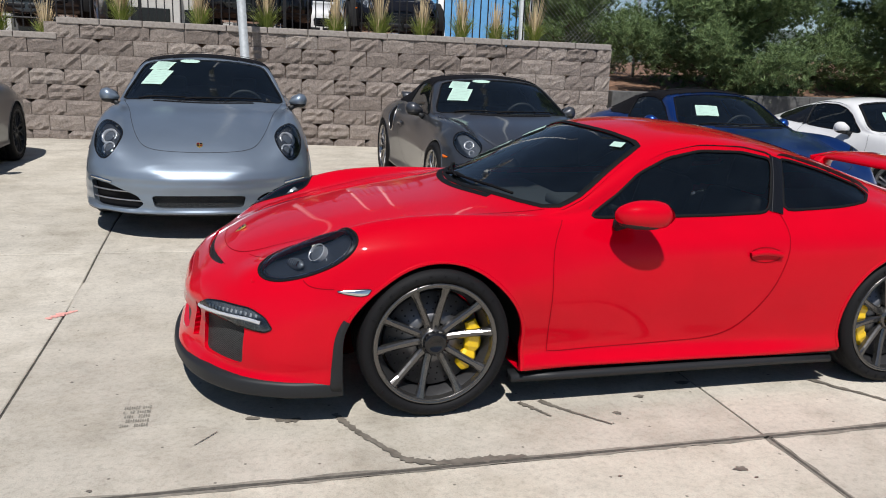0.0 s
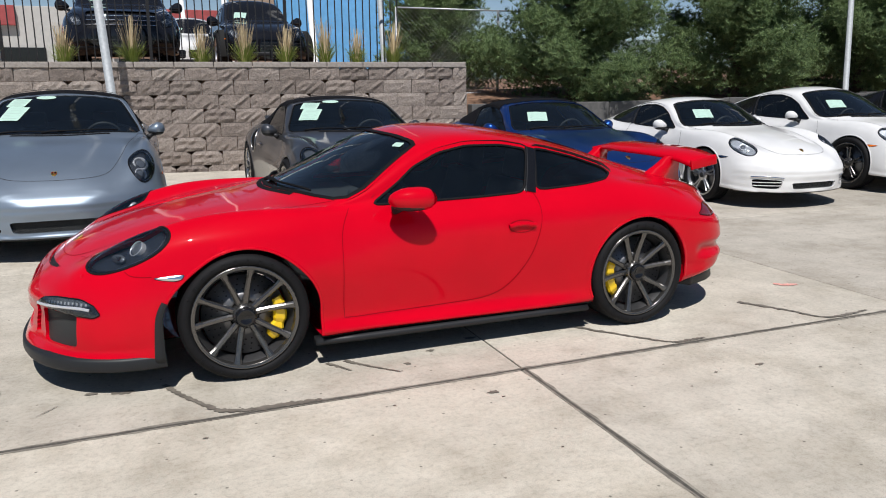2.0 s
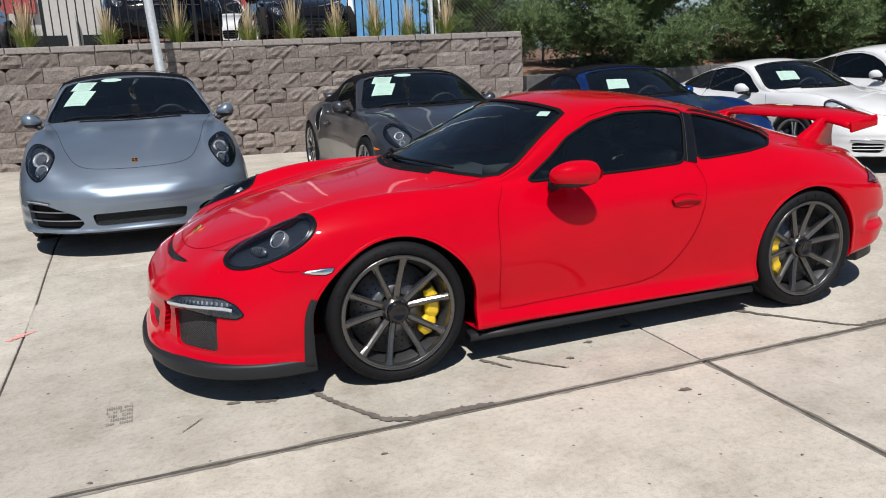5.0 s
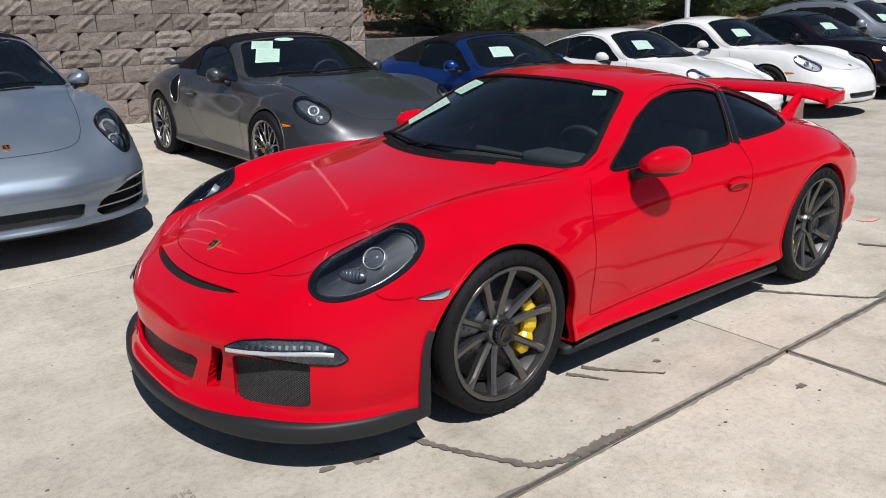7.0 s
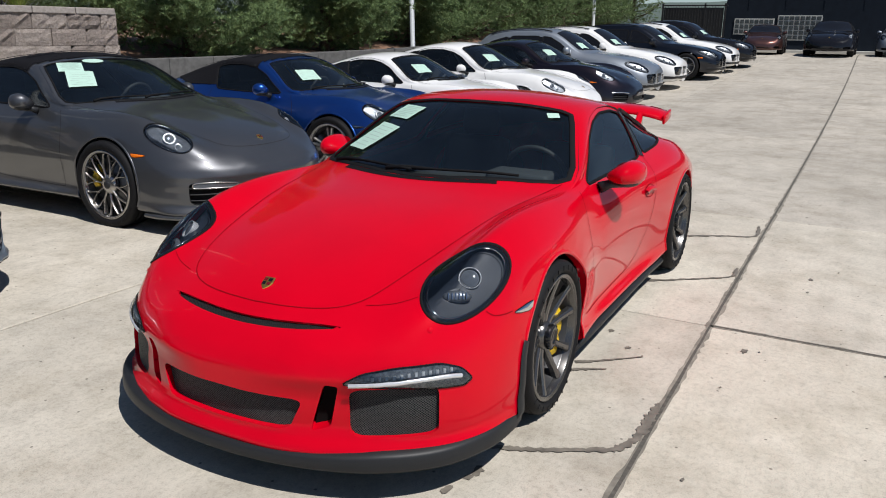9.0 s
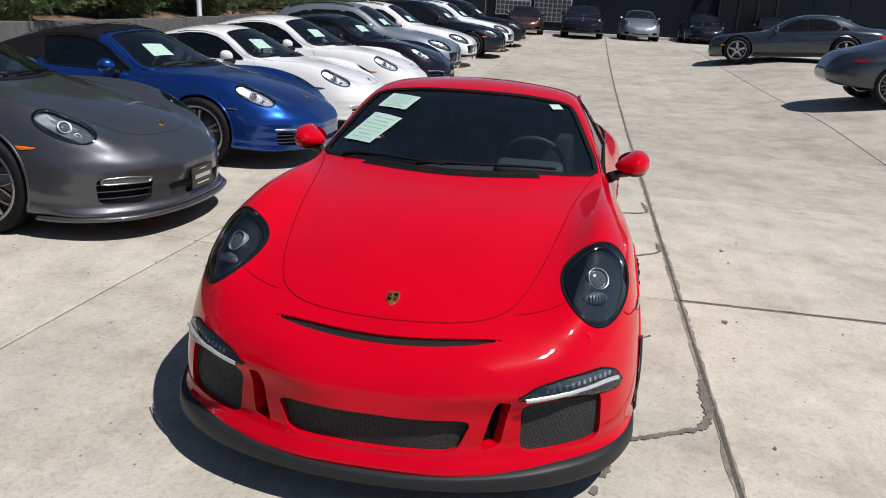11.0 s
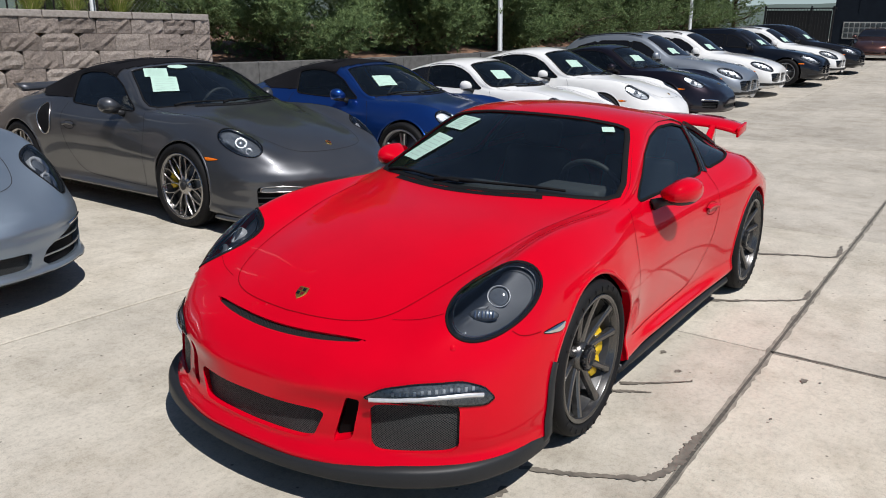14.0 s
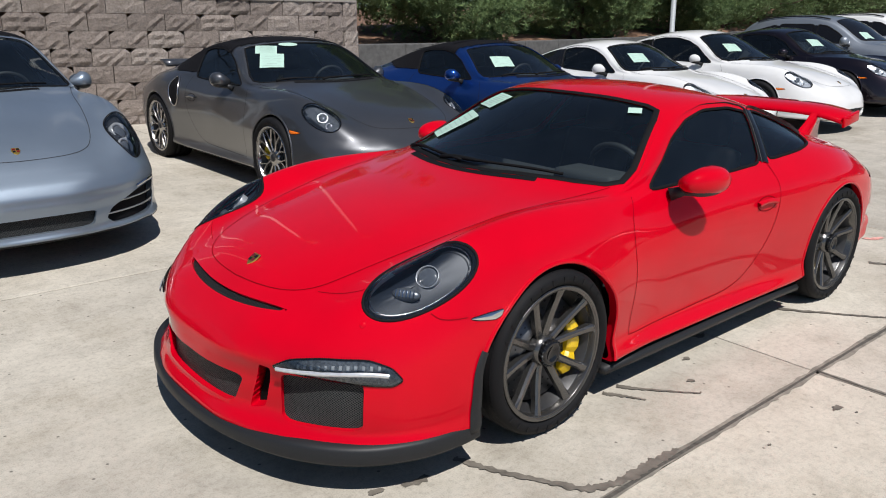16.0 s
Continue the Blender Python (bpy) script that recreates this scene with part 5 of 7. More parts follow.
# ---- iron fence, grass and cars up on the terrace ----
def iron_fence(x0, x1, y0, y1, z0, h):
    fence = thing("iron_fence", Matrix(), "black iron picket fence along the terrace", "fence")
    length = math.hypot(x1 - x0, y1 - y0)
    n = int(length / 0.125)
    a, b = Vector((x0, y0, z0)), Vector((x1, y1, z0))
    picket = None
    for k in range(n + 1):
        p = a.lerp(b, k / n)
        thick = k % 18 == 0
        bm = bmesh.new()
        s = 0.05 if thick else 0.018
        box(bm, 0, 0, h / 2, s, s, h + (0.06 if thick else 0))
        if thick or picket is None:
            ob = part("post" if thick else "picket", bm, IRON, fence, "", False, pose(*p))
            picket = picket if thick else ob.data
        else:
            bm.free()
            ob = new("picket", picket)
            ob.parent = fence
            ob.matrix_basis = pose(*p)
    for z in (0.15, h - 0.12):
        bm = bmesh.new()
        tube(bm, [a + Vector((0, 0, z)), b + Vector((0, 0, z))], 0.018, 4)
        part("rail", bm, IRON, fence, "", False)
    return fence


iron_fence(-9.0, 4.2, 10.4, 9.0, 1.68, 1.45)
gate = thing("yard_gate", pose(36.9, 6.0, 0.82), "black iron yard gate beside the building, its dark panel standing for foliage behind", "gate")
# the dark panel is widened to stand in for the dark foliage behind
for name, y, z, sy, sz, dx in (("screen", 0.1, 1.05, 2.8, 1.9, 0.04), ("frame_rail", 0, 2.1, 3.0, 0.06, 0), ("frame_rail", 0, 0.12, 3.0, 0.06, 0), ("post", 1.55, 1.1, 0.09, 2.2, 0), ("post", -0.45, 1.1, 0.07, 2.2, 0), ("post", -1.38, 1.1, 0.09, 2.2, 0)):
    bm = bmesh.new()
    box(bm, dx, y, z, 0.05, sy, sz, 0.006)
    part(name, bm, IRON, gate, "", False)
for k in range(22):
    bm = bmesh.new()
    box(bm, 0, -1.3 + 0.13 * k, 1.1, 0.02, 0.02, 1.96)
    part("picket", bm, IRON, gate, "", False)


def chain_link(x0, x1, y, z, h):
    """Galvanised mesh on posts: two sets of slanting wires."""
    fence = thing("chain_link_fence", Matrix(), "grey chain-link fence on steel posts behind the pines", "fence")
    x = x0
    while x <= x1:
        part("post", tube(bmesh.new(), [(x, y, z(x) - 0.3), (x, y, z(x) + h)], 0.03, 8), GALVANISED, fence)
        x += 2.5
    for d in (0.03, h):
        part("rail", tube(bmesh.new(), [(x0 + 2.5 * k, y, z(x0 + 2.5 * k) + d) for k in range(int((x1 - x0) / 2.5) + 1)], 0.018, 6), GALVANISED, fence)
    verts, faces = [], []
    for slant in (-1, 1):
        for k in range(int((x1 - x0) / 0.1)):
            a = x0 + 0.1 * k
            b = min(x1, max(x0, a + slant * h))
            t = abs(b - a) / h
            lo, hi = (a, z(a)), (b, z(a) + h * t)
            n = len(verts)
            for px, pz in (lo, hi):
                verts += [(px - 0.004, y + 0.003 * slant, pz), (px + 0.004, y + 0.003 * slant, pz), (px, y + 0.007 * slant, pz)]
            faces += [(n, n + 1, n + 4, n + 3), (n + 1, n + 2, n + 5, n + 4), (n + 2, n, n + 3, n + 5)]
    ob = new("wire_mesh", mesh_of("wire_mesh", verts, faces, GALVANISED))
    ob.parent = fence
    tagged(ob, kind="stuff")


chain_link(5.2, 17.7, 12.0, lambda x: ground_z(x, 5) + 1.2, 1.9)


def grass_tuft(x, y, z, seed, size=1.0):
    rng = np.random.default_rng(seed)
    tuft = thing("grass_tuft", pose(x, y, z), "fountain grass tuft with straw-coloured plumes", "grass", "grasses on the wall")
    for nm, count, mat, h0, h1, spread, w in (("grass_blade", 240, GRASS, 0.22, 0.46, 0.26, 0.006), ("straw_plume", 70, STRAW, 0.45, 0.82, 0.17, 0.008)):
        verts, faces = [], []
        for _ in range(count):
            a, r = rng.uniform(0, 2 * math.pi), rng.uniform(0, 1) ** 0.7 * spread
            h = rng.uniform(h0, h1) * size
            c, s = math.cos(a), math.sin(a)
            base = 0.06 * rng.uniform(0, 1)
            k = len(verts)
            for t, ww in ((0, 1), (0.55, 1), (1, 0.25)):
                rr = base + r * t ** 2 * size
                for q in (-1, 1):
                    verts.append((rr * c - q * w * ww * s, rr * s + q * w * ww * c, h * t * (1 - 0.12 * r * t)))
            faces += [(k, k + 1, k + 3, k + 2), (k + 2, k + 3, k + 5, k + 4)]
        ob = new(nm, mesh_of(nm, verts, faces, mat))
        ob.parent = tuft
        tagged(ob, kind="stuff")
    return tuft


for k, x in enumerate((-5.9, -4.3, -3.6, -2.5, -1.35, -0.35, 0.72, 1.42, 2.1, 2.75, 3.3, 3.95)):
    grass_tuft(x, wall_y(x) + 0.42, 1.42 if x < -3.4 else 1.72, 40 + k, (0.95, 1.1, 0.9, 1.05)[k % 4])


# ---- pines ----
def pine(x, y, z, height, spread, seed, clumps):
    rng = np.random.default_rng(seed)
    tree = thing("pine_tree", pose(x, y, z), "bushy dark green pine with branches down to the ground", "tree", "pines on the bank")
    bm = bmesh.new()
    pts = [(0.06 * math.sin(k * 1.7 + seed), 0.06 * math.cos(k * 1.3 + seed), height * k / 7) for k in range(8)]
    tube(bm, pts, [0.13 * (1 - k / 8) + 0.015 for k in range(8)], 8)
    limbs = []
    for k in range(42):
        t = 0.015 + 0.92 * (k + rng.uniform(0, 0.8)) / 42
        a = k * 2.4 + rng.uniform(-0.3, 0.3)
        reach = spread * (0.35 + 0.75 * (1 - t) ** 0.75) * rng.uniform(0.7, 1.12)
        base = Vector((0, 0, height * t))
        tip = base + Vector((math.cos(a) * reach, math.sin(a) * reach, reach * rng.uniform(0.12, 0.5)))
        mid = base.lerp(tip, 0.5) - Vector((0, 0, 0.08 * reach))
        tube(bm, [base, mid, tip], [0.035, 0.022, 0.008], 5)
        limbs.append((base, mid, tip))
    part("trunk", bm, BARK, tree)
    # needle sprays: little stars of blades crowded along the limbs
    per = clumps
    li = rng.integers(0, len(limbs), per)
    t = rng.uniform(0.10, 1.06, per) ** 0.75
    B, M, T = (np.array([[*limb[i]] for limb in limbs])[li] for i in range(3))
    c = (1 - t)[:, None] ** 2 * B + (2 * t * (1 - t))[:, None] * M + (t ** 2)[:, None] * T
    c = c + rng.normal(0, 0.10 * spread, (per, 3)) * np.array([1, 1, 0.85])
    blades = 14
    way = rng.normal(0, 1, (per, blades, 3))
    way[:, :, 2] = np.abs(way[:, :, 2]) * 0.9 + 0.15
    way /= np.linalg.norm(way, axis=2, keepdims=True)
    length = rng.uniform(0.09, 0.17, (per, blades, 1))
    side = np.cross(way, rng.normal(0, 1, (per, blades, 3)))
    side = side / (np.linalg.norm(side, axis=2, keepdims=True) + 1e-9) * 0.0075
    base = c[:, None, :] - way * 0.02
    v = np.stack([base - side, base + side, base + way * length], 2).reshape(-1, 3)
    me = bpy.data.meshes.new("crown")
    n = per * blades
    me.from_pydata(v.tolist(), [], np.arange(n * 3).reshape(-1, 3).tolist())
    me.materials.append(NEEDLES)
    crown = new("crown", me)
    crown.parent = tree
    tagged(crown, kind="stuff")
    return tree


rng = np.random.default_rng(7)
for k, (x, y, h, w) in enumerate(((8.75, 10.3, 5.6, 2.10), (13.35, 10.4, 5.4, 1.90), (17.45, 10.4, 5.2, 1.90))):
    pine(x, y, ground_z(x, 5) + 0.8, h, w, 100 + k, 27000)
for k in range(7):
    x = 20.4 + 2.55 * k + float(rng.uniform(-0.3, 0.3))
    pine(x, 10.3 + float(rng.uniform(-0.4, 0.4)), ground_z(x, 5) + 0.8, float(rng.uniform(3.8, 4.8)), float(rng.uniform(1.5, 1.85)), 105 + k, 7000)
pine(7.4, 14.2, 1.1, 3.4, 1.3, 133, 6000)
pine(6.3, 13.0, 1.3, 2.6, 1.2, 135, 5000)
pine(39.6, 9.7, 0.9, 4.2, 1.6, 134, 3000)
for k in range(3, 9):                                 # an added row further up, darkening the gaps behind the first
    pine(7.6 + 3.4 * k, 13.6 + 0.5 * (k % 2), ground_z(7.6 + 3.4 * k, 5) + 1.0, 3.3 + 0.3 * (k % 3), 2.0, 160 + k, 2600)


# ---- the red car ----
def keep(x, y, z):
    return (x, y, z)


def swell(v, a, b, c, d):
    """Rises smoothly from a to b, stays, and falls from c to d."""
    up, down = min(1.0, max(0.0, (v - a) / (b - a))), min(1.0, max(0.0, (d - v) / (d - c)))
    return up * up * (3 - 2 * up) * down * down * (3 - 2 * down)


def hero_sculpt(p):
    """The bumpers' modelling: a flange along the foot of the nose, hollows round the grilles, a ledge across the tail."""
    x, y, z = p
    side = max(-1.0, min(1.0, y / .5))
    p = p + Vector((0, side * .024 * swell(x, -1.02, -.70, .25, .75) * swell(z, -1, -.5, .74, .90), 0))
    if x < -.36:
        out = Vector((x + .25, y - .1 * max(-1.0, min(1.0, y / .1)), 0)).normalized()
        flange = float(np.interp(x, (-1.06, -.955, -.815, -.645, -.5, -.36), (.034, .032, .028, .018, .004, .0))) * swell(z, -1, -.5, .178, .238)
        hollow = .024 * swell(abs(y), .05, .34, .46, .74) * swell(z, .21, .28, .36, .455) * swell(-x, .7, .85, 2, 3)
        brow = .008 * swell(z, .40, .46, .53, .60) * swell(-x, .75, .9, 2, 3)
        return p + out * (flange - hollow + brow)
    if x > 2.9:
        out = Vector((x - 2.6, y * .8, 0)).normalized()
        return p + out * swell(x, 2.9, 3.02, 9, 10) * (.016 * swell(z, .24, .30, .375, .40) - .024 * swell(z, .395, .425, .445, .50))
    return p


def red_bumper(car, shell, mv, at):
    intake(car, shell, rounded([(-1.05, .335, .364), (-1.05, 0, .368), (-1.05, -.335, .364), (-1.05, -.287, .25), (-1.05, 0, .243), (-1.05, .287, .25)], 4, 0.2), (1, 0, 0), 0.03, GRILLE, name="centre_grille")
    curve = [(-.948 + .074 * (y / .395) ** 2, y, .58) for y in np.linspace(-.395, .395, 57)]
    rim = [(x + d * 0.021 * (1 - 0.8 * abs(y / .395) ** 5), y, z) for d in (-1, 1) for x, y, z in curve[::-d]]
    intake(car, shell, rim, (0.55, 0, -0.83), 0.014, BONNET_MESH, name="bonnet_slot")
    for side in (-1, 1):
        way = (0.85, -0.5 * side, 0)
        intake(car, shell, rounded(mirrored([(-.93, .464, .416), (-.785, .740, .424), (-.80, .750, .246), (-.92, .462, .240)], side), 4, 0.18), way, 0.022, GRILLE, name="side_grille")
        slit = rounded(mirrored([(-.985, .396, .430), (-.965, .442, .424), (-.985, .420, .272), (-1.01, .352, .254)], side), 3, 0.15)
        intake(car, shell, slit, way, 0.06, SLOT_SHADE, name="air_slot")
        strip = rounded(mirrored([(-.965, .452, .438), (-.945, .525, .474), (-.878, .619, .493), (-.77, .733, .496), (-.704, .785, .468), (-.672, .812, .425), (-.705, .797, .407), (-.783, .746, .412), (-.94, .531, .432)], side), 3, 0.25)
        light = part("daytime_lamp", shell.patch(strip, way, 0.007, 4, 0.012), LENS, car, "slim clear daytime lamp with a bright lower edge", "keep")
        part("lamp_back", shell.patch(strip, way, 0.002, 4), LAMP_SILVER, light, "", "keep")
        part("lamp_surround", shell.ribbon(strip, way, 0.006, 0.003, True, 0.003), SEAL, light)
        low = smooth_curve(mirrored([(-.945, .475, .440), (-.88, .59, .446), (-.81, .68, .450), (-.75, .745, .449), (-.712, .782, .444)], side), 5)
        part("bright_edge", shell.ribbon(low, way, 0.016, 0.016, False, 0.005), LAMP_RING, light)
        for k in range(12):
            t = (k + 2.6) / 15.5
            p = Vector(low[0]).lerp(Vector(low[-1]), t) + Vector((-.02, .03 * side, 0.014 + 0.013 * min(1, t * 1.6) - 0.010 * max(0.0, t - 0.55)))
            h = 0.005 + 0.006 * min(t, 0.5)
            part("diode", shell.ribbon([p + Vector((0, 0, -h)), p, p + Vector((0, 0, h))], way, 0.011, 0.0045, False, 0.003), DIODE, light)
        seam(car, shell, smooth_curve(mirrored([(-.56, .795, .628), (-.535, .81, .608), (-.49, .83, .600), (-.44, .85, .600)], side), 4), (0.3, -side, -0.1), 0.004, SEAM)
        seam(car, shell, smooth_curve(mirrored([(-.68, .60, .66), (-.73, .53, .66), (-.775, .43, .66)], side), 4), (0.3, 0, -1), 0.0025, SEAM)
        pin = oval(mv(-.735, .672 * side, .573), (0.005, 0.010 * side, .0), (0.007, -0.003 * side, .008), 14)
        part("washer_cap", shell.patch(pin, (0.6, -0.4 * side, -0.6), 0.002, 2, 0.003), RED, car, "", "keep")


BONNET_MESH = mesh_grille("black_bonnet_mesh", 170, 230, 0.03)
# near-black fill that paints the shade at the back of the air slots
SLOT_SHADE = plain("dark_slot_shade", (0.004, 0.004, 0.004), 0.8, scale=700, vary=0.6, relief=0.002, spec=0.1)
HERO_BOWL = plain("black_chrome_lamp_bowl", (0.018, 0.023, 0.033), 0.4, 0.1, spec=0.4)
LAMP_SILVER = plain("silvered_lamp_back", (0.17, 0.185, 0.20), 0.3, 0.4, vary=0.5, scale=90)
DIODE = plain("pale_lamp_diode", (0.62, 0.64, 0.66), 0.25, 0.2)
HERO_ROOM = (0.060, 0.026)
HERO_WHEELS = dict(r=0.341, rim=0.273, w=0.25, yf=0.888, yr=0.915, style=STYLE_HERO, mat=RIM_DARK, caliper=CALIPER_YELLOW, lock=True, at=-0.20, marker=CHROME)
HERO_LAMPS = dict(c=(-.520, .702, .697), a=(.170, -.010, .104), b=(.090, .125, .004), bowl=HERO_BOWL, style=((0.20, 0.08, 0.043),), extra=(-0.32, 0.02), rim=0.011)
red_car, red_shell = sports_car("sports_car", pose(0, 0.015, 0, 0, 0, 0.6), "bright red low sports coupe with a fixed rear wing", REAR_ENGINE, RED, keep, 2, HERO_WHEELS, HERO_LAMPS, pane=PANE,
                                sheet_spots=((.905, .385, .14, .20, False), (.69, .475, .25, .21, False), (1.0, -.464, .05, .065, False)), bumper=red_bumper, arch_r=0.367, shift=0.010, sculpt=hero_sculpt, room=HERO_ROOM)


def swept(bm, path, section, shape=None):
    """A section (outwards, up), the same or shaped from place to place, carried along a plan path."""
    n = len(path)
    rows = []
    for i, p in enumerate(path):
        a, b = Vector(path[max(i - 1, 0)]), Vector(path[min(i + 1, n - 1)])
        way = (b - a).normalized()
        out = Vector((way.y, -way.x, 0)).normalized()
        here = [shape(p, o, z) for o, z in section] if shape else section
        rows.append([bm.verts.new(Vector(p) + out * o + Vector((0, 0, z))) for o, z in here])
    m = len(section)
    for a, b in zip(rows, rows[1:]):
        for k in range(m):
            bm.faces.new((a[k], a[(k + 1) % m], b[(k + 1) % m], b[k]))
    bm.faces.new(rows[0][::-1])
    bm.faces.new(rows[-1])
    return bm


nose = [(-.405, .902), (-.5, .906), (-.661, .882), (-.852, .786), (-1.007, .596), (-1.101, .318), (-1.132, 0)]
nose = smooth_curve([(x, -y, 0) for x, y in nose] + [(x, y, 0) for x, y in nose[-2::-1]], 6)


def lip_shape(p, o, z):
    """Shallow in the middle, deeper towards the corners; z runs from its foot to its top."""
    f = min(1.0, (p[1] / .62) ** 2)
    low, top = .134 + .006 * f, .176 + .028 * f
    return (o, low + (top - low) * z)


bm = swept(bmesh.new(), nose[::-1], [(-.09, 1.0), (-.006, 1.02), (.001, .8), (.004, .15), (.0, 0), (-.10, .1)], lip_shape)
part("front_lip", bm, BLACK_TRIM, red_car, "matt black scuffed front lip")
for side in (-1, 1):
    edge, wide = [], []
    for k in range(16):                               # from the lip up along the front of the arch
        t = radians(-36 + 3.6 * k)
        wide.append(0.064 - 0.0022 * k)
        reach = arch_reach(-math.cos(t), math.sin(t), .367, HERO_ROOM) - 0.007 + wide[-1] / 2
        edge.append((.010 - reach * math.cos(t), .9 * side, .341 + reach * math.sin(t)))
    part("arch_trim", red_shell.ribbon(edge, (0, -side, 0), wide, 0.005, False, 0.007), BLACK_TRIM, red_car, "matt black trim down the front of the wheel arch")
    bm = swept(bmesh.new(), [(.37, .845 * side, 0), (.6, .85 * side, 0), (1.2, .852 * side, 0), (1.8, .856 * side, 0), (2.1, .868 * side, 0)][::-side],
               [(-.05, .166), (.016, .163), (.027, .148), (.023, .130), (-.05, .126)])
    part("side_skirt", bm, BLACK_TRIM, red_car, "matt black side skirt")
    bm = bmesh.new()
    rows = []
    for k in range(5):
        t = k / 4
        x, z = 2.86 + .20 * t, .80 + .22 * t
        w = .20 * (1 - t) ** 1.5 + .075
        rows.append([bm.verts.new((x - w, .43 * side, z)), bm.verts.new((x, .455 * side, z)), bm.verts.new((x + w, .44 * side, z)), bm.verts.new((x, .40 * side, z))])
    for a, b in zip(rows, rows[1:]):
        for k in range(4):
            bm.faces.new((a[k], a[(k + 1) % 4], b[(k + 1) % 4], b[k]))
    part("wing_strut", bm, RED, red_car)
    bm = bmesh.new()
    box(bm, 3.185, .603 * side, .985, 0.22, 0.020, 0.070, 0.009, Matrix.Rotation(radians(-9), 4, "Y"))
    part("wing_endplate", bm, RED, red_car)
bm = bmesh.new()
rows = []
for k in range(25):
    y = -.60 + 1.2 * k / 24
    dz = -.055 * abs(y / .6) ** 4
    e = (y / .6) ** 2
    rows.append([bm.verts.new((2.96 + .11 * e + c * (1 - .28 * e), y, 1.012 + dz + h + .15 * c)) for c, h in ((0, 0), (.04, .024), (.14, .032), (.24, .020), (.33, .006), (.33, -.006), (.22, -.008), (.08, -.016))])
for a, b in zip(rows, rows[1:]):
    for k in range(8):
        bm.faces.new((a[k], a[(k + 1) % 8], b[(k + 1) % 8], b[k]))
bm.faces.new(rows[0])
bm.faces.new(rows[-1][::-1])
part("rear_wing", bm, RED, red_car, "fixed red rear wing")
tail = smooth_curve([(2.9, -.85, 0), (3.12, -.76, 0), (3.28, -.6, 0), (3.39, -.3, 0), (3.42, 0, 0), (3.39, .3, 0), (3.28, .6, 0), (3.12, .76, 0), (2.9, .85, 0)], 5)
part("rear_diffuser", swept(bmesh.new(), tail, [(-.05, .30), (.01, .29), (.02, .20), (-.2, .18)]), BLACK_TRIM, red_car)


# ---- the row behind: noses towards the red car ----
def row_pose(x, y, turn=0.0):
    """Front axle at (x, y), nose towards -y."""
    return pose(x, y, ground_z(x, y), 0, 0, 90 + turn)


def scaler(fx, sx, sy, sz, roof=1.0, low=0.6):
    """Stretches the lines: fx ahead of the front axle, sx behind it; roof scales what is above the belt."""
    def mv(x, y, z):
        x = x * (fx if x < 0 else sx)
        if z < 0.3:
            z = 0.3 - (0.3 - z) * low
        z = z * sz
        belt = 0.87 * sz
        if z > belt:
            z = belt + (z - belt) * roof
        return (x, y * sy, z)
    return mv


def plain_bumper(centre, sides, slats, trim, strips=True, outline=None):
    """Intakes of the cars in the row. strips: True a slim lamp above the intake, "loop" a bright loop in its top; outline: a side intake's own shape."""
    def build(car, shell, mv, at):
        if centre:
            w, z0, z1 = centre
            intake(car, shell, rounded([mv(-1.05, w, z1), mv(-1.05, 0, z1), mv(-1.05, -w, z1), mv(-1.05, -w * .93, z0), mv(-1.05, 0, z0), mv(-1.05, w * .93, z0)], 3, 0.2), (1, 0, 0), 0.04, GRILLE, name="centre_grille")
        for side in (-1, 1):
            y0, y1, z0, z1 = sides
            way = (0.85, -0.5 * side, 0)
            if outline:
                ring = rounded([Vector(mv(x, y * side, z)) for x, y, z in outline], 3, 0.2)
            else:
                ring = rounded([Vector(mv(-.95, y0 * side, z1)), Vector(mv(-.76, y1 * side, z1 + .015)), Vector(mv(-.78, (y1 + .005) * side, z0 + .02)), Vector(mv(-.93, (y0 + .03) * side, z0))], 3, 0.22)
            intake(car, shell, ring, way, 0.05, SEAL, slats, trim, name="side_intake")
            if strips == "loop":
                loop = rounded([Vector(mv(x, y * side, z)) for x, y, z in ((-.95, y0 + .01, z1 - .004), (-.86, (y0 + y1) / 2, z1 + .012), (-.77, y1 - .03, z1 + .006), (-.78, y1 - .02, z1 - .030), (-.87, (y0 + y1) / 2, z1 - .030), (-.945, y0 + .035, z1 - .034))], 3, 0.25)
                lamp_loop = part("daytime_lamp", shell.patch(loop, way, 0.001, 3), LAMP_GREY, car, "slim daytime lamp in a bright loop", "keep")
                part("bright_edge", shell.ribbon(loop, way, 0.010, 0.001, True, 0.006), RIM_MIXED, lamp_loop)
            elif strips:
                line = smooth_curve([Vector(mv(-.95, (y0 - .005) * side, z1 + .022)), Vector(mv(-.86, ((y0 + y1) / 2) * side, z1 + .04)), Vector(mv(-.75, (y1 + .01) * side, z1 + .035))], 6)
                if outline:
                    line = smooth_curve([Vector(mv(x, y * side, z)) for x, y, z in ((-.85, .60, .405), (-.78, .70, .418), (-.71, .79, .420))], 6)
                part("daytime_lamp", shell.ribbon(line, way, 0.020, 0.002, False, 0.006), CHROME, car, "slim bright daytime lamp")
    return build


def row_sculpt(p):
    """A soft ledge over the intakes and a lip along the foot of the bumper."""
    x, y, z = p
    if x > -.45:
        return p
    out = Vector((x + .25, y - .1 * max(-1.0, min(1.0, y / .1)), 0)).normalized()
    near = swell(-x, .45, .70, 3, 4)
    return p + out * near * (.026 * swell(z, -1, -.5, .185, .225) - .014 * swell(z, .20, .25, .33, .41) + .012 * swell(z, .41, .46, .50, .58))


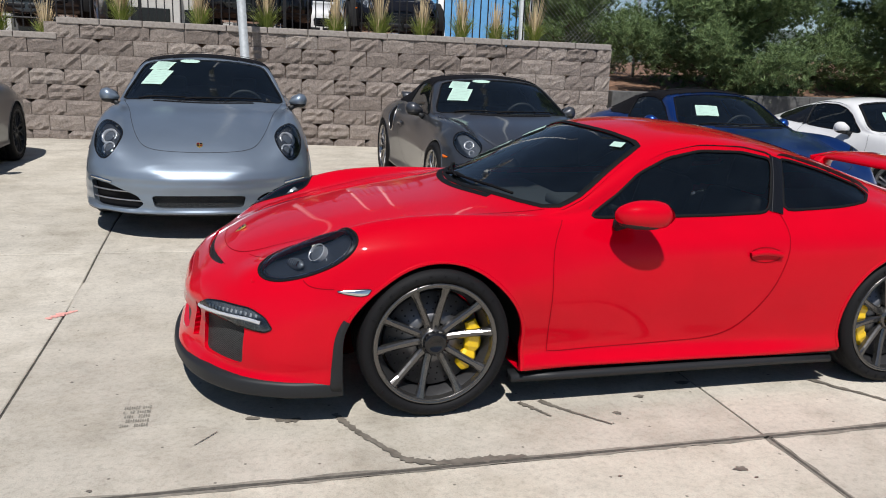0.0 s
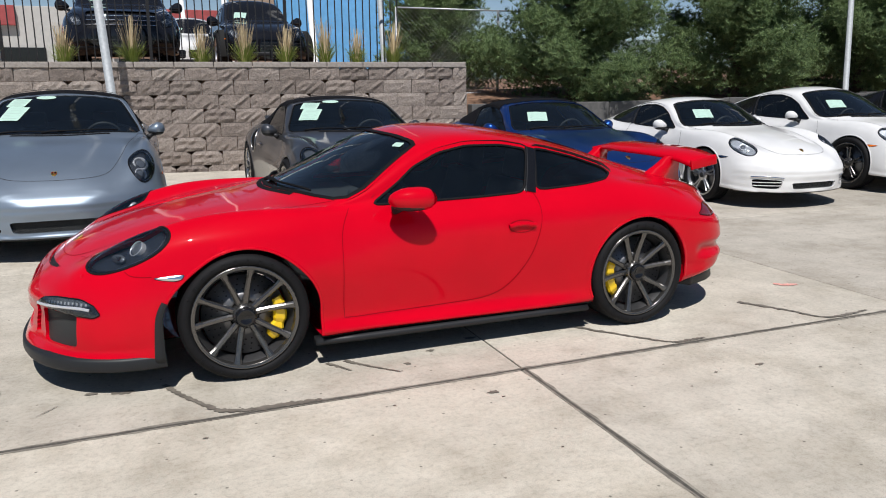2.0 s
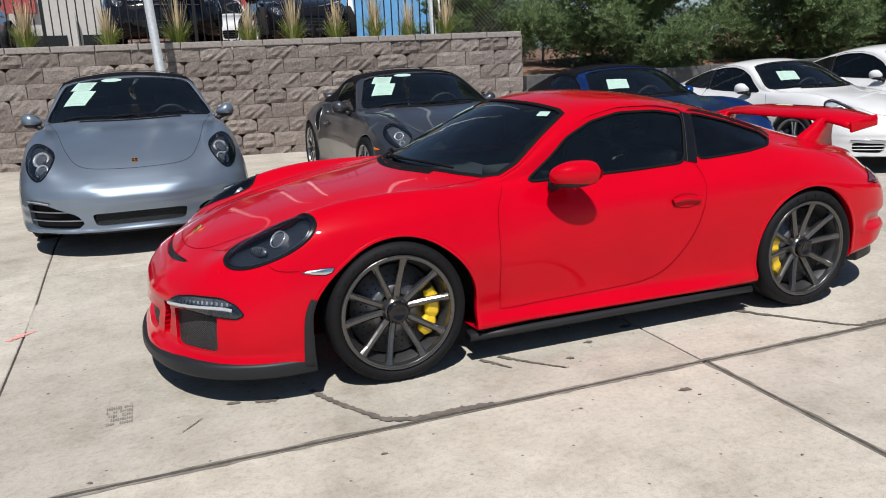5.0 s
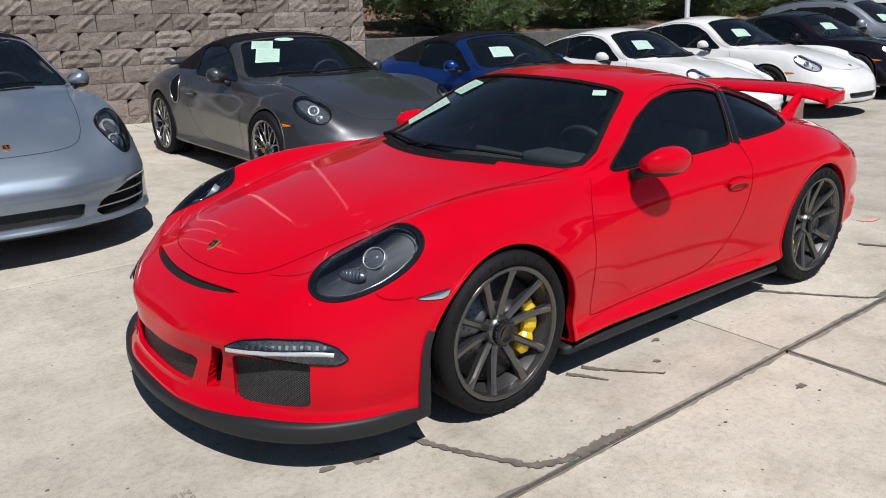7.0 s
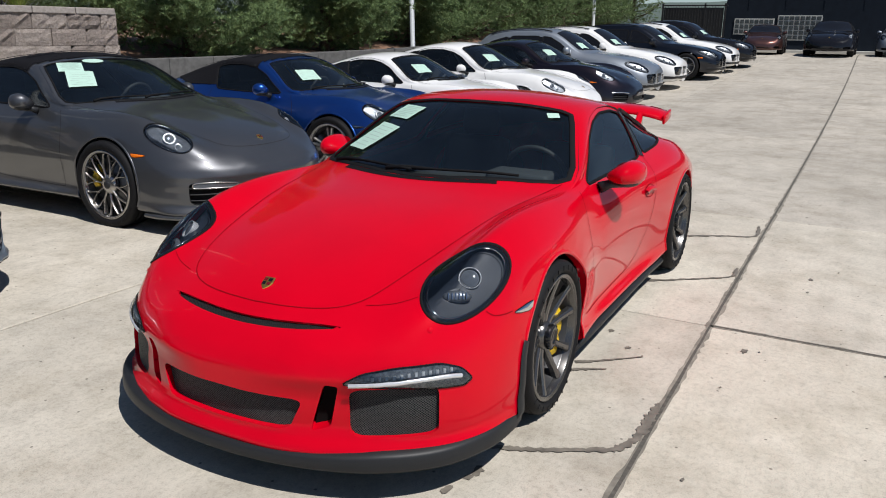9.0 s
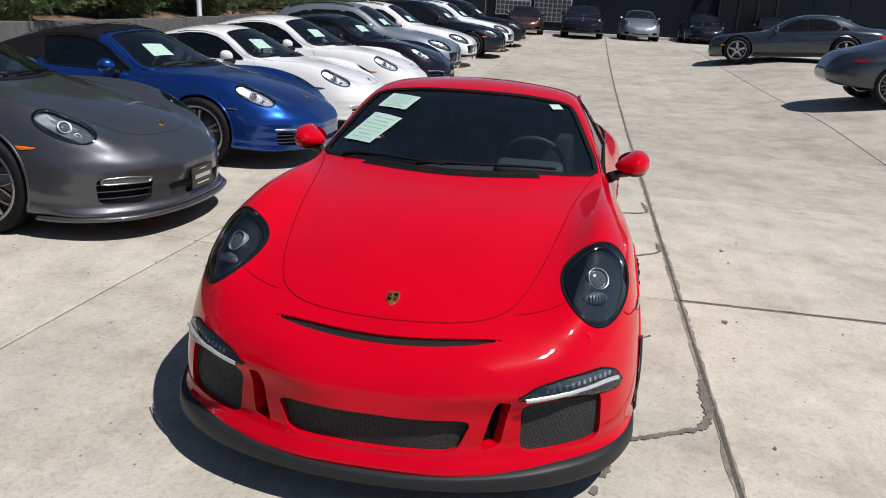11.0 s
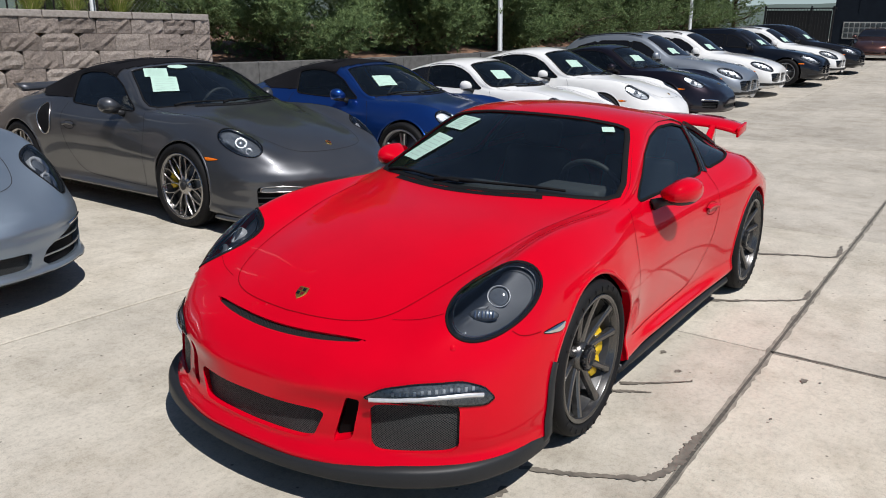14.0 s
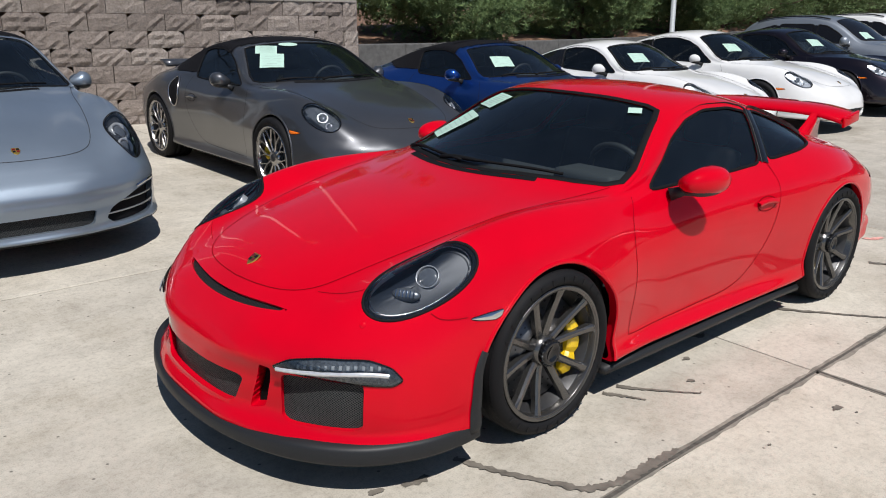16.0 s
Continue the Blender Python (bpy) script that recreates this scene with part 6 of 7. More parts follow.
def wheels_for(r, style, mat, caliper, marker=CHROME, yf=0.885, yr=0.90, rim=None, w=0.24):
    return dict(r=r, rim=rim or r - 0.078, w=w, yf=yf, yr=yr, style=style, mat=mat, caliper=caliper, at=0.25, marker=marker)


GREY_NOSE = [(-.40, .885), (-.55, .885), (-.70, .845), (-.86, .755), (-1.005, .586), (-1.090, .318), (-1.118, 0)]
TWO_SHEETS = ((.945, .385, .16, .20, False), (.765, .425, .24, .22, False), (.965, .14, .09, .19, True))
ONE_SHEET = ((.68, .34, .22, .24, False),)
mv = scaler(1.0, 1.0, 1.02, 1.03, 1.12, 0.72)
LAMPS_ROUND = dict(c=(-.56, .665, .65), a=(.165, .0, .135), b=(.08, .112, .01), bowl=LAMP_BOWL, style=((0.25, 0.0, 0.068), (-0.42, 0.0, 0.056)), rim=0.008)
LAMP_PALE = plain("pale_lamp_bowl", (0.50, 0.52, 0.55), 0.3, 0.4)
LAMPS_CLEAR = dict(c=(-.52, .690, .69), a=(.138, -.006, .105), b=(.086, .112, .02), bowl=LAMP_PALE, style=((0.12, 0.0, 0.046), (-0.5, 0.0, 0.026)), rim=0.006)
silver_lines = reshape(REAR_ENGINE, mv)
sports_car("roadster", row_pose(-1.1, 3.22), "silver-blue roadster with a black canvas roof", silver_lines, SILVER, mv, 1,
           wheels_for(0.33, STYLE_FIVE, RIM_BRIGHT, CALIPER_GREY, AMBER, 0.875, 0.88), LAMPS_ROUND, "cloth", "cars in the back row", sheet_spots=TWO_SHEETS,
           bumper=plain_bumper((.34, .205, .325), (.41, .80, .165, .385), 2, RIM_BRIGHT, outline=[(-.72, .805, .405), (-.86, .62, .392), (-.99, .43, .315), (-1.0, .385, .24), (-.96, .43, .180), (-.75, .79, .185)]),
           pane=PANE, sculpt=row_sculpt)
mv = scaler(1.0, 1.0, 1.005, 1.02, low=0.9)
grey_car, grey_shell = sports_car("convertible", row_pose(1.87, 3.2), "graphite grey convertible with its black canvas roof closed", reshape(REAR_ENGINE, mv), GRAPHITE, mv, 1,
           wheels_for(0.345, STYLE_MESH, RIM_MIXED, CALIPER_YELLOW, AMBER, 0.89, 0.92), dict(LAMPS_CLEAR, bowl=LAMP_GREY), "cloth", "cars in the back row", sheet_spots=TWO_SHEETS,
           bumper=plain_bumper((.36, .22, .33), (.44, .76, .22, .40), 3, BLACK_TRIM, "loop"), sculpt=row_sculpt)
for side in (-1, 1):
    ring = oval((2.01, .95 * side, .745), (0.03, 0, 0.14), (0.095, 0, -0.012), 30)
    scoop = part("side_scoop", grey_shell.patch(ring, (0, -side, 0), 0.003, 4), SEAL, grey_car, "black side air scoop with a bright rim", "keep")
    part("scoop_rim", grey_shell.ribbon(ring, (0, -side, 0), 0.014, 0.003, True, 0.008), RIM_MIXED, scoop)
bm = bmesh.new()
rows = []
for k in range(13):
    y = -.56 + 1.12 * k / 12
    rows.append([bm.verts.new((3.02 + c - .05 * (y / .56) ** 2, y, .95 + h)) for c, h in ((0, 0), (.16, .05), (.24, .045), (.20, .015), (.05, -.03))])
for a, b in zip(rows, rows[1:]):
    for k in range(5):
        bm.faces.new((a[k], a[(k + 1) % 5], b[(k + 1) % 5], b[k]))
bm.faces.new(rows[0])
bm.faces.new(rows[-1][::-1])
part("tail_spoiler", bm, GRAPHITE, grey_car)
lip = smooth_curve([(x, -y, 0) for x, y in GREY_NOSE] + [(x, y, 0) for x, y in GREY_NOSE[-2::-1]], 5)
part("front_lip", swept(bmesh.new(), lip[::-1], [(-.10, .172), (-.012, .172), (.004, .160), (.0, .142), (-.10, .145)]), GRAPHITE, grey_car, "graphite lip along the foot of the bumper")
# show plate on the nose, its lettering drawn as bars
bm = bmesh.new()
box(bm, -1.10, 0.0, .33, 0.012, 0.31, 0.155, 0.004)
plate = part("show_plate", bm, GLOSS_BLACK, grey_car, "black show plate with pale bars", False)
for z, h, w in ((.385, .008, .10), (.335, .03, .23), (.285, .012, .18)):
    bm = bmesh.new()
    box(bm, -1.108, 0, z, 0.004, w, h)
    part("plate_bar", bm, CHROME, plate, "", False)
mv = scaler(1.0, 1.0, 0.985, 1.01)
sports_car("convertible", row_pose(4.6, 3.1), "deep blue convertible with a black canvas roof", reshape(REAR_ENGINE, mv), BLUE, mv, 1,
           wheels_for(0.342, STYLE_FIVE, RIM_BRIGHT, CALIPER_GREY), LAMPS_CLEAR, "cloth", "cars in the back row", sheet_spots=ONE_SHEET,
           bumper=plain_bumper((.34, .21, .30), (.46, .75, .21, .37), 3, BLACK_TRIM), pane=PANE, sculpt=row_sculpt)
mv = scaler(0.97, 0.965, 0.97, 1.015)
sports_car("coupe", row_pose(7.15, 3.1), "white sports coupe with grey alloy wheels", reshape(REAR_ENGINE, mv), WHITE, mv, 1,
           wheels_for(0.335, STYLE_FIVE, RIM_BRIGHT, CALIPER_GREY, yf=.86, yr=.875), LAMPS_CLEAR, "paint", "cars in the back row", axle=2.37, sheet_spots=ONE_SHEET,
           bumper=plain_bumper((.36, .20, .315), (.43, .74, .20, .345), 2, WHITE), sculpt=row_sculpt)
mv = scaler(0.98, 1.14, 1.035, 1.06, 1.12)
sports_car("saloon", row_pose(9.75, 3.1), "white long fastback saloon", reshape(REAR_ENGINE, mv), WHITE, mv, 1,
           wheels_for(0.36, STYLE_FIVE, RIM_DARK, CALIPER_GREY, AMBER, .92, .92), LAMPS_CLEAR, "paint", "cars in the back row", axle=2.92, arch_r=0.385, sheet_spots=ONE_SHEET,
           bumper=plain_bumper((.4, .24, .34), (.48, .78, .24, .38), 2, BLACK_TRIM))
sports_car("saloon", row_pose(12.65, 3.15), "very dark purple fastback saloon", reshape(REAR_ENGINE, mv), DARK_PURPLE, mv, 1,
           wheels_for(0.36, STYLE_FIVE, RIM_BRIGHT, CALIPER_GREY, AMBER, .92, .92), LAMPS_CLEAR, "paint", "cars in the back row", axle=2.92, arch_r=0.385, sheet_spots=ONE_SHEET,
           bumper=plain_bumper((.4, .24, .34), (.48, .78, .24, .38), 2, BLACK_TRIM))


# ---- tall cars and saloons further off ----
TALL_SCREEN = [(.62, 0), (.68, .35), (.78, .60), (.85, .655), (1.06, .63), (1.36, .575), (1.44, .54), (1.42, .3), (1.40, 0)]


TALL_PANES = (("side_window", [(1.0, 1.075), (1.74, 1.09), (1.74, 1.455), (1.55, 1.43), (1.3, 1.30)]), ("rear_side_window", [(1.82, 1.092), (2.58, 1.11), (2.58, 1.45), (1.82, 1.46)]),
              ("quarter_window", [(2.66, 1.12), (3.2, 1.17), (3.12, 1.30), (2.66, 1.435)]))
SALOON_SCREEN = [(.72, 0), (.76, .35), (.85, .58), (.92, .64), (1.12, .61), (1.42, .545), (1.50, .51), (1.48, .3), (1.46, 0)]
SALOON_PANES = (("side_window", [(1.05, .945), (1.76, .955), (1.76, 1.30), (1.6, 1.28), (1.35, 1.17)]), ("rear_side_window", [(1.84, .957), (2.58, .965), (2.70, 1.06), (2.52, 1.22), (2.2, 1.295), (1.84, 1.305)]),
                ("quarter_window", [(2.66, .967), (2.92, .975), (2.86, 1.03), (2.76, 1.08)]))


def tall_car(name, where, label, paint, mv, group, axle=2.895, rim_style=STYLE_FIVE, rim_mat=RIM_BRIGHT, rails=True, grille="split", form=TALL, screen_line=TALL_SCREEN, panes=TALL_PANES, drop=0.0):
    """A five-door off-road estate, or with the saloon's lines a four-door; drop lowers lamps, mirrors and handles."""
    car = thing(name, where, label, "car", group)
    lines = reshape(form, mv)
    shell = Shell(lines, 110, 4)

    def at(x, y, z):
        return Vector(mv(x, y, z))

    def top(x, y):
        p = at(x, y, 1.2)
        return shell.on((p.x, p.y, p.z), (0, 0, -1))[0]
    half = [top(x, y) for x, y in screen_line]
    ring = dense(half + [Vector((p.x, -p.y, p.z)) for p in half[-2:0:-1]], 0.05)
    screen = glazing(car, shell, "windscreen", ring, (0.45, 0, -0.9), GLOSS_BLACK, False, 0.03, "dark windscreen")
    sheets(car, shell, [(*mv(.86, .38, 1)[:2], .24, .25, False)], (0.45, 0, -0.9), screen)
    for side in (-1, 1):
        for nm, pts in panes:
            glazing(car, shell, nm, rounded([at(x, 1.0 * side, z) for x, z in pts], 3, 0.14), (0, -side, 0), GLOSS_BLACK, False, 0.03)
        if form is TALL:
            chin = [at(-.86 + .30 * (y / .8) ** 3, y * side, .335) for y in (.0, .15, .3, .45, .58, .68, .76, .82)]
            part("chin_trim", shell.ribbon(chin, (0.85, -0.4 * side, 0), 0.075, 0.003, False, 0.008), BLACK_TRIM, car)
        for (_, fore), (_, aft) in zip(panes, panes[1:]):
            x0, x1 = max(p[0] for p in fore), min(p[0] for p in aft)
            lo, hi = fore[1][1] + .005, max(p[1] for p in aft) - .02
            post = [at((x0 + x1) / 2, 1.0 * side, lo + (hi - lo) * k / 5) for k in range(6)]
            part("door_pillar", shell.ribbon(post, (0, -side, 0), x1 - x0, 0.003, False, 0.004), GLOSS_BLACK, car)
        if form is SALOON:
            c = mv(-.60, .70, .68)
            lamp(car, shell, side, c, Vector((.21, .05, .06)), (.055, .125, .085), (0.66, -0.5, -0.5), LAMP_PALE, ((0.1, 0.0, 0.05), (-0.5, 0, 0.04)), None, 0.007)
        else:                                         # long lamps that run back along the wing
            c = mv(-.58, .73, .775)
            lamp(car, shell, side, c, Vector((.27, .075, .085)), (.035, .085, -.075), (0.6, -0.6, -0.5), LAMP_BOWL, ((0.15, 0.0, 0.05), (-0.45, 0, 0.055), (0.6, 0, 0.03)), None, 0.007)
        way = (0.9, -0.35 * side, 0)
        if grille == "split":
            intake(car, shell, rounded([at(-.90, .27 * side, .625 - drop), at(-.80, .72 * side, .62 - drop), at(-.80, .70 * side, .41 - drop / 2), at(-.90, .29 * side, .39 - drop / 2)], 3, 0.2), way, 0.04, GLOSS_BLACK, 3, BLACK_TRIM, name="side_intake")
    if grille == "split":
        intake(car, shell, rounded([at(-.93, .22, .625), at(-.93, -.22, .625), at(-.93, -.20, .40), at(-.93, .20, .40)], 3, 0.2), (1, 0, 0), 0.04, GLOSS_BLACK, 3, BLACK_TRIM, name="centre_grille")
    else:
        g = intake(car, shell, rounded([at(-.90, .55, .93), at(-.90, -.55, .93), at(-.92, -.55, .62), at(-.92, .55, .62)], 3, 0.12), (1, 0, 0), 0.04, GLOSS_BLACK, 3, CHROME, name="centre_grille")
        intake(car, shell, rounded([at(-.93, .5, .52), at(-.93, -.5, .52), at(-.93, -.48, .40), at(-.93, .48, .40)], 3, 0.15), (1, 0, 0), 0.03, GLOSS_BLACK, 1, BLACK_TRIM, name="low_grille")
    r = 0.375
    shell.arch(0.0, r, 0.42)
    shell.arch(axle, r, 0.42)
    part("body", shell.bm, paint, car)
    for side in (-1, 1):
        m = at(1.02, .99, 1.12 - drop)
        door_mirror(car, side, (m.x, m.y, m.z), (0.10, 0.13, 0.10), paint, at(.98, .87, 1.03 - drop), False)
        for x0 in (0.55, 1.78, 2.66):
            seam(car, shell, [at(x0 + (0.1 if z > .9 and x0 < 1 else 0), 1.0 * side, z) for z in (.35, .5, .7, .9, 1.04)], (0, -side, 0), 0.008, name="door_seam")
        for x0 in (1.6, 2.5):
            h = at(x0, 1.0 * side, .93 - drop)
            part("door_handle", shell.ribbon([h + Vector((t, 0, 0)) for t in (-.1, -.03, .04, .1)], (0, -side, 0), 0.03, 0.004, False, 0.018), paint, car)
        line = [at(x, .93 * side, .28) for x in (.45, 1.0, 1.6, 2.2, 2.45)]
        part("sill_trim", shell.ribbon(line, (0, -side, 0), 0.09, 0.004, False, 0.012), BLACK_TRIM, car)
        if form is SALOON:
            t = at(3.86, .75 * side, .78)
            part("tail_lamp", shell.patch(rounded([t + Vector(d) for d in ((-.18, 0, .03), (.06, 0, .05), (.07, 0, -.04), (-.10, 0, -.05))], 3, 0.2), (-0.4, -side, 0), 0.004, 3), TAIL_RED, car, "red tail lamp", "keep")
            q = [at(x, .95 * side, z) for x, z in ((-.3, .60), (.5, .66), (1.6, .70), (2.7, .73), (3.6, .74))]
            part("crease_line", shell.ribbon(smooth_curve(q, 5), (0, -side, 0), 0.012, 0.001, False, 0.008), paint, car)
        k = at(-.40, 1.0 * side, .66 - drop)
        part("side_marker", shell.ribbon([k + Vector((t, 0, 0)) for t in (-.07, 0, .07)], (0, -side, 0), 0.03, 0.002, False, 0.006), AMBER, car)
        for x in (0.0, axle):
            bm = bmesh.new()
            lathe(bm, [(0.43, 0.45), (0.43, 0.90), (0.42, 0.90)], 20, "y", math.pi * 1.15)
            bmesh.ops.rotate(bm, cent=(0, 0, 0), matrix=Matrix.Rotation(radians(13.5), 3, "Y"), verts=bm.verts)
            bmesh.ops.scale(bm, vec=(1, side, 1), verts=bm.verts)
            part("wheel_arch_liner", bm, LINER, car, where=pose(x, 0, r))
            wheel(car, x, 0.945 * side, r, r, 0.27, 0.262, rim_style, rim_mat, CALIPER_GREY, False)
        if rails:
            pts = [top(x, .60 * side) + Vector((0, 0, 0.035)) for x in (1.55, 1.9, 2.4, 2.9, 3.15)]
            part("roof_rail", tube(bmesh.new(), smooth_curve(pts, 3), 0.016, 6), BLACK_TRIM, car)
    return car


SUV_MV = lambda x, y, z: (x, y, z * 0.95)
LOW_SUV = lambda x, y, z: (x * 0.965, y * 0.985, z * 0.925)
ROW = "cars in the back row"
tall_car("estate_car", row_pose(15.7, 3.4), "light silver tall five-door estate", LIGHT_SILVER, SUV_MV, ROW)
tall_car("estate_car", row_pose(18.45, 3.4), "white tall five-door estate", WHITE, SUV_MV, ROW)
tall_car("estate_car", row_pose(21.8, 2.95), "navy-black tall five-door estate with bright wheels", NAVY, SUV_MV, ROW)
tall_car("estate_car", row_pose(24.3, 2.9), "white compact five-door estate", WHITE, LOW_SUV, ROW)
tall_car("estate_car", row_pose(26.4, 2.65), "black compact five-door estate", BLACK_PAINT, LOW_SUV, ROW)
mv = scaler(0.97, 0.965, 0.94, 1.02)
FAR = "cars before the building"
LAMPS_FAR = dict(c=(-.50, .69, .70), a=(.15, -.006, .10), b=(.085, .10, .02), bowl=CHROME, style=((0.1, 0.0, 0.05),))


def far_car(name, where, label, paint, mv, axle=2.37, roof="paint", group=FAR, wheels=None, level=0):
    return sports_car(name, where, label, reshape(REAR_ENGINE, mv), paint, mv, level, wheels or wheels_for(0.335, STYLE_SIMPLE, RIM_BRIGHT, CALIPER_GREY, yf=.83, yr=.86), LAMPS_FAR, roof, group, axle,
                      bumper=plain_bumper((.4, .22, .30), (.47, .72, .22, .34), 0, BLACK_TRIM, False))


long_mv = scaler(0.98, 1.14, 1.035, 1.06, 1.12)


def lot_pose(x, y, turn):
    """Front axle at (x, y); the car lies along the slope of the lot."""
    back = Vector((math.cos(radians(turn)), math.sin(radians(turn)), 0)) * 2.7
    rise = ground_z(x + back.x, y + back.y) - ground_z(x, y)
    return pose(x, y, ground_z(x, y), 0, 0, turn) @ Matrix.Rotation(-math.atan2(rise, 2.7), 4, "Y")


far_car("coupe", lot_pose(32.7, 2.3, 4), "copper-brown older sports coupe", BROWN, scaler(0.97, 0.94, 0.90, 0.95))
far_car("saloon", lot_pose(32.1, -0.25, 0), "black fastback saloon before the building", BLACK_PAINT, long_mv, 2.92, wheels=wheels_for(0.36, STYLE_SIMPLE, RIM_BRIGHT, CALIPER_GREY, yf=.9, yr=.92))
far_car("coupe", lot_pose(33.0, -2.75, 0), "silver older sports coupe before the building", LIGHT_SILVER, mv)
far_car("coupe", lot_pose(33.6, -5.6, 0), "black sports coupe before the building", NAVY, mv)
far_car("convertible", lot_pose(34.0, -8.7, 0), "slate grey convertible before the building", SLATE, mv, roof="cloth")
tall_car("estate_car", lot_pose(35.5, -12.0, 8), "white tall estate parked by the building", WHITE, SUV_MV, FAR)
tall_car("saloon", lot_pose(22.3, -5.15, -103), "slate grey four-door saloon with bright five-spoke wheels", SLATE, SUV_MV, "cars in the lot", 2.875, STYLE_SIMPLE, RIM_BRIGHT, False, form=SALOON, screen_line=SALOON_SCREEN, panes=SALOON_PANES, drop=0.12)
far_car("saloon", lot_pose(12.2, -8.75, 90), "dark slate fastback saloon seen from behind", SLATE, long_mv, 2.92, group="cars in the lot", wheels=wheels_for(0.36, STYLE_MESH, RIM_MIXED, CALIPER_GREY, yf=.9, yr=.92), level=1)
# next in the row, beside the roadster
mv = scaler(1.0, 1.0, 0.985, 1.01)
far_car("coupe", row_pose(-4.25, 3.9), "dark slate sports car beside the roadster", SLATE, mv, 2.457, group=ROW, wheels=wheels_for(0.342, STYLE_MESH, BLACK_TRIM, CALIPER_GREY), level=1)
# on the terrace behind the fence
TRUCK = lambda x, y, z: (x * 1.05, y * 1.04, z * 1.10)
TERRACE_Z = 1.74
tall_car("truck", pose(-0.45, 11.0, TERRACE_Z, 0, 0, 90), "black full-size estate with a chrome-barred grille behind the fence", BLACK_PAINT, TRUCK, "cars on the terrace", 2.895, rim_mat=RIM_BRIGHT, grille="bars")
SMALL = lambda x, y, z: (x * 0.9, y * 0.88, z * 0.92)
tall_car("hatchback", pose(2.2, 11.6, TERRACE_Z, 0, 0, 90), "small black hatchback behind the fence", BLACK_PAINT, SMALL, "cars on the terrace", 2.6, rails=False)
tall_car("hatchback", pose(-4.2, 11.8, TERRACE_Z, 0, 0, 90), "dark slate car behind the fence", SLATE, SMALL, "cars on the terrace", 2.6, rails=False)
tall_car("hatchback", pose(1.25, 17.0, TERRACE_Z, 0, 0, 90), "white car behind the fence", WHITE, SMALL, "cars on the terrace", 2.6, rails=False)


# ---- low white shops across the street, far behind the fence ----
SHOP_WHITE = plain("white_render", (0.52, 0.505, 0.475), 0.85, scale=4, vary=0.06)
SHOP_RED = plain("dull_red_fascia", (0.36, 0.07, 0.07), 0.7, scale=3)
SHOP_BLUE = plain("bright_blue_wall", (0.15, 0.42, 0.74), 0.7, scale=3, vary=0.08)
SHOP_TAN = plain("tan_render", (0.36, 0.27, 0.20), 0.85, scale=4)
shops = thing("shop_building", pose(0, 42, 0.8), "long low white shops with red fascia and blue wall", "building")
for nm, x, w, z, h, mat, dy in (("wall", -8, 26, 2.3, 4.6, SHOP_WHITE, 0), ("fascia", -9.5, 8, 4.1, 1.0, SHOP_RED, -0.3), ("fascia", 2.0, 7, 4.1, 1.0, SHOP_RED, -0.3), ("pier", 6.9, 1.8, 3.0, 6.0, SHOP_TAN, -0.4), ("end_wall", 12.0, 8.4, 3.0, 6.0, SHOP_BLUE, 0.1)):
    bm = bmesh.new()
    box(bm, x, dy + 3, z, w, 6.0, h, 0.03)
    part(nm, bm, mat, shops, "", False)
for k in range(9):
    bm = bmesh.new()
    box(bm, -19 + 2.75 * k, -0.02, 1.35, 2.0, 0.12, 2.3, 0.02)
    part("shop_window", bm, GLOSS_BLACK, shops, "", False)
    bm = bmesh.new()
    box(bm, -17.6 + 2.75 * k, -0.35, 1.8, 0.3, 0.3, 3.6, 0.02)
    part("column", bm, SHOP_WHITE, shops, "", False)

# ---- far hills and trees beyond the building ----
HILL = plain("far_hillside", (0.085, 0.115, 0.10), 0.95, scale=0.02, vary=0.25)
verts, faces = [], []
for i in range(90):                                   # an arc from behind the building round to behind the terrace
    a = radians(-40 + 2.2 * i)
    h = 24 + 9 * noise.noise((i * 0.12, 0.3, 0)) + 3 * noise.noise((i * 0.6, 2.3, 0))
    for r, z in ((470, -2), (520, h * 0.75), (570, h), (700, -2)):
        verts.append((r * math.cos(a), r * math.sin(a), z))
for i in range(89):
    for k in range(3):
        q = 4 * i + k
        faces.append((q, q + 4, q + 5, q + 1))
hills = new("backdrop", mesh_of("backdrop", verts, faces, HILL, True))
tagged(hills, "low green hills on the horizon", "hills", kind="structure")

# ---- stains, cracks and marks on the slabs ----
def trickle(points, widths, mat, label, seed=1, name="stain", lift=0.005, ragged=0.55):
    rng = np.random.default_rng(seed)
    pts = smooth_curve([(x, y, 0) for x, y in points], 14)
    verts, faces = [], []
    n = len(pts)
    for i, p in enumerate(pts):
        d = (pts[min(i + 1, n - 1)] - pts[max(i - 1, 0)]).normalized()
        s = Vector((d.y, -d.x, 0))
        t = i / (n - 1) * (len(widths) - 1)
        k = min(int(t), len(widths) - 2)
        w = (widths[k] + (widths[k + 1] - widths[k]) * (t - k)) / 2
        l, r = w * float(rng.uniform(1 - ragged, 1 + ragged)), w * float(rng.uniform(1 - ragged, 1 + ragged))
        for q in (p - s * l, p + s * r):
            verts.append((q.x, q.y, ground_z(q.x, q.y) + lift))
    faces = [(2 * i, 2 * i + 1, 2 * i + 3, 2 * i + 2) for i in range(n - 1)]
    ob = new(name, mesh_of(name, verts, faces, mat))
    if not label:
        ob.parent = ground
        return ob
    return tagged(ob, label, "stain", "marks on the concrete")


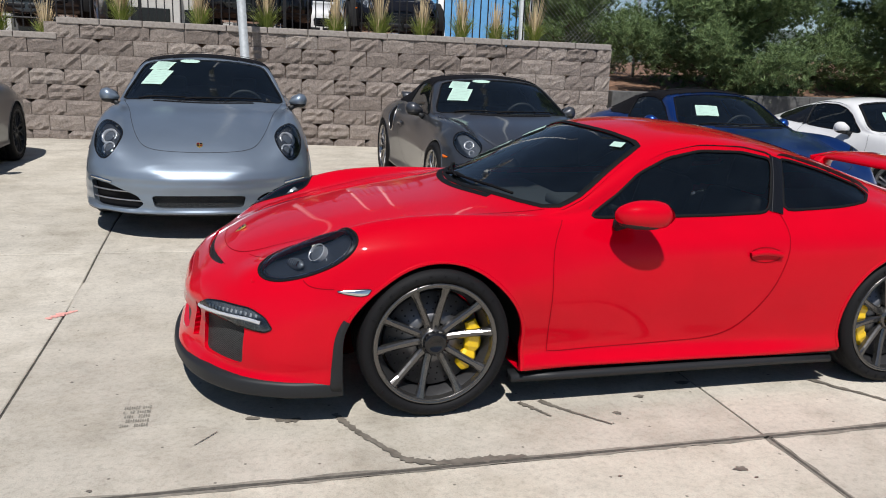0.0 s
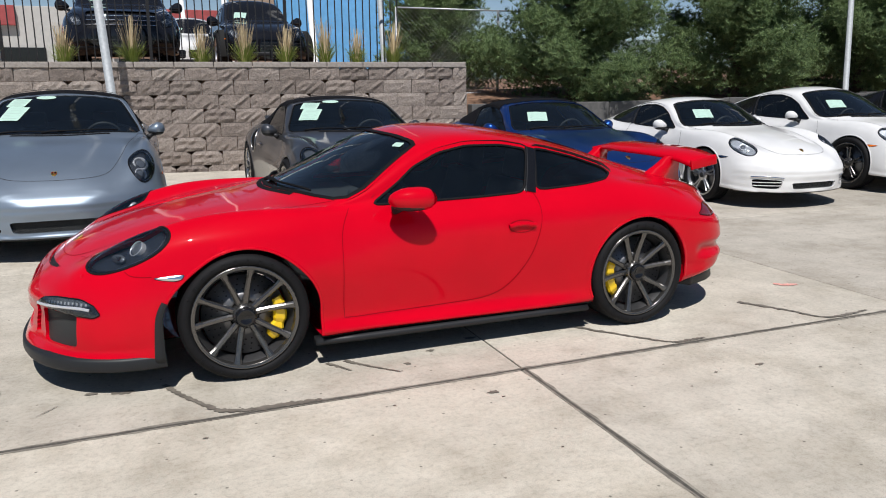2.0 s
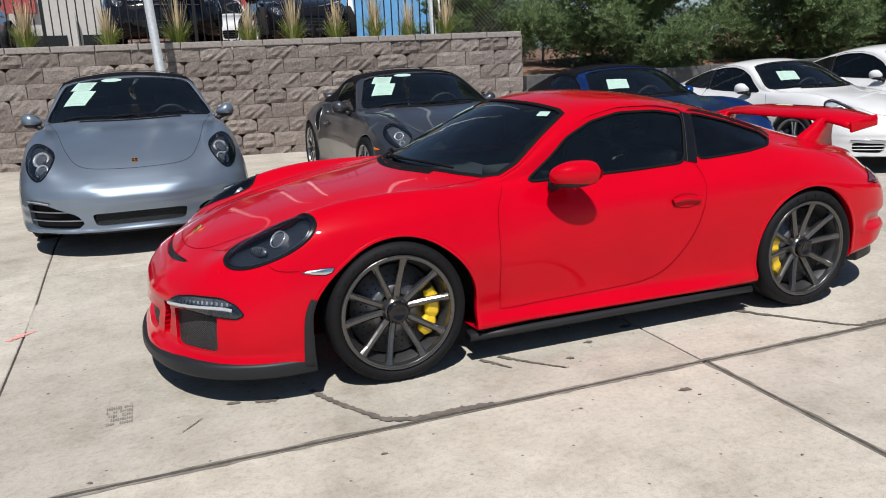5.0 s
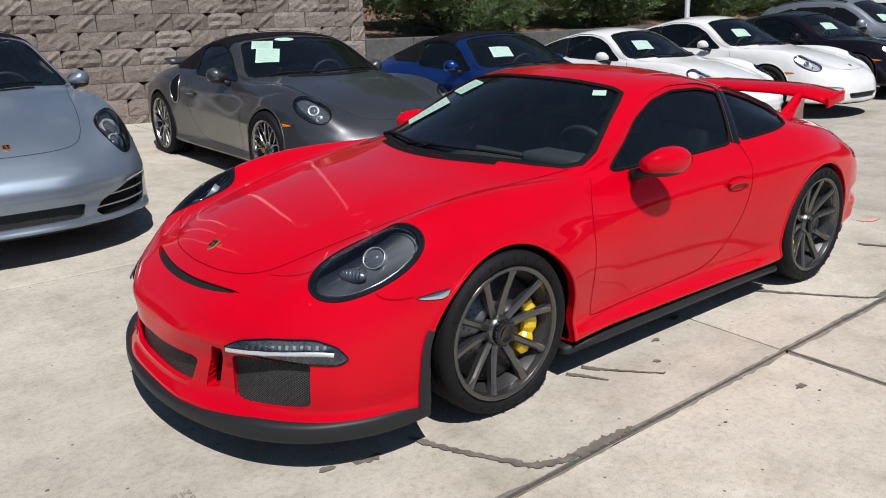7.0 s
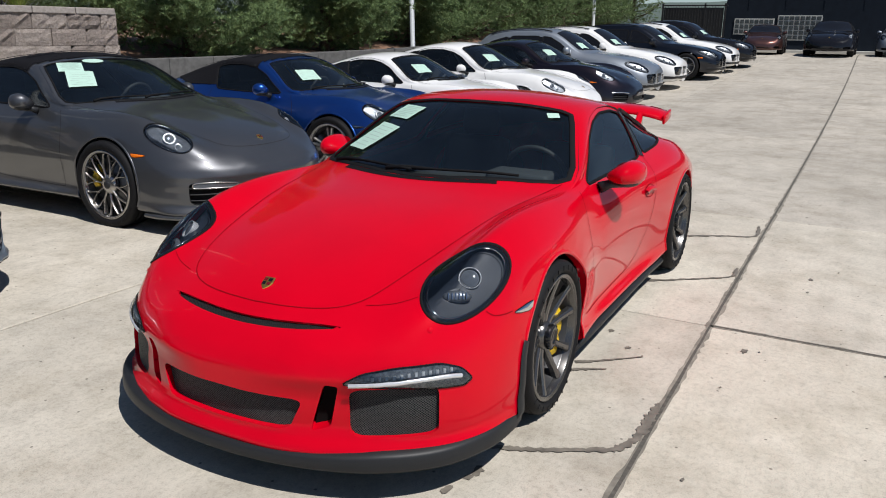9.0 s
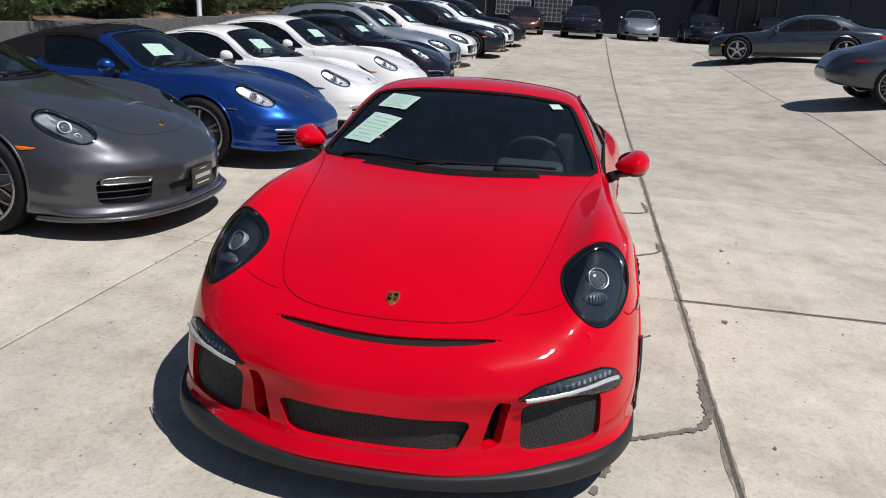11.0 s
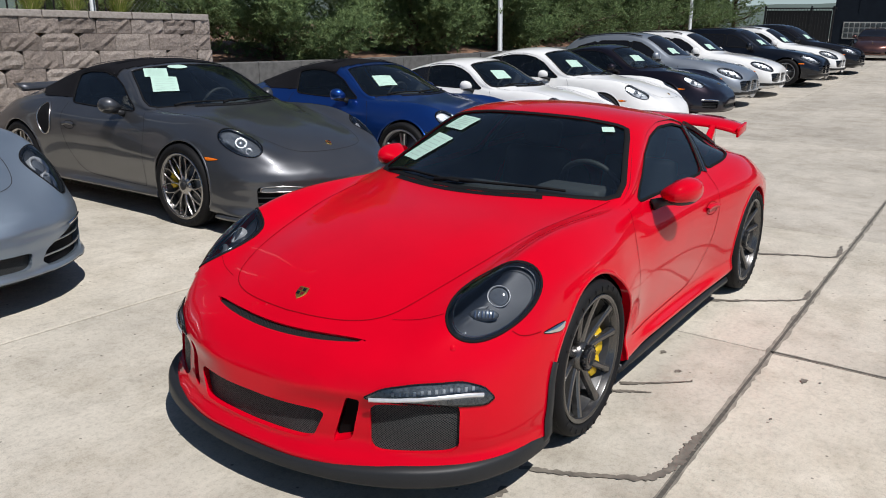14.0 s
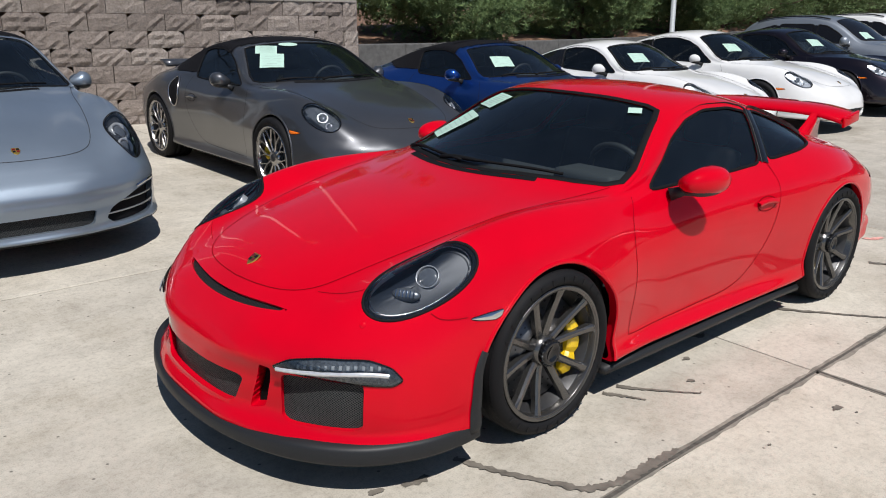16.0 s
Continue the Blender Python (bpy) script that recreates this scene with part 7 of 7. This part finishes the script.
# ---- slabs of the lot, each a piece of its own ----
GAP = 0.006
cols = [-1.8 - 3.1 * k for k in range(4, -1, -1)] + [1.42 + 3.0 * k for k in range(15)]
rows_y = [-1.30 + 3.22 * k for k in range(-6, 4)]
for x0, x1 in zip(cols, cols[1:]):
    for y0, y1 in zip(rows_y, rows_y[1:]):
        gy0 = 0.011 if abs(y0 + 1.3) < 0.1 else GAP
        gy1 = 0.011 if abs(y1 + 1.3) < 0.1 else GAP
        south = y1 < -1.2
        gx0 = 0.010 if south and abs(x0 - 1.42) < 0.1 else GAP
        gx1 = 0.010 if south and abs(x1 - 1.42) < 0.1 else GAP
        us = [x0 + gx0, x0 + gx0 + 0.006] + [x0 + (x1 - x0) * k / 4 for k in (1, 2, 3)] + [x1 - gx1 - 0.006, x1 - gx1]
        vs = [y0 + gy0, y0 + gy0 + 0.006] + [y0 + (y1 - y0) * k / 4 for k in (1, 2, 3)] + [y1 - gy1 - 0.006, y1 - gy1]
        verts = []
        for j, v in enumerate(vs):
            for i, u in enumerate(us):
                rim = i in (0, 6) or j in (0, 6)
                verts.append((u, v, ground_z(u, v) - (0.004 if rim else 0)))
        faces = [(j * 7 + i, j * 7 + i + 1, j * 7 + i + 8, j * 7 + i + 7) for j in range(6) for i in range(6)]
        ring = [i for i in range(7)] + [7 * j + 6 for j in range(1, 7)] + [42 + i for i in range(5, -1, -1)] + [7 * j for j in range(5, 0, -1)]
        n = len(verts)
        verts += [(verts[i][0], verts[i][1], verts[i][2] - 0.025) for i in ring]
        faces += [(ring[k], n + k, n + (k + 1) % 24, ring[(k + 1) % 24]) for k in range(24)]
        pour = PAVING if -1.9 < x0 < 1.4 and y1 < -1.2 else PAVING_GREY if x0 > 4.3 else PAVING_WORN
        slab = new("slab", mesh_of("slab", verts, faces, pour))
        slab.parent = ground


def seal(a, b, width, mat, depth=0.010):
    """Dark filler lying in a joint."""
    verts, faces = [], []
    n = 40
    for k in range(n + 1):
        x, y = a[0] + (b[0] - a[0]) * k / n, a[1] + (b[1] - a[1]) * k / n
        d = Vector((b[1] - a[1], a[0] - b[0], 0)).normalized() * width / 2
        z = ground_z(x, y) - depth
        verts += [(x - d.x, y - d.y, z), (x + d.x, y + d.y, z)]
    faces = [(2 * k, 2 * k + 1, 2 * k + 3, 2 * k + 2) for k in range(n)]
    ob = new("joint_filler", mesh_of("joint_filler", verts, faces, mat))
    ob.parent = ground
    return ob


for x in cols:
    seal((x, rows_y[0]), (x, rows_y[-1]), 0.02, JOINT)
for y in rows_y:
    seal((cols[0], y), (cols[-1], y), 0.03, JOINT)
# grime along the two worn joints
for k in range(14):
    trickle([(-5.0 + 3 * k, -1.30), (-4.0 + 3 * k, -1.302), (-3.0 + 3 * k, -1.298), (-2.0 + 3 * k, -1.30)], [.042, .050, .038, .044], GRIME, "", 50 + k, "joint_filler", 0.002, 0.35)
    trickle([(-5.0 + 3 * k, -1.30), (-3.5 + 3 * k, -1.301), (-2.0 + 3 * k, -1.30)], [.014, .017, .014], JOINT, "", 90 + k, "joint_filler", 0.0035, 0.25)
for k in range(3):
    trickle([(1.42, -1.30 - 2.6 * k), (1.422, -2.6 - 2.6 * k), (1.42, -3.9 - 2.6 * k)], [.040, .048, .040], GRIME, "", 70 + k, "joint_filler", 0.002, 0.35)
    trickle([(1.42, -1.30 - 2.6 * k), (1.421, -2.6 - 2.6 * k), (1.42, -3.9 - 2.6 * k)], [.013, .016, .013], JOINT, "", 110 + k, "joint_filler", 0.0035, 0.25)

# ---- blocks of the retaining wall: six rough faces, laid in running bond and slightly set back ----
COURSE, LONG = 0.228, 0.50
faces_kept = []
for v in range(6):
    rng = np.random.default_rng(900 + v)
    nx, nz = 7, 4
    bm = bmesh.new()
    grid = []
    for j in range(nz + 1):
        row = []
        for i in range(nx + 1):
            u, w = i / nx, j / nz
            edge = min(u, 1 - u) * LONG
            out = 0.012 * min(1, edge / 0.03) * min(1, min(w, 1 - w) * COURSE / 0.02) + float(rng.normal(0, 0.011)) * (0 < i < nx) * (0 < j < nz)
            chop = 0.045 if (i == 0 and j == nz and v % 2) or (i == nx and j == nz and v % 3 == 0) else 0.004
            x = (u - 0.5) * (LONG - 0.006)
            row.append(bm.verts.new((x * (1 - chop * 1.6), -out, w * (COURSE - 0.005) - chop)))
        grid.append(row)
    for j in range(nz):
        for i in range(nx):
            bm.faces.new((grid[j][i], grid[j][i + 1], grid[j + 1][i + 1], grid[j + 1][i]))
    rim = grid[0] + [r[-1] for r in grid[1:]] + grid[-1][-2::-1] + [r[0] for r in grid[-2:0:-1]]
    back = [bm.verts.new((q.co.x * 0.97, 0.2, q.co.z)) for q in rim]
    for k in range(len(rim)):
        bm.faces.new((rim[k], back[k], back[(k + 1) % len(rim)], rim[(k + 1) % len(rim)]))
    me = bpy.data.meshes.new("block")
    bmesh.ops.recalc_face_normals(bm, faces=bm.faces)
    bm.to_mesh(me)
    bm.free()
    me.materials.append(BLOCK)
    faces_kept.append(me)
wall = new("wall_back")
tagged(wall, "retaining wall of brown split-face concrete blocks", "wall", kind="structure")
angle = math.degrees(math.atan(WALL_TURN))
rng = np.random.default_rng(5)
step = LONG / math.sqrt(1 + WALL_TURN ** 2)
for c in range(8):
    x = 5.14 - LONG / 2 - (LONG / 2 if c % 2 else 0)
    z0 = 0.03 + c * COURSE - (8 * COURSE - 1.76)
    if c % 2:                                         # half block at the end
        ob = new("block", faces_kept[c % 6])
        ob.parent = wall
        ob.matrix_basis = pose(5.14 - LONG / 4, wall_y(5.1) + 0.012 * c, z0, 0, 0, angle) @ Matrix.Diagonal((0.5, 1, 1, 1))
    while x > -9.5:
        if not (c == 7 and x < -3.4):
            ob = new("block", faces_kept[int(rng.integers(0, 6))])
            ob.parent = wall
            flip = -1 if rng.uniform() < 0.5 else 1
            ob.matrix_basis = pose(x, wall_y(x) + 0.012 * c + float(rng.normal(0, 0.006)), z0, 0, 0, angle) @ Matrix.Diagonal((1, 1, 1, 1))
        x -= step
bm = bmesh.new()
cap_mesh = None
x = 5.14 - 0.3
while x > -9.5:
    low = x < -3.45
    z = (1.76 if not low else 1.76 - COURSE) + 0.045
    if cap_mesh is None:
        box(bm, 0, 0, 0, 0.60, 0.36, 0.09, 0.012)
        ob = part("cap", bm, CAP, wall, "", False)
        cap_mesh = ob.data
    else:
        ob = new("cap", cap_mesh)
        ob.parent = wall
    ob.matrix_basis = pose(x, wall_y(x) + 0.235, z, 0, 0, angle)
    x -= 0.607


trickle([(-.42, -.78), (-.35, -.94), (-.265, -1.10), (-.17, -1.23), (-.03, -1.272), (.13, -1.275), (.30, -1.275)], [0.032, 0.028, 0.025, 0.038, 0.035, 0.052, 0.014], DAMP, "dark damp trickle across the concrete", 3)
trickle([(.54, -.80), (.62, -.90), (.78, -1.08)], [0.032, 0.017, 0.008], DAMP, "dark damp trickle across the concrete", 4)
trickle([(.44, -.80), (.49, -.88), (.54, -.96)], [0.028, 0.021, 0.008], DAMP, "dark damp trickle across the concrete", 5)
trickle([(2.06, -.78), (2.29, -1.08), (2.44, -1.25), (2.56, -1.265), (2.68, -1.26)], [0.035, 0.021, 0.017, 0.028, 0.014], DAMP, "dark damp trickle across the concrete", 6)
trickle([(3.42, -.74), (3.57, -1.0), (3.69, -1.24), (3.9, -1.25), (4.08, -1.23)], [0.042, 0.032, 0.021, 0.032, 0.014], DAMP, "dark damp trickle across the concrete", 7)
trickle([(-1.0, -.965), (-.95, -.91), (-.912, -.862)], [0.004, 0.006, 0.003], DAMP, "thin dark twig-like mark on the concrete", 8)
rng = np.random.default_rng(77)


def spot(x, y, r, mat, label, seed):
    rg = np.random.default_rng(seed)
    verts = [(x, y, ground_z(x, y) + 0.004)]
    n = 14
    for k in range(n):
        a = 2 * math.pi * k / n
        q = r * float(rg.uniform(0.55, 1.25))
        px, py = x + q * math.cos(a) * 1.4, y + q * math.sin(a) * 0.8
        verts.append((px, py, ground_z(px, py) + 0.004))
    ob = new("spot", mesh_of("spot", verts, [(0, 1 + k, 1 + (k + 1) % n) for k in range(n)], mat))
    return tagged(ob, label, "stain", "marks on the concrete")


for k, (x, y, r) in enumerate([(-.77, -.765, .022), (-.66, -.80, .018), (-.60, -.81, .026), (1.125, -1.525, .024), (1.35, -.72, .035), (2.66, -1.74, .02), (.86, -.98, .018), (1.05, -.83, .02)]):
    spot(x, y, r, DAMP, "small dark oil spot on the concrete", 300 + k)
for k in range(80):
    x, y = float(rng.uniform(-2.6, 7)), float(rng.uniform(-3.4, 2.6))
    spot(x, y, float(rng.uniform(.004, .011)), DAMP, "tiny dark fleck on the concrete", 400 + k)
trickle([(-1.88, .66), (-1.81, .74), (-1.74, .79)], [.03, .05, .02], PINK, "pink spray-paint mark on the concrete", 9, "paint_mark")
trickle([(4.02, -.46), (4.10, -.52), (4.18, -.54)], [.03, .06, .02], PINK, "pink spray-paint mark on the concrete", 10, "paint_mark")
tread = thing("tyre_print", pose(-1.25, -.66, ground_z(-1.25, -.66) + 0.004), "faint grey tread print on pale concrete", "stain", "marks on the concrete")
rng = np.random.default_rng(12)
for j in range(5):
    for i in range(12):
        if rng.uniform() < 0.8:
            bm = bmesh.new()
            x, y = -.055 + .0095 * i, -.09 + .042 * j
            w, h = 0.003, float(rng.uniform(.008, .016))
            bm.faces.new([bm.verts.new((x + a * w, y + b * h, 0)) for a, b in ((-1, -1), (1, -1), (1, 1), (-1, 1))])
            part("tread_mark", bm, TREAD, tread, "", False)
